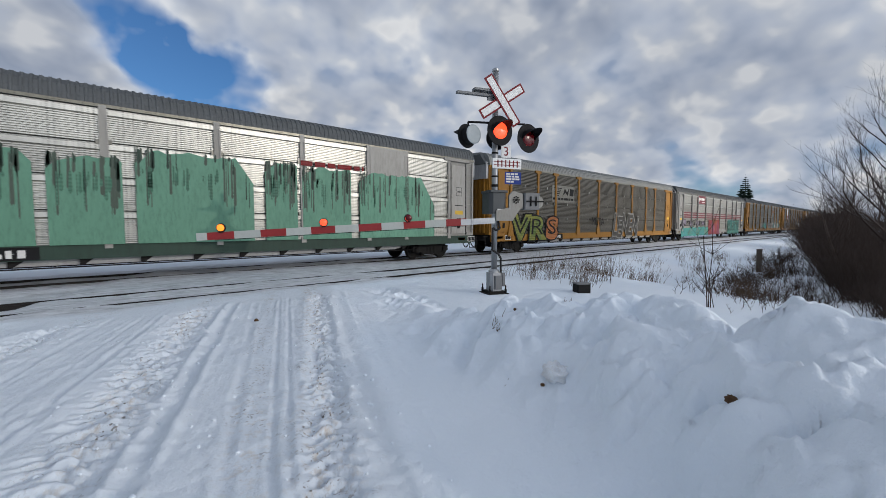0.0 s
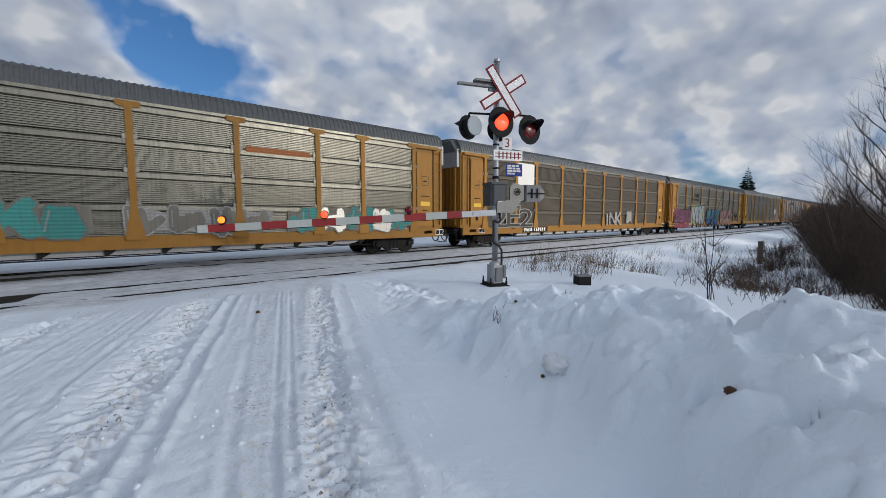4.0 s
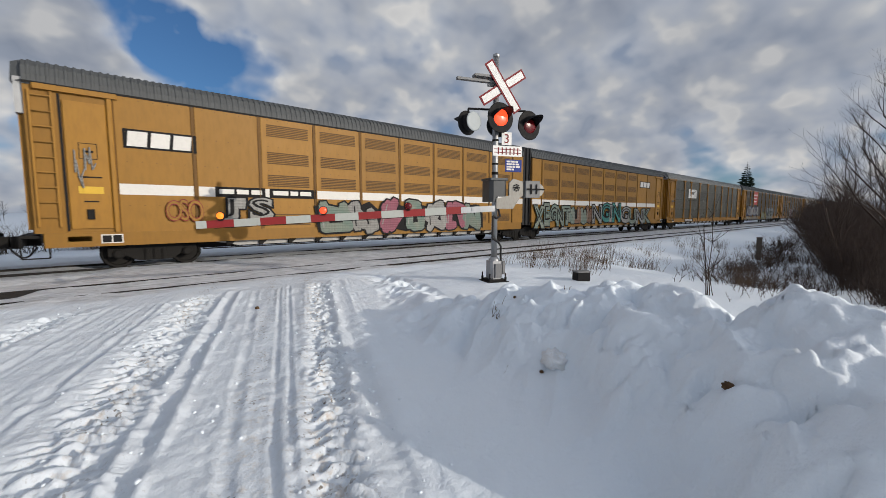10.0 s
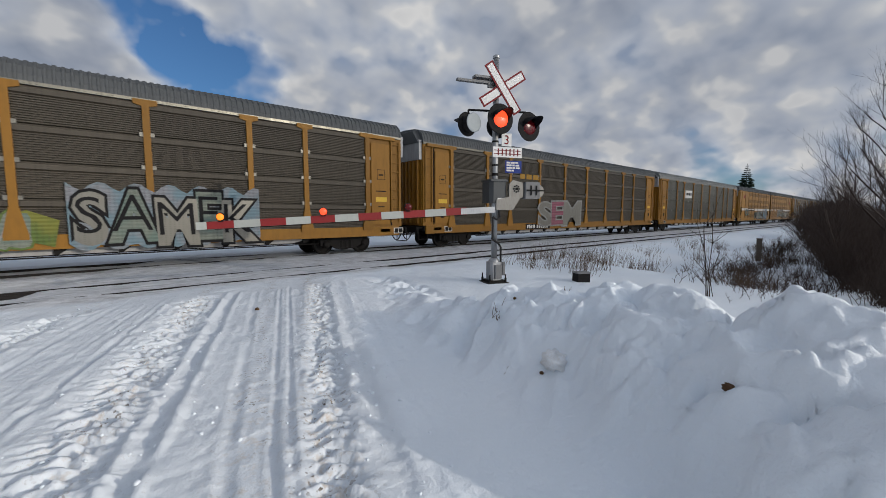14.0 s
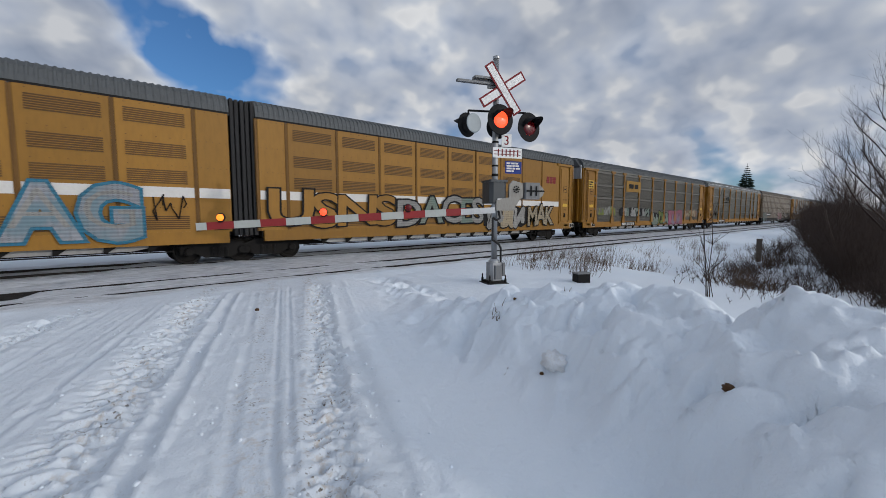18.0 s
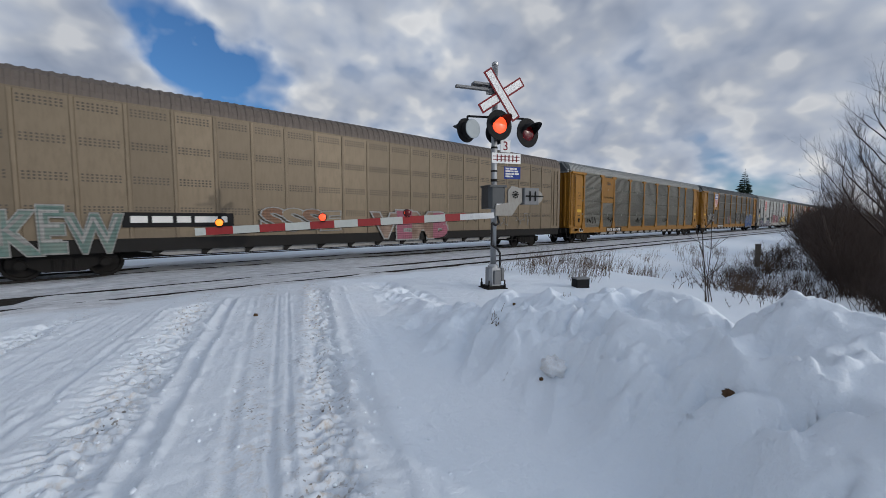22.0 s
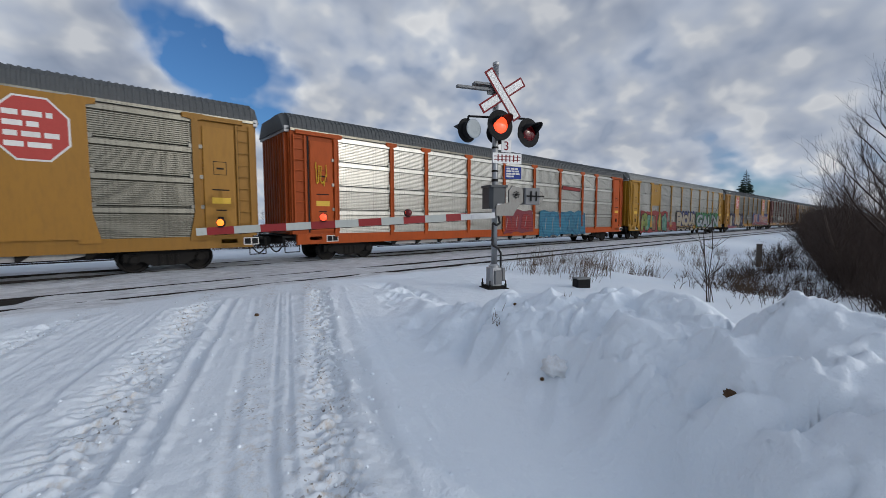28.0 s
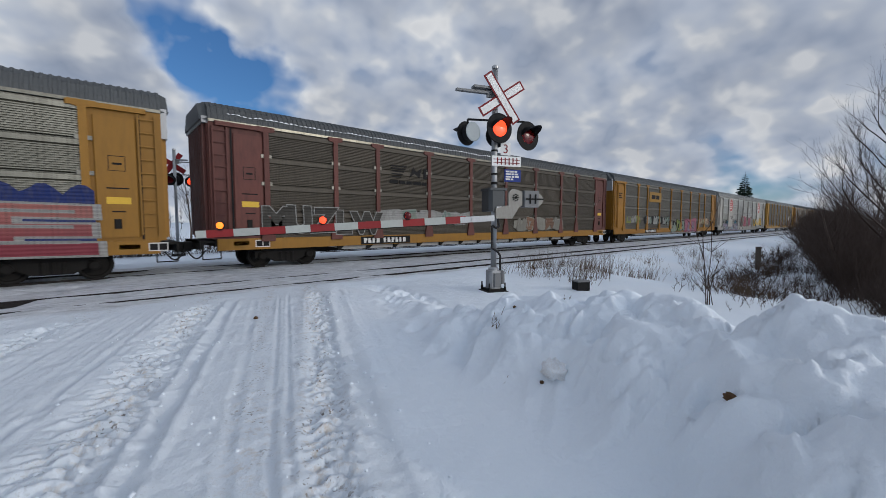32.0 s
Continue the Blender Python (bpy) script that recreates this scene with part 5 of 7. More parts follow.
    bars(p, "marking", e[2] + 1.25, e[3] - 0.45, 4.22, 4.36, 1, SIGN_WHITE, -0.05, (1,))
    part("swirl", Build().slab([(e[2] + 0.3 + 0.30 * math.cos(k) * (1 - 0.05 * k), 4.55 + 0.3 * math.sin(k)) for k in np.linspace(0.3, 5.6, 12)], -0.055, -0.05), SIGN_WHITE, p)
    graffiti(car, 21, 1.6, 9.0, 1.55, 2.25, (LILAC, GALV_MID), BLACK, 7)
    graffiti(car, 22, 1.6, 10.4, 0.55, 1.25, (TEAL, MINT), SKYBLUE, 6, TEAL)
    graffiti(car, 23, 10.6, 14.9, 0.6, 2.2, (SPRAY_RED, MAGENTA), MAROON, 4, SPRAY_RED)
    lettering(car, "SO", 12.2, 13.6, 1.9, 2.4, (SPRAY_ORANGE,), BLACK, seed=23)
    lettering(car, "MUERTE", 18.7, 24.2, 0.55, 2.15, (LEAF_TEAL, TEAL), BLACK, seed=24, cloud=TEAL, fat=0.07)
    train.append(car)
    # two plain yellow-framed cars
    car, L, e = rack_car(J[3], J[4], YELLOW, GALV, ROOF_GREY, YELLOW, Y + "bright galvanised sheets and small tags")
    sign(car, "emblem", rect(e[6] + 0.3, e[7] - 0.3, 3.95, 4.15), SPRAY_ORANGE, -0.05)
    graffiti(car, 31, 11.2, 14.0, 1.1, 2.2, (TEAL,), GALV_DARK, 3)
    graffiti(car, 33, 15.0, 19.0, 1.1, 2.1, (GALV_DARK,), SPRAY_WHITE, 4)
    graffiti(car, 34, 19.8, 25.4, 1.05, 2.2, (TEAL, GALV_NEW), GALV_DARK, 5)
    scribble(car, 32, 1.2, 1.8, 1.8, 3.0, BLACK)
    train.append(car)
    car, L, e = rack_car(J[4], J[5], YELLOW, GALV_BROWN, ROOF_GREY, YELLOW, Y + "sooty grey sheets with pale tags")
    p = sign(car, "sign_panel", rect(e[1] + 0.2, e[2] - 0.2, 2.9, 4.9), SIGN_WHITE, -0.05, "white panel with a faded red foot")
    sign(p, "marking", rect(e[1] + 0.35, e[2] - 0.35, 3.0, 3.6), MAROON, -0.056)
    lettering(car, "2E2", 2.4, 6.0, 1.1, 2.3, (SPRAY_DARK,), SPRAY_WHITE, seed=43, fat=0.0, rim=0.03)
    lettering(car, "INK", 15.6, 18.1, 1.05, 2.05, (SPRAY_WHITE,), None, seed=41, fat=0.02)
    graffiti(car, 42, 19.15, 20.0, 1.1, 2.3, (GALV_NEW, PINK), GALV_MID, 1)
    train.append(car)
    # bright horse-emblem car with magenta and blue letters
    car, L, e = rack_car(J[5], J[6], YELLOW, GALV, ROOF_GREY, YELLOW, Y + "bright sheets, black emblem, magenta and blue letters", plate=5.75)
    horse(car, e[2] - 0.45, e[3] - 0.75, 3.4, BLACK, None)
    lettering(car, "DENT", 1.2, 5.8, 1.15, 2.35, (PLUM,), BLACK, seed=51, cloud=PLUM, lean=0.15, fat=0.09)
    graffiti(car, 56, 1.6, 5.4, 0.62, 1.1, (MAGENTA, MAROON), MAROON, 3, MAROON)
    lettering(car, "VEK", 6.1, 10.3, 0.95, 2.85, (ICE,), BLACK, seed=52, cloud=SPRAY_LIME, fat=0.10)
    lettering(car, "SHMT", 11.4, 16.2, 0.72, 2.45, (OCEAN,), BLACK, seed=53, fat=0.10)
    lettering(car, "SONAR", 16.8, 22.0, 1.5, 2.5, (ROSE,), SPRAY_WHITE, seed=54, fat=0.05)
    lettering(car, "OSEO", 16.8, 22.0, 0.8, 1.45, (SPRAY_ORANGE,), SPRAY_WHITE, seed=57, fat=0.06)
    scribble(car, 55, 23.2, 24.8, 1.3, 2.2, BLACK)
    train.append(car)
    car, L, e = rack_car(J[6], J[7], BRIGHT_YELLOW, GALV_DARK, ROOF_LIGHT, BRIGHT_YELLOW, Y + "dull grey sheets and faded red letters", tiers=5, plate=0)
    graffiti(car, 61, 12.9, 15.0, 0.75, 2.05, (GALV_DARK, SPRAY_BROWN), MAROON, 3)
    graffiti(car, 63, 21.9, 24.9, 0.95, 2.4, (GALV_DARK,), PINK, 3)
    scribble(car, 62, 8.5, 9.8, 1.4, 1.9, SPRAY_WHITE)
    sign(car, "patch_sheet", rect(e[7] + 0.1, e[8] - 0.1, 2.1, 3.0), GALV_NEW, -0.058, "bright replacement strip")
    train.append(car)
    # shield and slogan
    car, L, e = rack_car(J[7], J[8], YELLOW, GALV_MID, ROOF_GREY, YELLOW, Y + "grey sheets, striped shield, slogan and large brown letters", plate=6.0)
    sign(car, "sign_panel", rect(e[1] + 0.12, e[2] - 0.05, 3.0, 4.95), BRIGHT_YELLOW, -0.05)
    shield(car, (e[1] + e[2]) / 2 + 0.1, 3.95, 0.72, 0.9)
    words(car, "BUILDING", 6.85, 4.15, 0.36, BLACK, -0.062, 1.95)
    words(car, "AMERICA", 9.1, 4.25, 0.36, BLACK, -0.062, 1.75)
    lettering(car, "TSB", 4.3, 7.8, 0.55, 2.3, (DUSTY,), BLACK, seed=71, fat=0.10, shine=None)
    lettering(car, "VSK", 7.75, 8.5, 0.95, 1.95, (SPRAY_WHITE,), BLACK, seed=73, fat=0.03)
    lettering(car, "ARTIK", 8.5, 14.2, 0.66, 2.3, (DUSTY,), BLACK, seed=72, fat=0.10, shine=None)
    lettering(car, "BOTS", 14.3, 19.2, 1.0, 2.6, (DUSTY,), BLACK, seed=74, fat=0.09, shine=None)
    train.append(car)
    # articulated pair
    car, L, w = max_car(J[8], J[9], True, "yellow car carrier unit with louvred vents, white band and pale letters")
    ttx(car, 2.05, 3.75, 3.65, BLACK, SIGN_WHITE)
    number_bar(car, 4.3, 5.9, 2.22, 2.56)
    number_bar(car, 6.05, 7.8, 2.22, 2.56)
    lettering(car, "J'S", 4.4, 6.1, 1.35, 2.2, (SPRAY_WHITE,), BLACK, seed=81)
    graffiti(car, 82, 7.9, 17.2, 0.8, 2.3, (SAGE, SPRAY_WHITE, PINK), BLACK, 7)
    scribble(car, 83, 0.9, 1.3, 2.3, 3.6, SPRAY_WHITE)
    lettering(car, "OSO", 2.9, 3.9, 1.4, 2.1, (TAN,), SPRAY_RED, seed=84, fat=0.0, rim=0.03)
    train.append(car)
    car, L, w = max_car(J[9], J[10], False, "yellow car carrier unit with mint letters and black bellows")
    ttx(car, 15.7, 17.7, 3.95, BLACK, SIGN_WHITE)
    lettering(car, "XEGNT", 0.2, 4.3, 0.78, 2.2, (SAGE,), BLACK, seed=91, cloud=None, fat=0.11)
    graffiti(car, 94, 4.2, 7.4, 0.9, 2.2, (SAGE, SPRAY_BROWN), BLACK, 4)
    lettering(car, "NGIN", 7.4, 11.9, 0.9, 2.3, (SPRAY_WHITE, TEAL), BLACK, seed=92, fat=0.06)
    lettering(car, "GUNK", 12.0, 17.9, 0.82, 2.2, (SPRAY_WHITE, SAGE), BLACK, seed=93, fat=0.07)
    train.append(car)
    # bright car with box emblem
    car, L, e = rack_car(J[10], J[11], YELLOW, GALV, ROOF_LIGHT, YELLOW, Y + "bright sheets and a boxcar-shaped emblem", plate=5.0, tiers=5)
    ex = e[2] - 0.75
    p = sign(car, "emblem", rect(ex, ex + 2.55, 3.3, 4.25), SIGN_WHITE, -0.068)
    bars(p, "marking", ex + 0.75, ex + 1.85, 3.62, 4.0, 1, BLACK, -0.068, (1,), 4)
    part("bracket_shape", Build().slab([(ex + 0.45, 3.5), (ex + 0.53, 3.5), (ex + 0.53, 4.1), (ex + 0.75, 4.1), (ex + 0.75, 4.16), (ex + 0.45, 4.16)], -0.072, -0.068)
         .slab([(ex + 2.02, 3.5), (ex + 2.10, 3.5), (ex + 2.10, 4.16), (ex + 1.8, 4.16), (ex + 1.8, 4.10), (ex + 2.02, 4.10)], -0.072, -0.068), BLACK, p)
    for k in (0.75, 1.75):
        part("bracket_shape", Build().lathe([(0.07, 0.0), (0.07, 0.004)], (ex + k, -0.068, 3.42), (0, -1, 0), 12), BLACK, p)
    scribble(car, 101, 0.9, 1.6, 2.7, 3.0, SPRAY_WHITE)
    train.append(car)
    # red square
    car, L, e = rack_car(J[11], J[12], YELLOW, GALV_BROWN, ROOF_GREY, YELLOW, Y + "sooty sheets, red square sign, white letters", plate=0)
    p = sign(car, "sign_panel", rect(6.55, 9.3, 3.0, 4.95), SIGN_RED, -0.05, "large red square with three pale lines")
    for i, ln in enumerate((0.95, 0.72, 0.75)):
        bars(p, "marking", 6.8, 6.8 + 2.3 * ln, 4.3 - i * 0.5, 4.6 - i * 0.5, 1, SIGN_WHITE, -0.05, (1,), 20 + i)
    lettering(car, "ATMOLUB", 2.4, 9.9, 1.35, 2.65, (SPRAY_WHITE,), DEEPBLUE, seed=111, fat=0.10, shine=None)
    graffiti(car, 113, 2.6, 9.8, 0.70, 1.25, (SPRAY_WHITE,), SPRAY_CREAM, 6)
    graffiti(car, 114, 12.5, 15.7, 0.7, 1.9, (SAGE, SPRAY_WHITE), LEAF, 3)
    lettering(car, "SAMEK", 16.2, 21.0, 0.75, 2.3, (GALV_MID, SAGE), BLACK, seed=112, cloud=ICE, fat=0.07)
    train.append(car)
    car, L, e = rack_car(J[12], J[13], YELLOW, GALV_BROWN, ROOF_GREY, YELLOW, Y + "brown-grey sheets and yellow marking bars", plate=8.0)
    bars(car, "marking", e[2] + 0.9, e[3] - 0.1, 3.7, 4.15, 1, BRIGHT_YELLOW, -0.05, (1,), 31)
    lettering(car, "SEM", 9.3, 14.1, 0.95, 2.5, (GALV_MID, PINK), SPRAY_WHITE, seed=121, fat=0.03)
    train.append(car)
    car, L, e = rack_car(J[13], J[14], YELLOW, GALV, ROOF_LIGHT, YELLOW, Y + "clean blue-grey galvanised sheets", tiers=5, plate=0)
    p = sign(car, "emblem", rect(e[2] + 0.4, e[3] - 0.4, 3.4, 4.2), SIGN_WHITE, -0.068)
    bars(p, "marking", e[2] + 0.7, e[3] - 0.6, 3.6, 4.0, 1, BLACK, -0.068, (1,), 32)
    train.append(car)
    car, L, w = max_car(J[14], J[15], True, "yellow car carrier unit with black marking panels, grey letters")
    ttx(car, 2.6, 3.6, 4.0, None, SPRAY_RED)
    number_bar(car, 5.65, 7.4, 2.22, 2.56)
    number_bar(car, 7.55, 9.5, 2.22, 2.56)
    lettering(car, "CO", 3.8, 6.2, 1.5, 2.45, (SAGE,), BLACK, seed=141, fat=0.05)
    scribble(car, 143, 0.9, 1.8, 1.6, 2.7, BLACK)
    graffiti(car, 144, 9.8, 15.2, 0.9, 2.2, (SAGE, GALV_MID), BLACK, 4)
    lettering(car, "AG", 15.4, 18.3, 0.92, 2.55, (ICE,), SKYBLUE, seed=142, fat=0.08)
    scribble(car, 145, 18.6, 19.5, 1.5, 2.4, BLACK)
    train.append(car)
    car, L, w = max_car(J[15], J[16], False, "yellow car carrier unit with long tangled black and white letters")
    ttx(car, 17.6, 18.7, 3.7, None, SPRAY_RED)
    lettering(car, "USNS", 0.3, 5.8, 1.2, 2.5, (TAN,), BLACK, seed=151, fat=0.03, rim=0.03)
    lettering(car, "DACES", 5.9, 11.6, 1.2, 2.5, (SPRAY_WHITE, SAGE), BLACK, seed=153, fat=0.03)
    graffiti(car, 154, 11.9, 15.4, 0.9, 2.3, (SPRAY_WHITE, SPRAY_CREAM), BLACK, 3)
    lettering(car, "MAK", 15.6, 18.3, 1.0, 2.3, (SPRAY_CREAM,), BLACK, seed=152, fat=0.04)
    train.append(car)
    car, L, e = rack_car(J[16], J[17], YELLOW, GALV_DARK, ROOF_GREY, YELLOW, Y + "grey sheets, yellow emblem, pink and green letters", plate=6.2)
    p = sign(car, "emblem", rect(e[2] + 0.3, e[3] + 0.2, 3.6, 4.5), BRIGHT_YELLOW, -0.098)
    bars(p, "marking", e[2] + 0.8, e[3] - 0.1, 3.75, 4.3, 1, BLACK, -0.098, (1,), 41)
    sign(car, "notice", rect(0.75, 1.45, 3.6, 4.2), NOTICE, -0.04, "yellow notice with lines of black text")
    bars(car, "text_line", 0.82, 1.4, 3.65, 4.15, 3, BLACK, -0.04, (1, 0.8, 1))
    graffiti(car, 161, 2.2, 5.0, 1.6, 2.4, (LEAF, SPRAY_WHITE), GALV_DARK, 3)
    graffiti(car, 162, 5.9, 11.6, 1.5, 2.4, (SPRAY_WHITE, SAGE), BLACK, 6)
    graffiti(car, 165, 12.4, 16.3, 0.8, 2.0, (SAGE, LEAF), BLACK, 3)
    graffiti(car, 163, 16.4, 20.0, 0.75, 1.95, (PINK, LILAC), MAGENTA, 5, PINK)
    graffiti(car, 164, 20.9, 24.4, 1.4, 2.25, (SPRAY_CREAM, SPRAY_LIME), SPRAY_BROWN, 3)
    train.append(car)
    car, L, e = rack_car(J[17], J[18], YELLOW, GALV, ROOF_LIGHT, YELLOW, Y + "silver sheets, black emblem, snow on the roof edge", plate=4.9)
    horse(car, e[2] - 0.3, e[3] - 0.5, 3.1, BLACK, None)
    part("snow_strip", snow_line(0.3, L - 0.3, 0.22, 171), SNOW_CAKE, car, "snow caught along the roof edge")
    scribble(car, 171, 22.0, 23.4, 1.4, 1.9, BLACK)
    scribble(car, 172, 2.6, 4.0, 1.4, 2.1, BLACK)
    train.append(car)
    car, L = flush_car(J[18], J[19], "beige car carrier of bolted flat sheets with teal and white letters")
    p = sign(car, "plate", rect(4.2, 7.2, 1.45, 1.9), BLACK, -0.06)
    bars(p, "marking", 4.4, 7.0, 1.52, 1.83, 1, SIGN_WHITE, -0.06, (1,), 51)
    lettering(car, "SKEW", 1.2, 4.2, 0.78, 2.05, (SAGE_TEAL,), SPRAY_WHITE, seed=181, fat=0.06, rim=0.025)
    lettering(car, "SSSE", 8.1, 11.1, 1.3, 2.1, (SPRAY_BROWN, BEIGE), SPRAY_WHITE, seed=182, fat=0.05, rim=0.04, shine=None)
    lettering(car, "VEMB", 12.7, 17.0, 0.85, 2.1, (DUSTY, PINK), SPRAY_WHITE, seed=183, fat=0.07, shine=None)
    for _s, _x in ((184, 18.5), (185, 20.5), (186, 22.6)):
        scribble(car, _s, _x, _x + 1.4, 1.3, 2.1, SPRAY_WHITE if _s != 184 else BLACK)
    train.append(car)
    car, L, e = rack_car(J[19], J[20], YELLOW, GALV_MID, ROOF_LIGHT, YELLOW, Y + "weathered silver sheets, yellow panel with striped shield", tiers=5, plate=5.4)
    sign(car, "sign_panel", rect(e[1] + 0.06, e[2] + 0.1, 3.0, 4.95), YELLOW, -0.07)
    shield(car, (e[1] + e[2]) / 2 + 0.05, 4.25, 0.42, 0.5)
    words(car, "BUILDING AMERICA", e[1] + 0.25, 3.35, 0.2, BLACK, -0.072, 1.65)
    for a in (2.3, 5.4, 10.6, 16.6):
        scribble(car, int(a), a, a + 1.3, 1.4, 1.9, BLACK)
    train.append(car)
    car, L, e = rack_car(J[20], J[21], YELLOW, GALV_DARK, ROOF_GREY, YELLOW, Y + "dull grey sheets, large striped shield, pale letters", plate=6.5)
    sign(car, "sign_panel", rect(e[1] + 0.06, e[2] + 0.1, 2.9, 4.95), YELLOW, -0.05)
    shield(car, (e[1] + e[2]) / 2, 4.1, 0.7, 0.85)
    lettering(car, "DIRZ", 2.2, 4.6, 1.5, 2.45, (SPRAY_WHITE,), BLACK, seed=201, fat=0.08, shine=None)
    graffiti(car, 202, 10.6, 12.2, 1.2, 2.3, (GALV_DARK, MAROON), GALV_MID, 3)
    scribble(car, 205, 13.0, 14.6, 1.4, 2.3, SPRAY_WHITE)
    lettering(car, "BE", 14.9, 16.6, 1.45, 2.6, (SPRAY_DARK,), SPRAY_WHITE, seed=203, fat=0.05, rim=0.035, shine=None)
    lettering(car, "AM", 17.4, 19.8, 1.45, 2.6, (SPRAY_DARK,), SPRAY_WHITE, seed=206, fat=0.05, rim=0.035, shine=None)
    lettering(car, "dogs", 20.2, 24.3, 0.72, 2.45, (COBALT,), SPRAY_WHITE, seed=204, fat=0.09, rim=0.05)
    scribble(car, 207, 24.5, 25.1, 1.5, 2.1, SPRAY_WHITE)
    train.append(car)
    car, L, e = rack_car(J[21], J[22], CAR_WHITE, GALV_NEW, ROOF_LIGHT, CAR_WHITE, "white car carrier with bright sheets, red octagon signs and black letters", tiers=4, plate=9.8)
    kcs_panels(car, e, L, CAR_WHITE)
    scribble(car, 214, 0.8, 1.5, 2.6, 3.6, BLACK)
    lettering(car, "OKEM", 5.4, 6.5, 2.2, 2.6, (BLACK,), None, seed=215, fat=0.0)
    graffiti(car, 211, 2.2, 8.6, 1.55, 2.1, (SPRAY_WHITE, SKYBLUE), BLACK, 6)
    graffiti(car, 216, 2.2, 9.4, 0.75, 1.3, (SPRAY_WHITE, ICE), BLACK, 6, LILAC)
    graffiti(car, 212, 11.4, 18.0, 1.2, 2.6, (GALV, PINK), SPRAY_RED, 5)
    lettering(car, "LA-JAE", 18.9, 24.2, 1.25, 2.3, (NOTICE,), BLACK, seed=213, fat=0.04, rim=0.06, shine=None)
    train.append(car)
    car, L, e = rack_car(J[22], J[23], TAN, GALV, ROOF_GREY, TAN, Y + "silver sheets, red octagon signs, blue letters", plate=0, end_of=TAN)
    kcs_panels(car, e, L, TAN)
    lettering(car, "SoThey", 6.8, 13.6, 0.72, 2.1, (ICE_BLUE,), BLACK, seed=221, fat=0.05, lean=0.12)
    lettering(car, "Know", 14.0, 20.5, 0.8, 2.15, (ICE_BLUE,), BLACK, seed=222, fat=0.05, lean=0.12)
    scribble(car, 223, 20.6, 21.6, 1.2, 2.1, BLACK)
    graffiti(car, 224, 2.4, 6.0, 0.8, 2.0, (SKYBLUE, ICE), DEEPBLUE, 3)
    train.append(car)
    # orange
    car, L, e = rack_car(J[23], J[24], ORANGE, GALV_NEW, ROOF_GREY, ORANGE, "orange-framed car carrier with bright sheets and blue and red letters", plate=0)
    p = sign(car, "emblem", [(e[6] + 0.1, 3.72), (e[6] + 0.3, 4.0), (e[7] - 0.2, 3.92), (e[7] - 0.3, 3.66)], BLACK, -0.05)
    sign(p, "marking", [(e[6] + 0.25, 3.74), (e[6] + 0.4, 3.96), (e[7] - 0.25, 3.89), (e[7] - 0.35, 3.70)], SPRAY_RED, -0.056)
    graffiti(car, 231, 12.4, 15.0, 1.0, 2.1, (SPRAY_RED,), MAROON, 3, MAROON)
    graffiti(car, 232, 15.9, 21.2, 0.72, 2.1, (SKYBLUE,), BLUE_SPRAY, 5, SKYBLUE)
    scribble(car, 233, 0.9, 1.4, 2.8, 4.2, NOTICE)
    train.append(car)
    # bright car all over letters
    car, L, e = rack_car(J[24], J[25], BRIGHT_YELLOW, GALV_NEW, ROOF_LIGHT, BRIGHT_YELLOW, Y + "bright sheets, small shield and overlapping colourful letters", tiers=5, plate=0)
    sign(car, "sign_panel", rect(e[1] + 0.06, e[2] + 0.1, 3.0, 4.95), BRIGHT_YELLOW, -0.07)
    shield(car, (e[1] + e[2]) / 2, 4.15, 0.45, 0.5)
    graffiti(car, 241, 2.4, 8.3, 0.62, 2.3, (LEAF, LEAF_TEAL, SPRAY_BROWN), BLACK, 5, SPRAY_RED)
    graffiti(car, 244, 8.5, 10.9, 0.7, 1.3, (SPRAY_RED,), MAROON, 2, SPRAY_RED)
    lettering(car, "CALIFORNIA", 8.8, 9.9, 1.48, 1.72, (SPRAY_WHITE,), None, seed=245, fat=0.0)
    lettering(car, "GEE'S", 8.9, 9.8, 1.18, 1.42, (SPRAY_WHITE,), None, seed=246, fat=0.0)
    lettering(car, "SUSIE", 8.1, 8.8, 0.62, 0.85, (SPRAY_WHITE,), None, seed=247, fat=0.0)
    lettering(car, "ENOUS", 10.9, 16.3, 1.05, 2.4, (SPRAY_CREAM,), BLACK, seed=242, cloud=DEEPBLUE, fat=0.10)
    graffiti(car, 248, 10.9, 16.0, 0.68, 1.0, (SPRAY_CREAM,), BLACK, 5)
    lettering(car, "GALIN", 17.0, 25.2, 0.85, 2.3, (ICE,), BLACK, seed=243, cloud=LEAF_GREEN, fat=0.06)
    number_plate(car, 7.0, 1.3)
    train.append(car)
    car, L, e = rack_car(J[25], J[26], TAN, GALV, ROOF_GREY, TAN, Y + "silver sheets, red octagon signs, gold letters", plate=7.2)
    kcs_panels(car, e, L, TAN)
    lettering(car, "SVASK", 2.2, 8.8, 0.85, 2.35, (SPRAY_CREAM, NIGHT, SPRAY_CREAM), BLACK, seed=251, cloud=NIGHT, fat=0.11)
    graffiti(car, 252, 1.6, 5.2, 0.62, 1.15, (PINK,), MAGENTA, 3, PINK)
    part("snow_strip", snow_line(0.4, 2.6, 0.16, 251), SNOW_CAKE, car, "snow caught along the roof edge")
    lettering(car, "MEK", 11.2, 12.9, 1.65, 2.35, (SPRAY_WHITE,), BLACK, seed=253, fat=0.04)
    lettering(car, "JUSE", 15.0, 25.6, 0.9, 2.45, (ROSE_RED,), SPRAY_WHITE, seed=254, cloud=DEEPBLUE, fat=0.07, rim=0.035)
    train.append(car)
    car, L, e = rack_car(J[26], J[27], BROWN, GALV_BROWN, ROOF_GREY, TAN, "brown car carrier with sooty sheets and white letters", plate=5.6)
    horse(car, e[2] + 0.5, e[3] + 0.2, 3.35, BLACK, None)
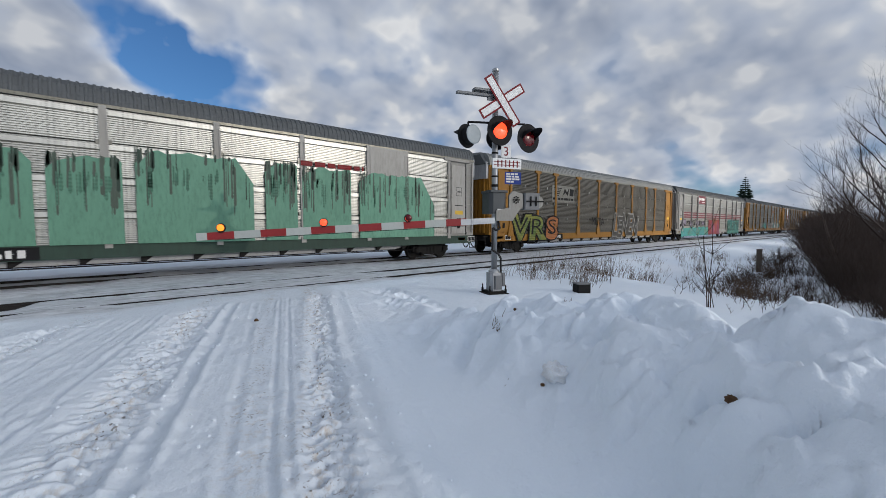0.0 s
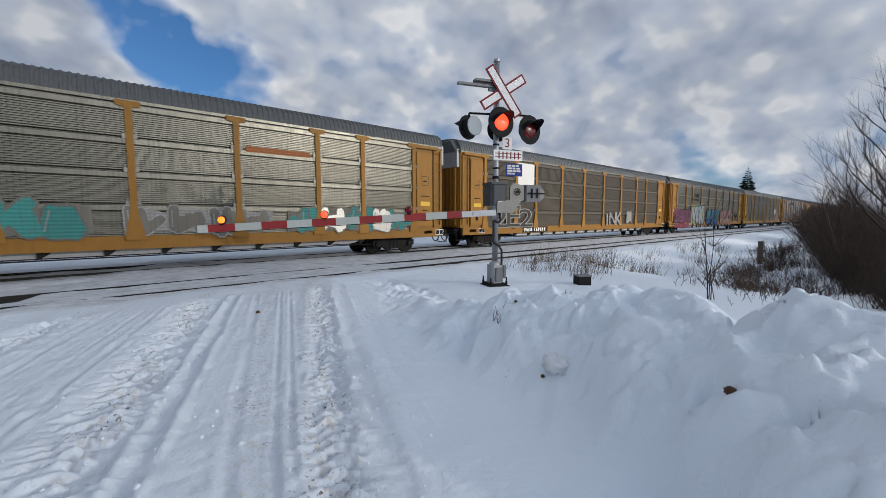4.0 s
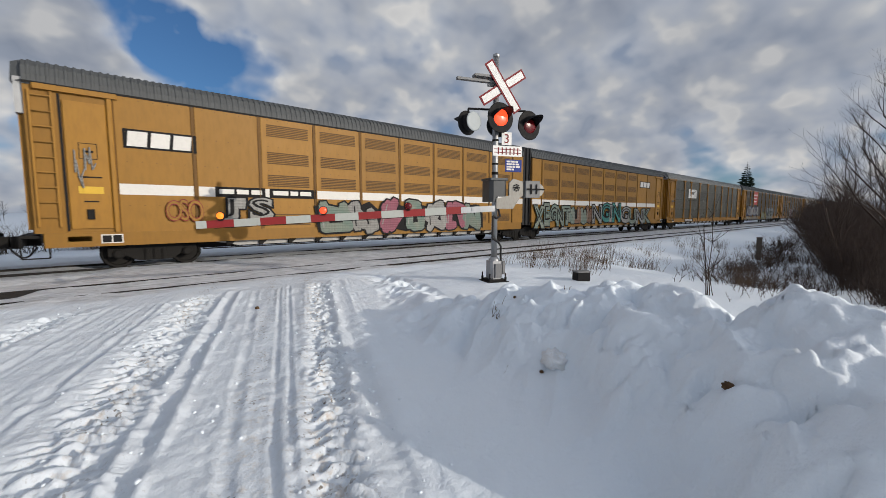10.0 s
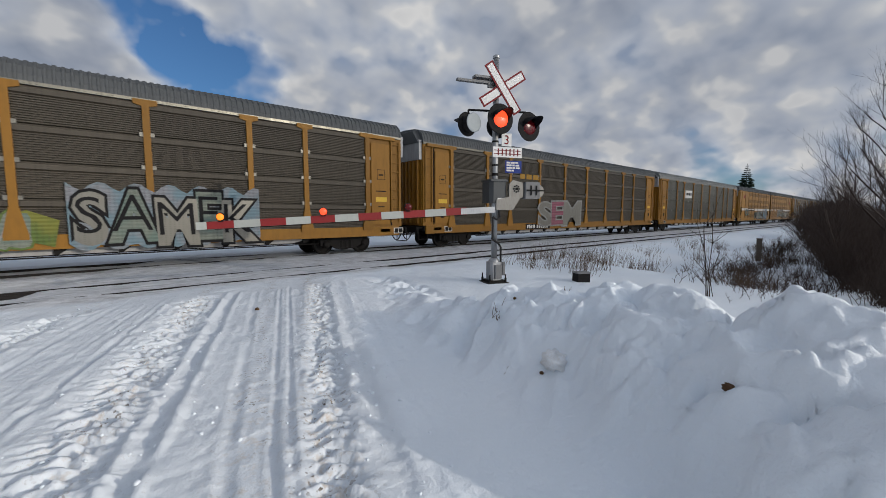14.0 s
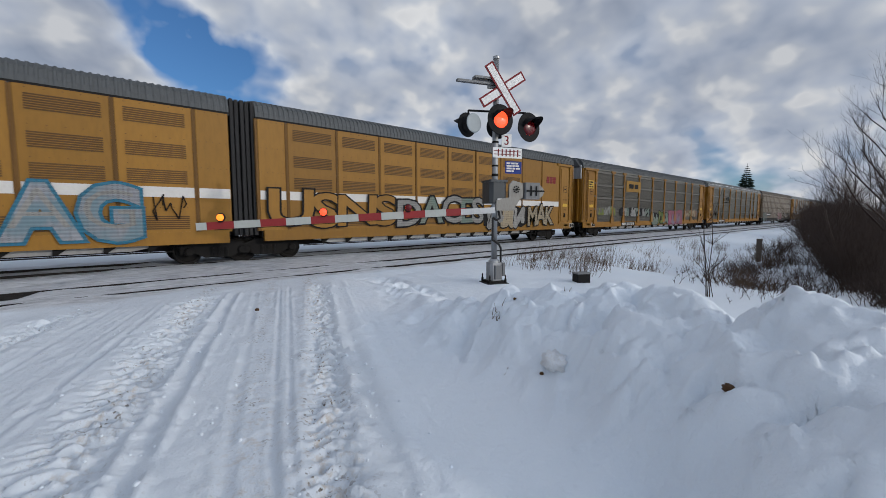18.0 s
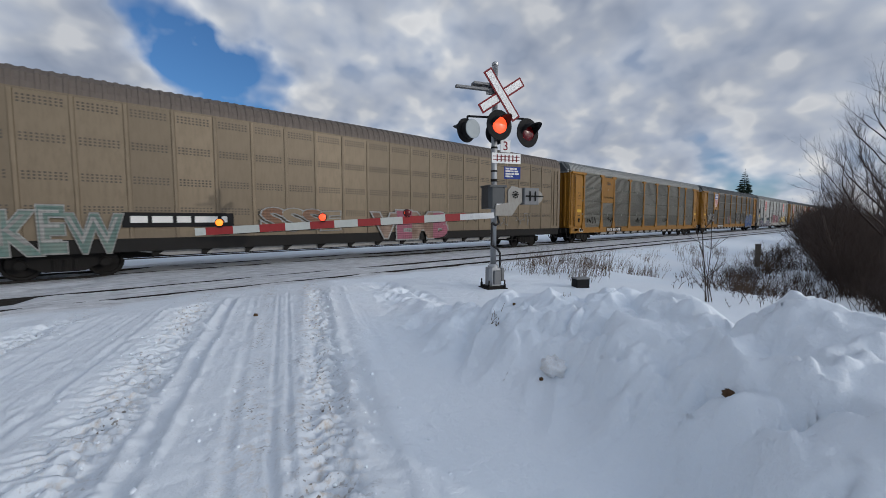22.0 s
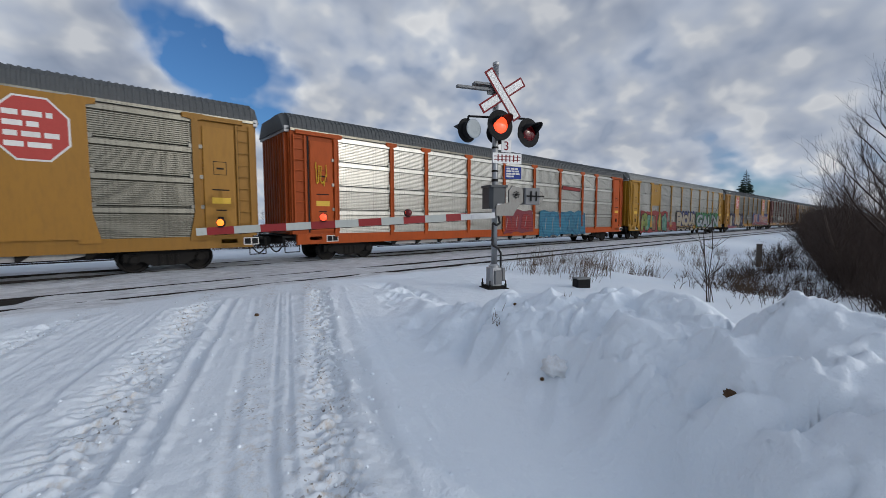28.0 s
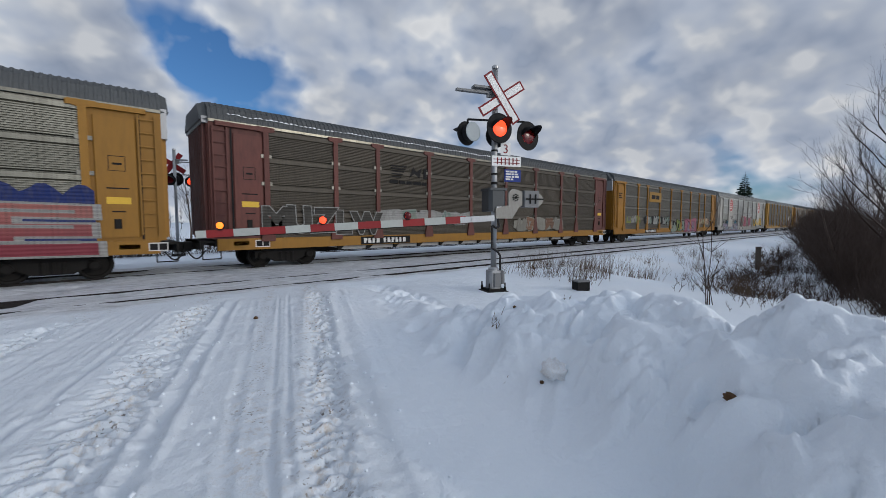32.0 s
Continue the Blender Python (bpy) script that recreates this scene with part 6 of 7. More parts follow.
    lettering(car, "MUZLW", 1.6, 6.6, 1.25, 2.3, (SPRAY_DARK,), SPRAY_WHITE, seed=261, fat=0.09, rim=0.03, shine=None)
    graffiti(car, 262, 6.7, 11.9, 1.6, 2.4, (SPRAY_WHITE, SAGE), SPRAY_WHITE, 5)
    graffiti(car, 263, 16.0, 21.0, 1.2, 2.1, (GALV_MID, SPRAY_BROWN), GALV_MID, 5)
    part("snow_strip", snow_line(0.6, 14.0, 0.14, 261), SNOW_CAKE, car, "snow caught along the roof edge")
    train.append(car)
    # the tail of the train repeats the kinds seen so far
    c = J[-1]
    for k in (16, 21, 6, 3, 12, 7, 10, 11, 19, 4, 13, 20, 1):
        src = train[k]
        far = copy_thing(src, pose(src.matrix_basis.translation.x - J[k] + c, SIDE, 0))
        for o in list(far.children_recursive):
            if o.name.split(".")[0] in ("rung", "pleat", "axle", "brake_hose", "bracket", "bolster", "notice", "notice_line", "notice_edge", "door_gap", "lock_box", "stencil_plate", "stencil_mark", "sheet_clip", "joint_clip", "placard", "grab_iron", "tag"):
                bpy.data.objects.remove(o)
        train.append(far)
        c += RACK


def horse(car, x0, x1, z, ink=None, back=SIGN_WHITE):
    """Emblem panel: a striped block beside a dark wedge over a line of small bars."""
    ink = ink or BLACK
    p = sign(car, "emblem", rect(x0, x1, z - 0.05, z + 1.05), back, -0.05, "pale panel with a black emblem") if back else car
    w = x1 - x0
    for i in range(5):
        zz = z + 0.92 - i * 0.12
        part("emblem_stripe", Build().slab([(x0 + 0.06 * w + 0.02 * i, zz), (x0 + (0.42 - 0.03 * i) * w, zz), (x0 + (0.40 - 0.03 * i) * w, zz - 0.06), (x0 + 0.06 * w + 0.02 * i, zz - 0.05)], -0.056, -0.05), ink, p)
    part("emblem_wedge", Build().slab([(x0 + 0.46 * w, z + 0.40), (x0 + 0.56 * w, z + 0.92), (x0 + 0.63 * w, z + 0.70), (x0 + 0.75 * w, z + 0.92), (x0 + 0.70 * w, z + 0.42), (x0 + 0.58 * w, z + 0.62)], -0.056, -0.05), ink, p)
    part("emblem_block", Build().slab([(x0 + 0.78 * w, z + 0.42), (x0 + 0.96 * w, z + 0.42), (x0 + 0.98 * w, z + 0.9), (x0 + 0.80 * w, z + 0.9)], -0.056, -0.05), ink, p)
    bars(p, "marking", x0 + 0.04 * w, x0 + 0.96 * w, z + 0.06, z + 0.28, 1, ink, -0.05, (1,), 77)


def shield(car, cx, cz, w, h):
    s = sign(car, "shield", [(cx - w, cz + h * 0.75), (cx - w * 0.8, cz + h), (cx, cz + h * 0.9), (cx + w * 0.8, cz + h), (cx + w, cz + h * 0.75), (cx + w * 0.85, cz - h * 0.5), (cx + w * 0.5, cz - h * 0.88), (cx, cz - h),
                             (cx - w * 0.5, cz - h * 0.88), (cx - w * 0.85, cz - h * 0.5)], SIGN_WHITE, -0.06, "shield striped red and white under a blue band")
    part("shield_band", Build().slab([(cx - w * 0.93, cz + h * 0.22), (cx + w * 0.93, cz + h * 0.22), (cx + w * 0.95, cz + h * 0.72), (cx + w * 0.75, cz + h * 0.93), (cx, cz + h * 0.84), (cx - w * 0.75, cz + h * 0.93), (cx - w * 0.95, cz + h * 0.72)], -0.066, -0.06), SIGN_BLUE, s)
    b = Build()
    for i in range(5):
        x = cx + w * (-0.72 + i * 0.36)
        b.box(x - w * 0.09, x + w * 0.09, -0.066, -0.06, cz - h * (0.62 if i in (0, 4) else 0.86), cz + h * 0.14)
    part("shield_stripes", b, SIGN_RED, s)
    bars(s, "marking", cx - w * 0.7, cx + w * 0.7, cz + h * 0.28, cz + h * 0.76, 2, SIGN_WHITE, -0.066, (1, 1), 5)


def octo(car, x, z, k=1.0):
    o = sign(car, "octagon_sign", octagon(x, z, 0.78 * k, 0.88 * k), SIGN_WHITE, -0.118)
    i = part("octagon_face", Build().slab(octagon(x, z, 0.73 * k, 0.83 * k), -0.123, -0.118), SIGN_RED, o)
    for r, ln in enumerate((0.85, 0.6, 0.95, 0.8)):
        bars(i, "marking", x - 0.55 * k, x - 0.55 * k + 1.15 * k * ln, z + (0.28 - 0.28 * r) * k, z + (0.50 - 0.28 * r) * k, 1, SIGN_WHITE, -0.123, (1,), 80 + r)


def kcs_panels(car, e, L, colour):
    """Plain sheets under the octagon signs near both ends."""
    for i in (1, 7):
        sign(car, "sign_panel", rect(e[i] - 0.02, e[i + 1] + 0.02, SILL1, EAVE - 0.03), colour, -0.105)
        octo(car, (e[i] + e[i + 1]) / 2, 4.05, 0.95)


def ttx(car, x0, x1, z, back, ink):
    """Three slanted block shapes."""
    p = sign(car, "emblem", rect(x0 - 0.08, x1 + 0.08, z - 0.06, z + 0.50), back, -0.03) if back else car
    w = (x1 - x0) / 3
    for i in range(3):
        x = x0 + i * w
        part("emblem_block", Build().slab([(x, z), (x + w * 0.08, z + 0.44), (x + w * 0.92, z + 0.44), (x + w * 0.84, z)], -0.036, -0.03), ink, p)


def number_bar(car, x0, x1, z0, z1):
    p = part("plate", Build().box(x0, x1, -0.034, -0.02, z0, z1), BLACK, car)
    bars(p, "marking", x0 + 0.12, x1 - 0.12, z0 + 0.05, z1 - 0.05, 1, SIGN_WHITE, -0.034, (1,), int(x0 * 9))


def words(parent, text, x, z, size, material, y, fit=0.0, label=""):
    """Lettering in relief, facing -y, turned into a mesh."""
    cu = bpy.data.curves.new("lettering", "FONT")
    cu.body, cu.size, cu.extrude = text, size, 0.003
    tmp = bpy.data.objects.new("lettering", cu)
    scene.collection.objects.link(tmp)
    dg = bpy.context.evaluated_depsgraph_get()
    me = bpy.data.meshes.new_from_object(tmp.evaluated_get(dg))
    bpy.data.objects.remove(tmp)
    me.materials.clear()
    me.materials.append(material)
    xs = [v.co.x for v in me.vertices]
    k = fit / (max(xs) - min(xs)) if fit else 1.0
    for v in me.vertices:
        v.co = (x + v.co.x * k, y - v.co.z - 0.003, z + v.co.y)
    ob = new("lettering", me)
    ob.parent = parent
    return tagged(ob, label)


build_train()

# ---------------------------------------------------------------- crossing signal
MAST = (6.95, 6.15)
FACE = math.degrees(math.atan2(-RD[1], -RD[0])) + 90          # turns a thing whose front is -y to face back along the road


def lamp_unit(parent, x, z, y, turn, size=1.0):
    """Round black target plate with hood; its lens disc is lit on one face and dark on the other."""
    u = part("lamp", Build().lathe([(r * size, h) for r, h in ((0.20, 0.0), (0.325, 0.02), (0.335, 0.035), (0.325, 0.045), (0.21, 0.05))], (0, 0.02, 0), (0, -1, 0), 28), BLACK, parent, "black round target plate with hood")
    u.matrix_basis = pose(x, y, z, 0, 0, turn)
    part("lamp_housing", Build().lathe([(0.12, -0.20), (0.17, -0.16), (0.19, -0.02)], (0, 0.02, 0), (0, -1, 0), 20), BLACK, u)
    b = Build()
    n, r = 16, 0.205
    vs, fs = [], []
    for i in range(n + 1):
        a = math.pi * (-0.04 + 1.08 * i / n)
        for rr, y0, y1 in ((r, -0.03, -0.42), (r - 0.012, -0.03, -0.42)):
            ln = 0.38 * (0.05 + 0.95 * max(0, math.sin(a)))
            vs += [(rr * math.cos(a), -0.03, rr * math.sin(a)), (rr * math.cos(a), -0.03 - ln, rr * math.sin(a) - 0.10 * ln)]
    for i in range(n):
        o = i * 4
        fs += [(o, o + 1, o + 5, o + 4), (o + 2, o + 6, o + 7, o + 3), (o + 1, o + 3, o + 7, o + 5)]
    b.add(vs, fs)
    part("hood", b, BLACK, u)
    return u


def lens_disc(parent, r, at, lit):
    """Lens disc, bright on the front half, dark on the rear half; turning it stands in for flashing."""
    b = Build().lathe([(r * 0.05, -0.034), (r * 0.7, -0.026), (r, -0.006), (r, 0.0)], (0, 0, 0), (0, 1, 0), 24)
    me = b.mesh("lens")
    k = len(me.polygons)
    b2 = Build().lathe([(r * 0.05, 0.034), (r * 0.7, 0.026), (r, 0.006), (r, 0.001)], (0, 0, 0), (0, 1, 0), 24)
    b.add(b2.v, b2.f)
    me = b.mesh("lens", True)
    me.materials.append(lit)
    me.materials.append(RED_LENS_OFF)
    for p in me.polygons:
        p.material_index = 0 if p.index < k else 1
    ob = new("lens", me)
    ob.parent = parent
    ob.matrix_basis = pose(*at)
    return ob


flashers = []


def crossing_signal(x, y, face, label, lights=True, gate=True):
    th = thing("crossing_signal", (x, y, 0.05), label, "railway signal", "crossing signals", face)
    part("base_plate", Build().box(-0.26, 0.26, -0.26, 0.26, 0.0, 0.05).box(-0.20, 0.20, -0.20, 0.20, 0.05, 0.10), STEEL, th)
    for sx in (-0.20, 0.20):
        for sy in (-0.20, 0.20):
            part("bolt", Build().lathe([(0.03, 0.05), (0.03, 0.14), (0.018, 0.15), (0.018, 0.24)], (sx, sy, 0), (0, 0, 1), 6), STEEL, th)
    jb = part("junction_base", Build().prism([(-0.15, -0.10), (-0.10, -0.15), (0.10, -0.15), (0.15, -0.10), (0.15, 0.10), (0.10, 0.15), (-0.10, 0.15), (-0.15, 0.10)], 0.10, 0.52), ALU, th, "cast aluminium junction base")
    part("junction_cover", Build().box(-0.07, 0.12, -0.19, -0.15, 0.14, 0.46, 0.02), CASE_GREY, jb)
    part("side_box", Build().box(0.15, 0.24, -0.12, 0.06, 0.20, 0.50, 0.02), CASE_GREY, jb)
    part("collar", Build().lathe([(0.12, 0.52), (0.12, 0.56), (0.085, 0.60)], (0, 0, 0), (0, 0, 1), 16), ALU, th)
    part("mast", Build().tube((0, 0, 0.55), (0, 0, 5.12), 0.068, n=20), ALU, th, "round aluminium mast", True)
    part("mast_cap", Build().lathe([(0.075, 5.10), (0.075, 5.15), (0.03, 5.18)], (0, 0, 0), (0, 0, 1), 16), ALU, th)
    # crossbuck: two white boards with red borders
    for k, s in enumerate((-1, 1)):
        a = 54 if s > 0 else -34
        bd = part("crossbuck_board", Build().box(-0.63, 0.63, -0.008, 0.008, -0.115, 0.115), RED, th, "red-bordered white crossbuck board")
        bd.matrix_basis = pose(0.12, -0.10 - 0.02 * k, 4.43, 0, a, 0)
        part("board_face", Build().box(-0.59, 0.59, -0.012, -0.008, -0.076, 0.076), WHITE, bd)
    part("crossbuck_bracket", Build().box(-0.05, 0.05, -0.10, -0.06, 4.42, 4.68), ALU, th)
    # cross-arm with lamps
    part("cross_arm", Build().tube((-0.66, 0.02, 3.93), (0.74, -0.05, 3.97), 0.024, n=10).tube((-0.66, 0.02, 3.93), (-0.66, 0.02, 3.82), 0.024, n=8).tube((0.74, -0.05, 3.97), (0.74, -0.05, 3.86), 0.024, n=8), BLACK, th)
    lu = lamp_unit(th, 0.02, 3.74, -0.18, 6)
    ru = lamp_unit(th, 0.80, 3.64, -0.10, 12)
    la = lens_disc(lu, 0.185, (0, -0.03, 0), RED_ON)
    ra = lens_disc(ru, 0.185, (0, -0.03, 0), RED_ON)
    flashers.extend(((la, 0), (ra, 1)))
    # lamps that face the other way, seen from behind
    for xx, yy, tt in ((-0.68, 0.02, 198), (0.16, 0.22, 176)):
        u = lamp_unit(th, xx, 3.62 if xx < 0 else 3.66, yy, tt, 0.80)
        flashers.append((lens_disc(u, 0.17, (0, -0.03, 0), RED_ON), 0 if xx < 0 else 1))
        part("back_plate", Build().lathe([(0.19, 0.21), (0.21, 0.215), (0.19, 0.225)], (0, 0.0, 0), (0, 1, 0), 24), GREY_LENS, u, "grey rear cover of a lamp")
    # bell bracket at the top
    part("bell_arm", Build().box(-0.95, -0.05, -0.06, 0.04, 4.52, 4.57).box(-0.55, -0.05, -0.10, 0.08, 4.62, 4.67).box(-0.2, -0.05, -0.03, 0.03, 4.45, 4.62), CASE_GREY, th, "flat grey bell bracket")
    return th


signal = crossing_signal(MAST[0], MAST[1], FACE, "aluminium crossing signal mast with red flashers, crossbuck and gate mechanism")
part("number_sign", Build().box(0.12, 0.37, -0.085, -0.073, 3.17, 3.46), WHITE, signal, "white plate with a dark red 3")
words(signal, "3", 0.17, 3.215, 0.29, RED, -0.086)
tp = part("track_sign", Build().box(-0.10, 0.64, -0.085, -0.073, 2.92, 3.15), WHITE, signal, "white plate with a red track symbol")
_b = Build()
for i in range(6):
    _b.box(0.02 + i * 0.10, 0.048 + i * 0.10, -0.089, -0.085, 2.955, 3.115)
_b.box(-0.07, 0.61, -0.089, -0.085, 2.99, 3.005).box(-0.07, 0.61, -0.089, -0.085, 3.065, 3.08)
part("track_symbol", _b, RED, tp)
bp = part("notice_sign", Build().box(0.22, 0.64, -0.085, -0.073, 2.57, 2.85), BLUE, signal, "blue notice with lines of white text")
bars(bp, "text_line", 0.25, 0.61, 2.595, 2.83, 4, SIGN_WHITE, -0.085, (0.95, 0.9, 1.0, 0.6), 9)
part("strap", Build().lathe([(0.078, 2.50), (0.078, 2.56)], (0, 0, 0), (0, 0, 1), 16).lathe([(0.078, 2.72), (0.078, 2.76)], (0, 0, 0), (0, 0, 1), 16).lathe([(0.078, 3.25), (0.078, 3.29)], (0, 0, 0), (0, 0, 1), 16), STEEL, signal)
# gate mechanism
gm = part("gate_mechanism", Build().prism([(-0.22, -0.16), (-0.14, -0.22), (0.14, -0.22), (0.20, -0.16), (0.20, 0.20), (-0.22, 0.20)], 1.88, 2.36), CASE_DARK, signal, "grey cast gate mechanism housing")
part("mechanism_lid", Build().box(-0.24, 0.22, -0.25, 0.22, 2.36, 2.41, 0.03), CASE_DARK, gm)
part("latch", Build().box(-0.05, 0.17, -0.245, -0.22, 1.93, 1.99), ALU, gm)
part("support_bracket", Build().slab([(-0.08, 1.72), (0.34, 1.72), (0.52, 1.98), (0.60, 2.02), (0.60, 2.34), (0.34, 2.40), (0.24, 2.30), (0.24, 2.02), (-0.08, 1.95)], -0.25, -0.20), PLATE_GREY, signal, "stained grey arm support plate")
_b = Build()
for i in range(8):
    _b.lathe([(0.018, 0.0), (0.018, 0.02)], (0.42 + 0.07 * math.cos(i * math.pi / 4), -0.25, 2.20 + 0.07 * math.sin(i * math.pi / 4)), (0, -1, 0), 6)
_b.lathe([(0.03, 0.0), (0.03, 0.04)], (0.42, -0.25, 2.20), (0, -1, 0), 8)
part("pivot_bolts", _b, STEEL, signal)
cw = part("counterweight", Build().box(0.62, 1.02, -0.30, -0.10, 1.98, 2.36, 0.02), CASE_GREY, signal, "grey counterweight plates")
part("counterweight_bar", Build().box(0.66, 1.12, -0.325, -0.30, 2.15, 2.185).box(0.76, 0.785, -0.325, -0.30, 2.06, 2.28).box(0.90, 0.925, -0.325, -0.30, 2.06, 2.28), BLACK, cw)
part("counterweight_disc", Build().lathe([(0.15, 0.0), (0.15, 0.05)], (1.02, -0.17, 2.16), (0, -1, 0), 20), PLATE_GREY, cw)
_pts = [(0.05, -0.09, 1.72), (0.09, -0.10, 1.55), (0.0, -0.11, 1.50), (-0.09, -0.09, 1.56), (-0.09, -0.09, 1.10), (-0.10, -0.09, 1.05), (0.05, -0.10, 0.96), (0.12, -0.10, 0.86), (0.12, -0.10, 0.52)]
part("cable", Build().path(_pts, 0.025, 8), RUBBER, signal, "black cable wound down the mast")

# ---------------------------------------------------------------- gate arm
ARM_FROM, ARM_TO = Vector((MAST[0] - 0.25, MAST[1] - 0.16, 1.78)), Vector((1.39, 8.62, 1.45))


def gate_arm():
    d = ARM_TO - ARM_FROM
    n = d.length
    th = thing("gate_arm", ARM_FROM, "lowered red and white striped gate arm with small lamps", "gate arm")
    th.matrix_basis = Matrix.Translation(ARM_FROM) @ d.to_track_quat("X", "Z").to_matrix().to_4x4()
    # local +x runs to the tip; +y is the side away from the road user after the turn
    part("arm_root", Build().box(-0.05, 0.75, -0.03, 0.03, -0.07, 0.06).box(0.0, 0.5, -0.05, 0.05, -0.03, 0.03), ALU, th, "bare aluminium arm root")
    x, k = 0.62, 0
    while x < n - 0.02:
        e = min(n, x + (n - 0.80) / 11)
        h = 0.078 - 0.008 * (x / n)
        part("arm_stripe", Build().box(x, e - 0.002, -0.022, 0.022, -h, h), ARM_RED if k % 2 == 0 and k < 11 else ARM_WHITE, th)
        x, k = e, k + 1
    part("arm_wire", Build().path([(0.6, 0.0, -0.09), (n * 0.5, 0.0, -0.085), (n - 0.3, 0, -0.08)], 0.006, 4), BLACK, th)
    for s, kind in ((n - 0.43, "tip"), (n - 2.30, "mid"), (n - 4.02, "in")):
        ho = part("arm_lamp", Build().box(s - 0.04, s + 0.04, -0.05, 0.05, 0.055, 0.09).lathe([(0.075, -0.04), (0.085, 0.0), (0.075, 0.04)], (s, 0, 0.15), (0, 1, 0), 16), BLACK, th)
        if kind == "tip":
            part("lamp_globe", Build().lathe([(0.02, -0.085), (0.06, -0.065), (0.075, 0.0), (0.06, 0.065), (0.02, 0.085)], (s, 0, 0.15), (0, 1, 0), 16), AMBER_ON, ho, "amber lamp globe, lit", True)
        else:
            le = lens_disc(ho, 0.070, (s, 0.06, 0.15), RED_ON)
            le.matrix_basis = pose(s, 0.095, 0.15, 0, 0, 180)
            flashers.append((le, 0 if kind == "mid" else 1))
    return th


gate_arm()

# signal beyond the railway, seen through the gaps between the cars
far_signal = crossing_signal(2.95, 23.0, FACE + 180, "crossing signal mast beyond the tracks")

# ---------------------------------------------------------------- plants and far things


def limb(b, rs, p, d, length, r, depth, n=5, bend=0.25, spread=0.6, up=0.12, twigs=2):
    """A crooked limb of short tubes that forks."""
    segs = 4 if depth > 1 else 3
    kids = []
    for i in range(segs):
        d = (d + Vector((rs.uniform(-1, 1), rs.uniform(-1, 1), rs.uniform(-0.6, 1))) * bend * 0.4 + Vector((0, 0, up * 0.3))).normalized()
        q = p + d * (length / segs)
        r2 = r * 0.86
        b.tube(p, q, r, r2, n, False)
        p, r = q, r2
        if depth > 0 and i > 0:
            kids.append((p.copy(), d.copy(), r))
    if depth > 0:
        for kp, kd, kr in kids:
            for _ in range(twigs if depth < 3 else 1):
                nd = (kd + Vector((rs.uniform(-1, 1), rs.uniform(-1, 1), rs.uniform(-0.3, 0.9))).normalized() * spread).normalized()
                limb(b, rs, kp, nd, length * rs.uniform(0.45, 0.72), kr * 0.62, depth - 1, max(3, n - 1), bend, spread, up, twigs)
    return p


def bare_tree(at, height, seed, lean=(0, 0), r=0.10, depth=4, label="bare deciduous tree in winter", spread=0.75, reach=1.0):
    rs = random.Random(seed)
    th = thing("bare_tree", at, label, "tree", "bare trees along the ditch")
    t = Build()
    p, d = Vector((0, 0, -0.3)), Vector((lean[0], lean[1], 1)).normalized()
    crown = Build()
    segs = 7
    for i in range(segs):
        d = (d + Vector((rs.uniform(-1, 1), rs.uniform(-1, 1), 0)) * 0.07).normalized()
        q = p + d * (height * 0.8 / segs)
        r2 = r * 0.85
        t.tube(p, q, r, r2, 8, False)
        p, r = q, r2
        if i > 0:
            for _ in range(2):
                a = rs.uniform(0, 2 * math.pi)
                nd = (d * 0.8 + Vector((math.cos(a), math.sin(a), 0.25)) * spread).normalized()
                limb(crown, rs, p, nd, height * reach * rs.uniform(0.22, 0.38) * (1.15 - i / segs * 0.6), r * 0.55, depth - 1, 4, 0.34, 0.62, 0.16, 2)
    part("trunk", t, BARK, th)
    part("crown", crown, TWIG, th, "leafless forking twigs")
    return th


def brush(at, sx, sy, h, count, seed, material, name="brush", label="dense leafless brush beside the ditch", lean=0.35, thick=0.009, kink=0.38):
    """A thicket of thin stems with side twigs."""
    rs = random.Random(seed)
    b = Build()
    spots = np.array([(rs.gauss(0, 0.42) * sx, rs.gauss(0, 0.42) * sy) for _ in range(count)])
    floor = ground_height(at[0] + spots[:, 0], at[1] + spots[:, 1]) - 0.03
    for (x, y), z in zip(spots.tolist(), floor.tolist()):
        p = Vector((x, y, z))
        hh = h * rs.uniform(0.45, 1.0) * max(0.35, 1 - 0.35 * (x / sx) ** 2)
        d = Vector((rs.uniform(-1, 1) * lean, rs.uniform(-1, 1) * lean, 1)).normalized()
        r = thick * rs.uniform(0.6, 1.3)
        for i in range(3):
            d = (d + Vector((rs.uniform(-1, 1), rs.uniform(-1, 1), rs.uniform(-0.2, 0.4))) * kink).normalized()
            q = p + d * hh / 3
            b.tube(p, q, r, r * 0.75, 3, False)
            for _k in range(3):
                e = (d * 0.7 + Vector((rs.uniform(-1, 1), rs.uniform(-1, 1), rs.uniform(-0.2, 0.8)))).normalized()
                b.tube(q, q + e * hh * rs.uniform(0.15, 0.35), r * 0.6, r * 0.3, 3, False)
            p, r = q, r * 0.75
    return solo(name, b, material, label, "shrub", kind="stuff", at=(at[0], at[1], 0))


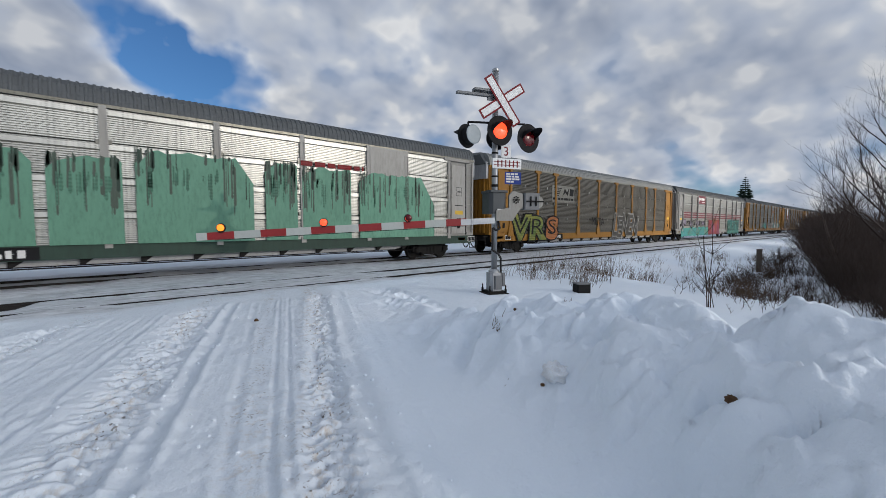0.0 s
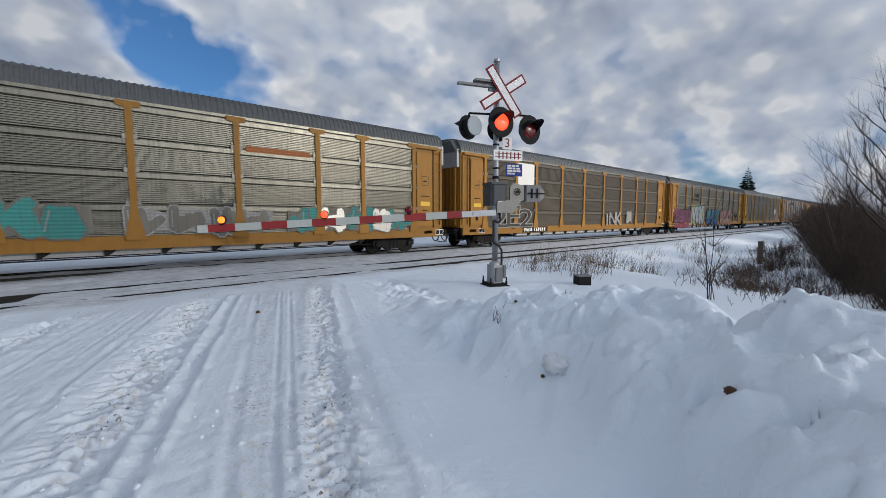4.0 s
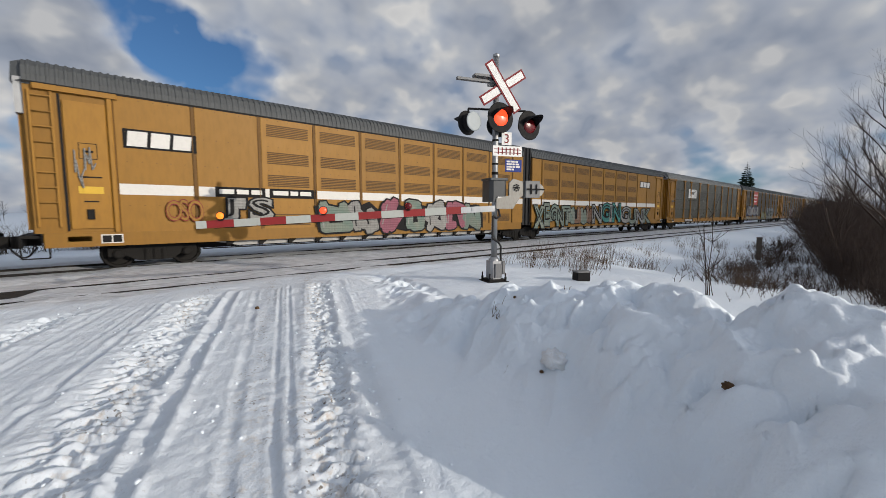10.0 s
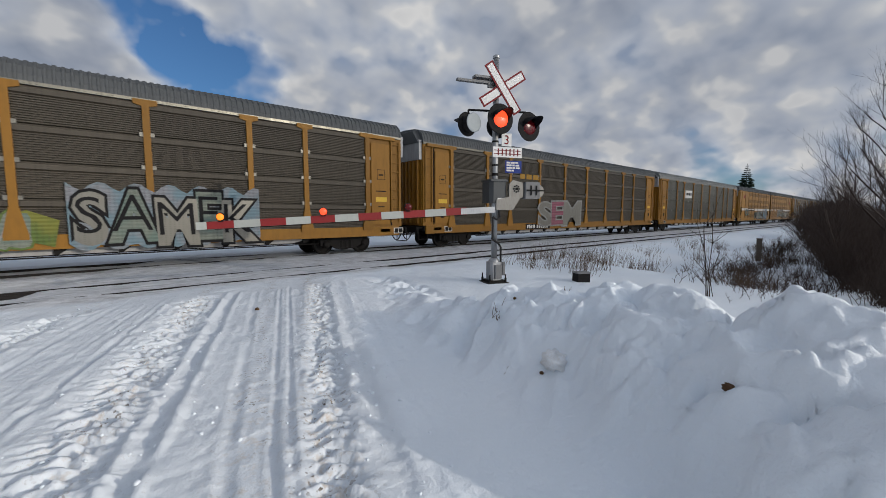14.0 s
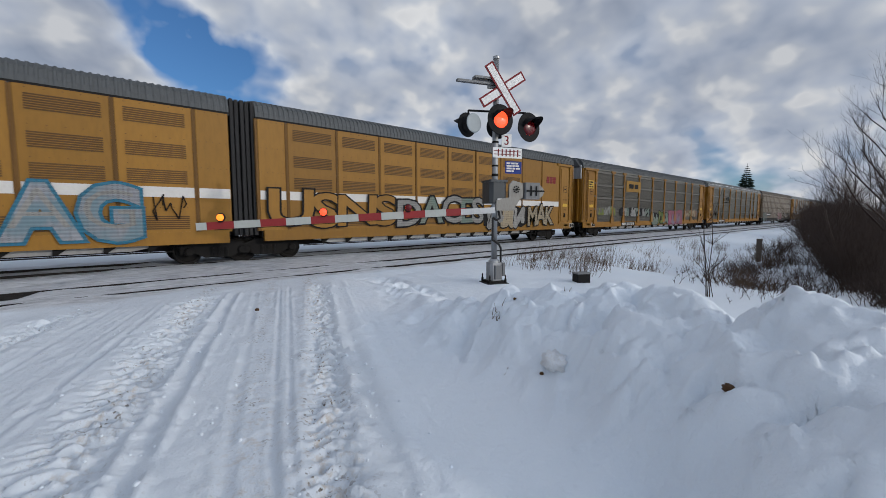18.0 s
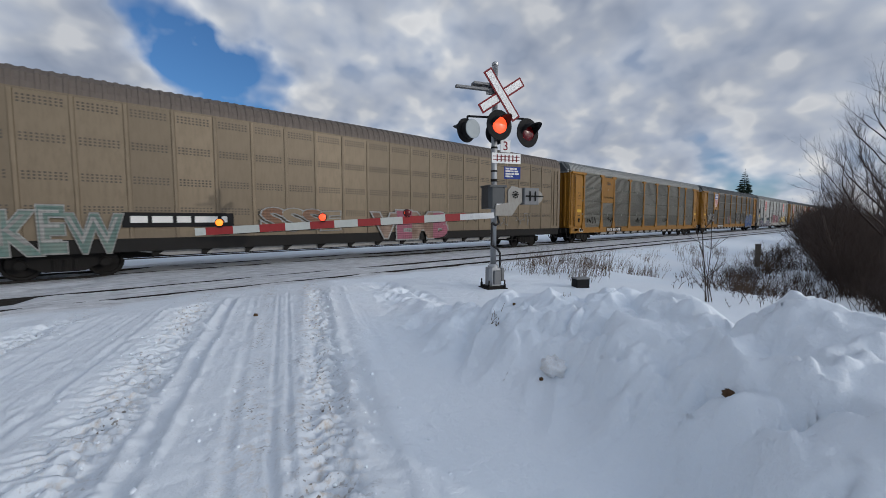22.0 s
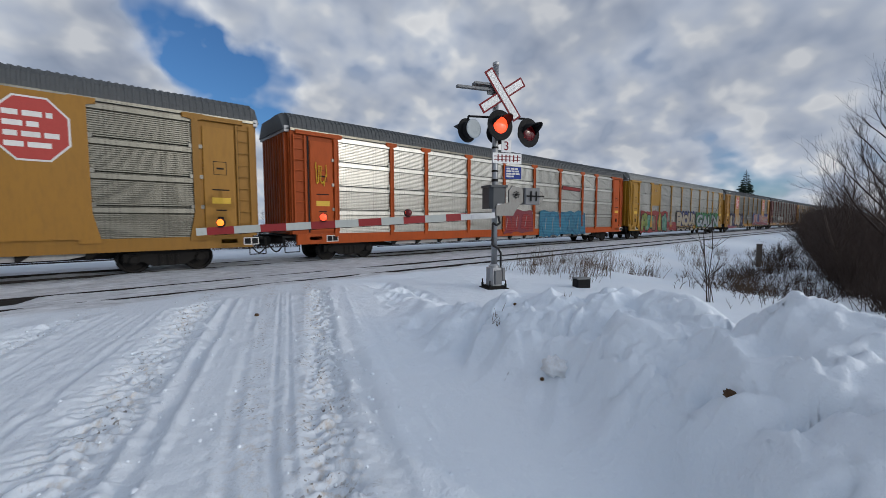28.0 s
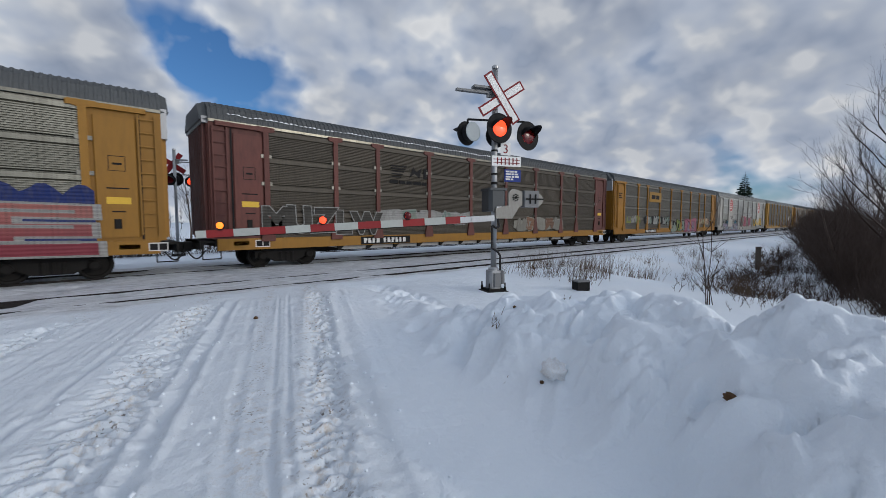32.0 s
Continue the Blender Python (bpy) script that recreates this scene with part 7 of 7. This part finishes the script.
def grass_tufts(seed, spots):
    rs = random.Random(seed)
    b = Build()
    for x0, y0, s, n, h in spots:
        at = np.array([(x0 + rs.gauss(0, s), y0 + rs.gauss(0, s * 0.7)) for _ in range(n)])
        for (x, y), z in zip(at.tolist(), (ground_height(at[:, 0], at[:, 1]) - 0.02).tolist()):
            p = Vector((x, y, z))
            d = Vector((rs.uniform(-0.2, 0.55), rs.uniform(-0.3, 0.3), 1)).normalized()
            hh, r = h * rs.uniform(0.4, 1), 0.0055
            for i in range(3):
                d = (d + Vector((rs.uniform(-0.1, 0.3), rs.uniform(-0.15, 0.15), -0.1 * i))).normalized()
                q = p + d * hh / 3
                b.tube(p, q, r, r * 0.7, 3, False)
                p, r = q, r * 0.7
    return solo("dry_grass", b, DRY_GRASS, "dry grass stalks poking through the snow", "grass", kind="stuff")


def conifer(at, h, seed):
    rs = random.Random(seed)
    th = thing("conifer", at, "tall dark spruce beyond the railway", "tree")
    part("trunk", Build().tube((0, 0, -1), (0, 0, h), h * 0.018, 0.03, 8), BARK, th)
    b = Build()
    n = 26
    for i in range(n):
        z = h * (0.10 + 0.88 * i / n)
        rad = h * 0.27 * (1 - i / n) ** 0.8 * rs.uniform(0.75, 1.15) + 0.15
        for k in range(24):
            a = rs.uniform(0, 2 * math.pi)
            rr = rad * rs.uniform(0.65, 1.1)
            tip = Vector((rr * math.cos(a), rr * math.sin(a), z - rr * 0.25 + rr * 0.22 * rs.random()))
            root = Vector((0, 0, z))
            s = Vector((-math.sin(a), math.cos(a), 0)) * rr * 0.34
            m = (root * 0.45 + tip * 0.55)
            b.add([tuple(root), tuple(m + s - Vector((0, 0, rr * 0.12))), tuple(tip), tuple(m - s - Vector((0, 0, rr * 0.12))), tuple(m + Vector((0, 0, rr * 0.10)))],
                  [(0, 1, 4), (1, 2, 4), (2, 3, 4), (3, 0, 4), (0, 3, 2, 1)])
    part("crown", b, NEEDLE, th, "ragged tiers of dark needles")
    return th


def far_woods(name, x0, x1, y0, y1, count, h, seed, label):
    """A far belt of bare trees, too many to count."""
    rs = random.Random(seed)
    b = Build()
    for _ in range(count):
        x, y = rs.uniform(x0, x1), rs.uniform(y0, y1)
        hh = h * rs.uniform(0.5, 1.1)
        b.tube((x, y, -1.5), (x, y, hh * 0.7), hh * 0.012, hh * 0.006, 3, False)
        for _k in range(26):
            z = hh * rs.uniform(0.15, 0.95)
            a = rs.uniform(0, 2 * math.pi)
            ln = hh * rs.uniform(0.12, 0.30) * (1.2 - z / hh)
            p = Vector((x, y, z * 0.8))
            q = p + Vector((math.cos(a) * ln, math.sin(a) * ln, ln * rs.uniform(0.4, 1.4)))
            b.tube(p, q, hh * 0.006, hh * 0.0025, 3, False)
    return solo(name, b, FAR_WOOD, label, "trees", kind="stuff")


def utility_pole(at, h):
    th = thing("utility_pole", at, "weathered wooden utility pole with cross-arms", "utility pole", "poles along the railway")
    part("pole", Build().tube((0, 0, -1), (0, 0, h), 0.14, 0.10, 8), WOOD_GREY, th)
    for z in (h - 0.4, h - 1.3):
        ar = part("cross_arm", Build().box(-1.3, 1.3, -0.06, 0.06, z - 0.06, z + 0.06), WOOD_GREY, th)
        ar.matrix_basis = pose(0, 0, 0, 0, 0, 60)
    return th


def ground_at(x, y):
    return float(ground_height(np.array([float(x)]), np.array([float(y)]))[0])


for _x, _y, _h, _s, _ln, _d in ((13.6, -0.35, 5.1, 3, (0.0, 0.05), 4), (16.2, 0.10, 5.6, 6, (0, 0.03), 4), (17.5, 0.95, 3.4, 8, (-0.02, 0.05), 3), (30.0, 1.7, 4.6, 14, (0, 0), 4), (34.0, 2.5, 4.2, 21, (0, 0), 4), (40.0, 2.5, 5.2, 25, (0, 0), 4), (24.0, 0.6, 4.8, 27, (0, 0), 4), (20.5, 1.2, 4.4, 29, (0.02, 0.04), 4), (27.0, 2.0, 4.2, 37, (0, 0), 4)):
    bare_tree((_x, _y, ground_at(_x, _y)), _h, _s, _ln, 0.10 if _h > 5.0 and _x < 20 else 0.07, _d, spread=0.8, reach=0.92)
for _i, (_x, _y, _sx, _sy, _h, _c) in enumerate(((13.4, 0.0, 1.5, 0.40, 1.15, 150), (16.2, 0.55, 1.8, 0.60, 1.9, 460), (20.0, 0.9, 2.2, 0.9, 2.5, 900), (25.0, 1.3, 2.8, 1.1, 2.7, 1000), (33.0, 2.1, 4.2, 1.3, 2.9, 1000), (45.0, 3.3, 6.0, 1.6, 3.1, 900), (62.0, 5.0, 9.0, 2.0, 3.3, 900), (85.0, 7.0, 12.0, 2.2, 3.8, 900))):
    brush((_x, _y), _sx, _sy, _h, _c, 40 + _i, TWIG, lean=0.7, thick=0.007 * max(1, _x / 22))
_b = brush((8.9, 2.3), 0.08, 0.08, 1.75, 4, 60, TWIG, "shrub", "slender leafless shrub in the snow", 0.16, 0.014, 0.16)
for _i, (_x, _y, _c) in enumerate(((11.2, 2.5, 36), (12.6, 2.2, 60), (14.4, 2.9, 60), (17.0, 3.6, 70), (20.0, 3.4, 90), (24.0, 4.2, 90), (30.0, 5.4, 90), (12.2, 1.0, 30), (14.5, 1.5, 45), (17.5, 2.0, 60), (22.0, 2.7, 70))):
    brush((_x, _y), 0.9, 0.6, 0.5 if _i < 7 else 0.6, _c, 70 + _i, DRY_GRASS if _i < 7 else TWIG, "shrub", "low dry weeds in the snow", 0.6, 0.006)
for _i, (_x, _y, _c) in enumerate(((10.2, 1.6, 22), (11.0, 2.0, 26), (12.0, 2.9, 40), (13.5, 2.3, 50), (15.5, 3.3, 60), (18.0, 3.4, 70), (21.0, 3.0, 80), (26.0, 4.0, 90), (31.0, 4.4, 90))):
    brush((_x, _y), 2.0, 0.9, 0.62 + 0.03 * _i, _c, 170 + _i, TWIG, "shrub", "low dark weeds in the snow of the ditch", 0.7, 0.0055 + 0.0006 * _i)
_rs = random.Random(8)
grass_tufts(5, [(_rs.uniform(9.5, 14) if k % 2 else _rs.uniform(13, 30), _rs.uniform(5.2, 8.6), 0.22, _rs.randint(6, 18), _rs.uniform(0.35, 0.8)) for k in range(120)])
# hedge and trees behind the railway
for _i in range(9):
    brush((-6.0 + 7.5 * _i, 31.0 + 0.8 * _i), 4.6, 1.0, 1.9, 420, 120 + _i, TWIG, "brush", "dark hedge of leafless brush beyond the railway", 0.6, 0.014)
for _x, _y, _h, _s in ((1.5, 40.0, 6.5, 31), (7.0, 46.0, 7.5, 33), (24.0, 52.0, 8.0, 35)):
    bare_tree((_x, _y, ground_at(_x, _y)), _h, _s, (0, 0), 0.10, 4, spread=0.7)

conifer((196, 40.6, -1), 23, 4)
far_woods("far_trees", -160, 900, 150, 190, 330, 9, 9, "distant belt of bare trees beyond the fields")
far_woods("far_trees", 90, 700, 12.5 - 6, 10.0, 160, 6, 10, "bare scrub along the railway in the distance")
# out-of-view trees, added to dim the low light on the car sides
far_woods("roadside_trees", 26, 170, -24, -12, 230, 9.5, 11, "added belt of bare trees behind the viewer, blocking low light")
for _x in (140, 190):
    utility_pole((_x, 11.0 - 2.4, -0.4), 7.5)

# wooden post, black marker box, clods
solo("fence_post", Build().box(-0.09, 0.09, -0.09, 0.09, -0.3, 0.95).box(-0.10, 0.10, -0.10, 0.10, 0.95, 0.99), WOOD_GREY, "short dark wooden post", "post", at=(22.3, 4.0, ground_at(22.3, 4.0)), turn=20)
_bx = thing("marker_box", (8.6, 4.85, ground_at(8.6, 4.85) - 0.06), "small black box half sunk in the snow", "box", turn=-30)
part("box_body", Build().box(-0.17, 0.17, -0.12, 0.12, -0.1, 0.26, 0.02), BLACK, _bx)
part("box_lid", Build().box(-0.18, 0.18, -0.13, 0.13, 0.26, 0.29, 0.02), CASE_GREY, _bx, "snow-dusted lid")


def clods(seed, spots, label):
    """Loose crumbs of snow beside the ruts and on the bank."""
    rs = random.Random(seed)
    b = Build()
    for x, y, s in spots:
        z = ground_at(x, y)
        n = 6
        ring = [[(x + s * k * rs.uniform(0.7, 1.2) * math.cos(a), y + s * k * rs.uniform(0.7, 1.2) * math.sin(a), z + s * h) for a in [2 * math.pi * i / n for i in range(n)]] for k, h in ((1.0, -0.3), (1.05, 0.25), (0.55, 0.75))]
        vs = [p for r in ring for p in r]
        b.add(vs, [(k * n + i, k * n + (i + 1) % n, (k + 1) * n + (i + 1) % n, (k + 1) * n + i) for k in range(2) for i in range(n)] + [tuple(range(2 * n, 3 * n))])
    return solo("snow_clods", b, SNOW, label, "snow", kind="stuff", smooth=True)


def frozen_lump(name, at, s, material, label, category, seed, tall=0.8, long=1.0, turn=0):
    """A rough boulder-like lump."""
    rs = random.Random(seed)
    b = Build()
    n, m = 15, 9
    vs = []
    for k in range(m):
        a = math.pi * (k + 0.5) / m
        for i in range(n):
            w = 2 * math.pi * i / n + 0.3 * k
            j = s * (rs.uniform(0.86, 1.1) + 0.22 * math.sin(2.3 * w + seed + 3 * k))
            vs.append((long * j * math.sin(a) * math.cos(w), j * math.sin(a) * math.sin(w), j * tall * math.cos(a)))
    b.add(vs, [(k * n + i, k * n + (i + 1) % n, (k + 1) * n + (i + 1) % n, (k + 1) * n + i) for k in range(m - 1) for i in range(n)] + [tuple(range(n - 1, -1, -1)), tuple(range((m - 1) * n, m * n))])
    return solo(name, b, material, label, category, at=(at[0], at[1], ground_at(*at) + s * tall * 0.30), turn=turn, smooth=True)


DIRT = paint("frozen_dirt", (0.10, 0.055, 0.025), 0.9, 0, (0.04, 0.025, 0.015), 0.5, 8.0)
DIRTY_SNOW = paint("dirty_snow", (0.80, 0.83, 0.86), 0.75, 0, (0.45, 0.36, 0.22), 0.35, 6.0, False)
frozen_lump("frozen_clod", (2.89, 0.62), 0.034, DIRT, "small brown clod frozen into the bank", "clod", 1)
frozen_lump("snow_chunk", (3.28, 2.11), 0.125, DIRTY_SNOW, "jagged chunk of dirty snow lying on the bank", "snow", 3, 0.62, 1.45, 35)
frozen_lump("frozen_clod", (3.12, 2.14), 0.02, DIRT, "small brown clod frozen into the bank", "clod", 4)
frozen_lump("frozen_clod", (4.08, 3.24), 0.022, DIRT, "small brown clod frozen into the bank", "clod", 5)
frozen_lump("frozen_clod", (2.02, 7.26), 0.035, DIRT, "dark clod on the driven snow", "clod", 6)
grass_tufts(77, [(3.72, 3.25, 0.05, 9, 0.16), (3.62, 3.12, 0.03, 6, 0.12), (3.03, 2.53, 0.03, 4, 0.06), (4.3, 2.6, 0.05, 5, 0.10)])
_rs = random.Random(12)
_sp = []
for _k in range(420):
    _c, _dr = _rs.choice(((0.20, 0.015), (0.45, 0.015), (-1.52, -0.07), (-1.85, -0.07), (-3.75, -0.015), (-1.0, -0.056)))
    _r = 1.6 + 8.0 * _rs.random() ** 1.5
    _q = _c + _dr * (_r - 2.5) + _rs.gauss(0, 0.22)
    _sp.append((_r * RD[0] + _q * QD[0], _r * RD[1] + _q * QD[1], _rs.uniform(0.006, 0.016) * _rs.choice((1, 1, 1.6))))
clods(31, _sp, "loose crumbs of snow beside the tyre tracks")


def motions():
    for car in train:
        m = car.matrix_basis.copy()
        x0, s = m.translation.x, m.translation
        walk(car, [(t, pose(x0 - d, s.y, s.z)) for t, d in RUN])
    # the lens discs turn over every half second in place of switching lamps
    for ob, phase in flashers:
        m = ob.matrix_basis.copy()
        rows, a = [], 180.0 * phase
        rows.append((0.0, m @ pose(0, 0, 0, 0, 0, a)))
        t = 0.34
        while t < 31.9:
            for k in (0.0, 1 / 30, 2 / 30, 3 / 30):
                rows.append((t + k, m @ pose(0, 0, 0, 0, 0, a + 1800 * k)))
            a += 180
            t += 0.5
        rows.append((32.0, m @ pose(0, 0, 0, 0, 0, a)))
        walk(ob, rows)
    walk(clouds, [(0.0, pose(0, 0, 0)), (32.0, pose(0, 0, 0, 0, 0, -4.5))])


motions()
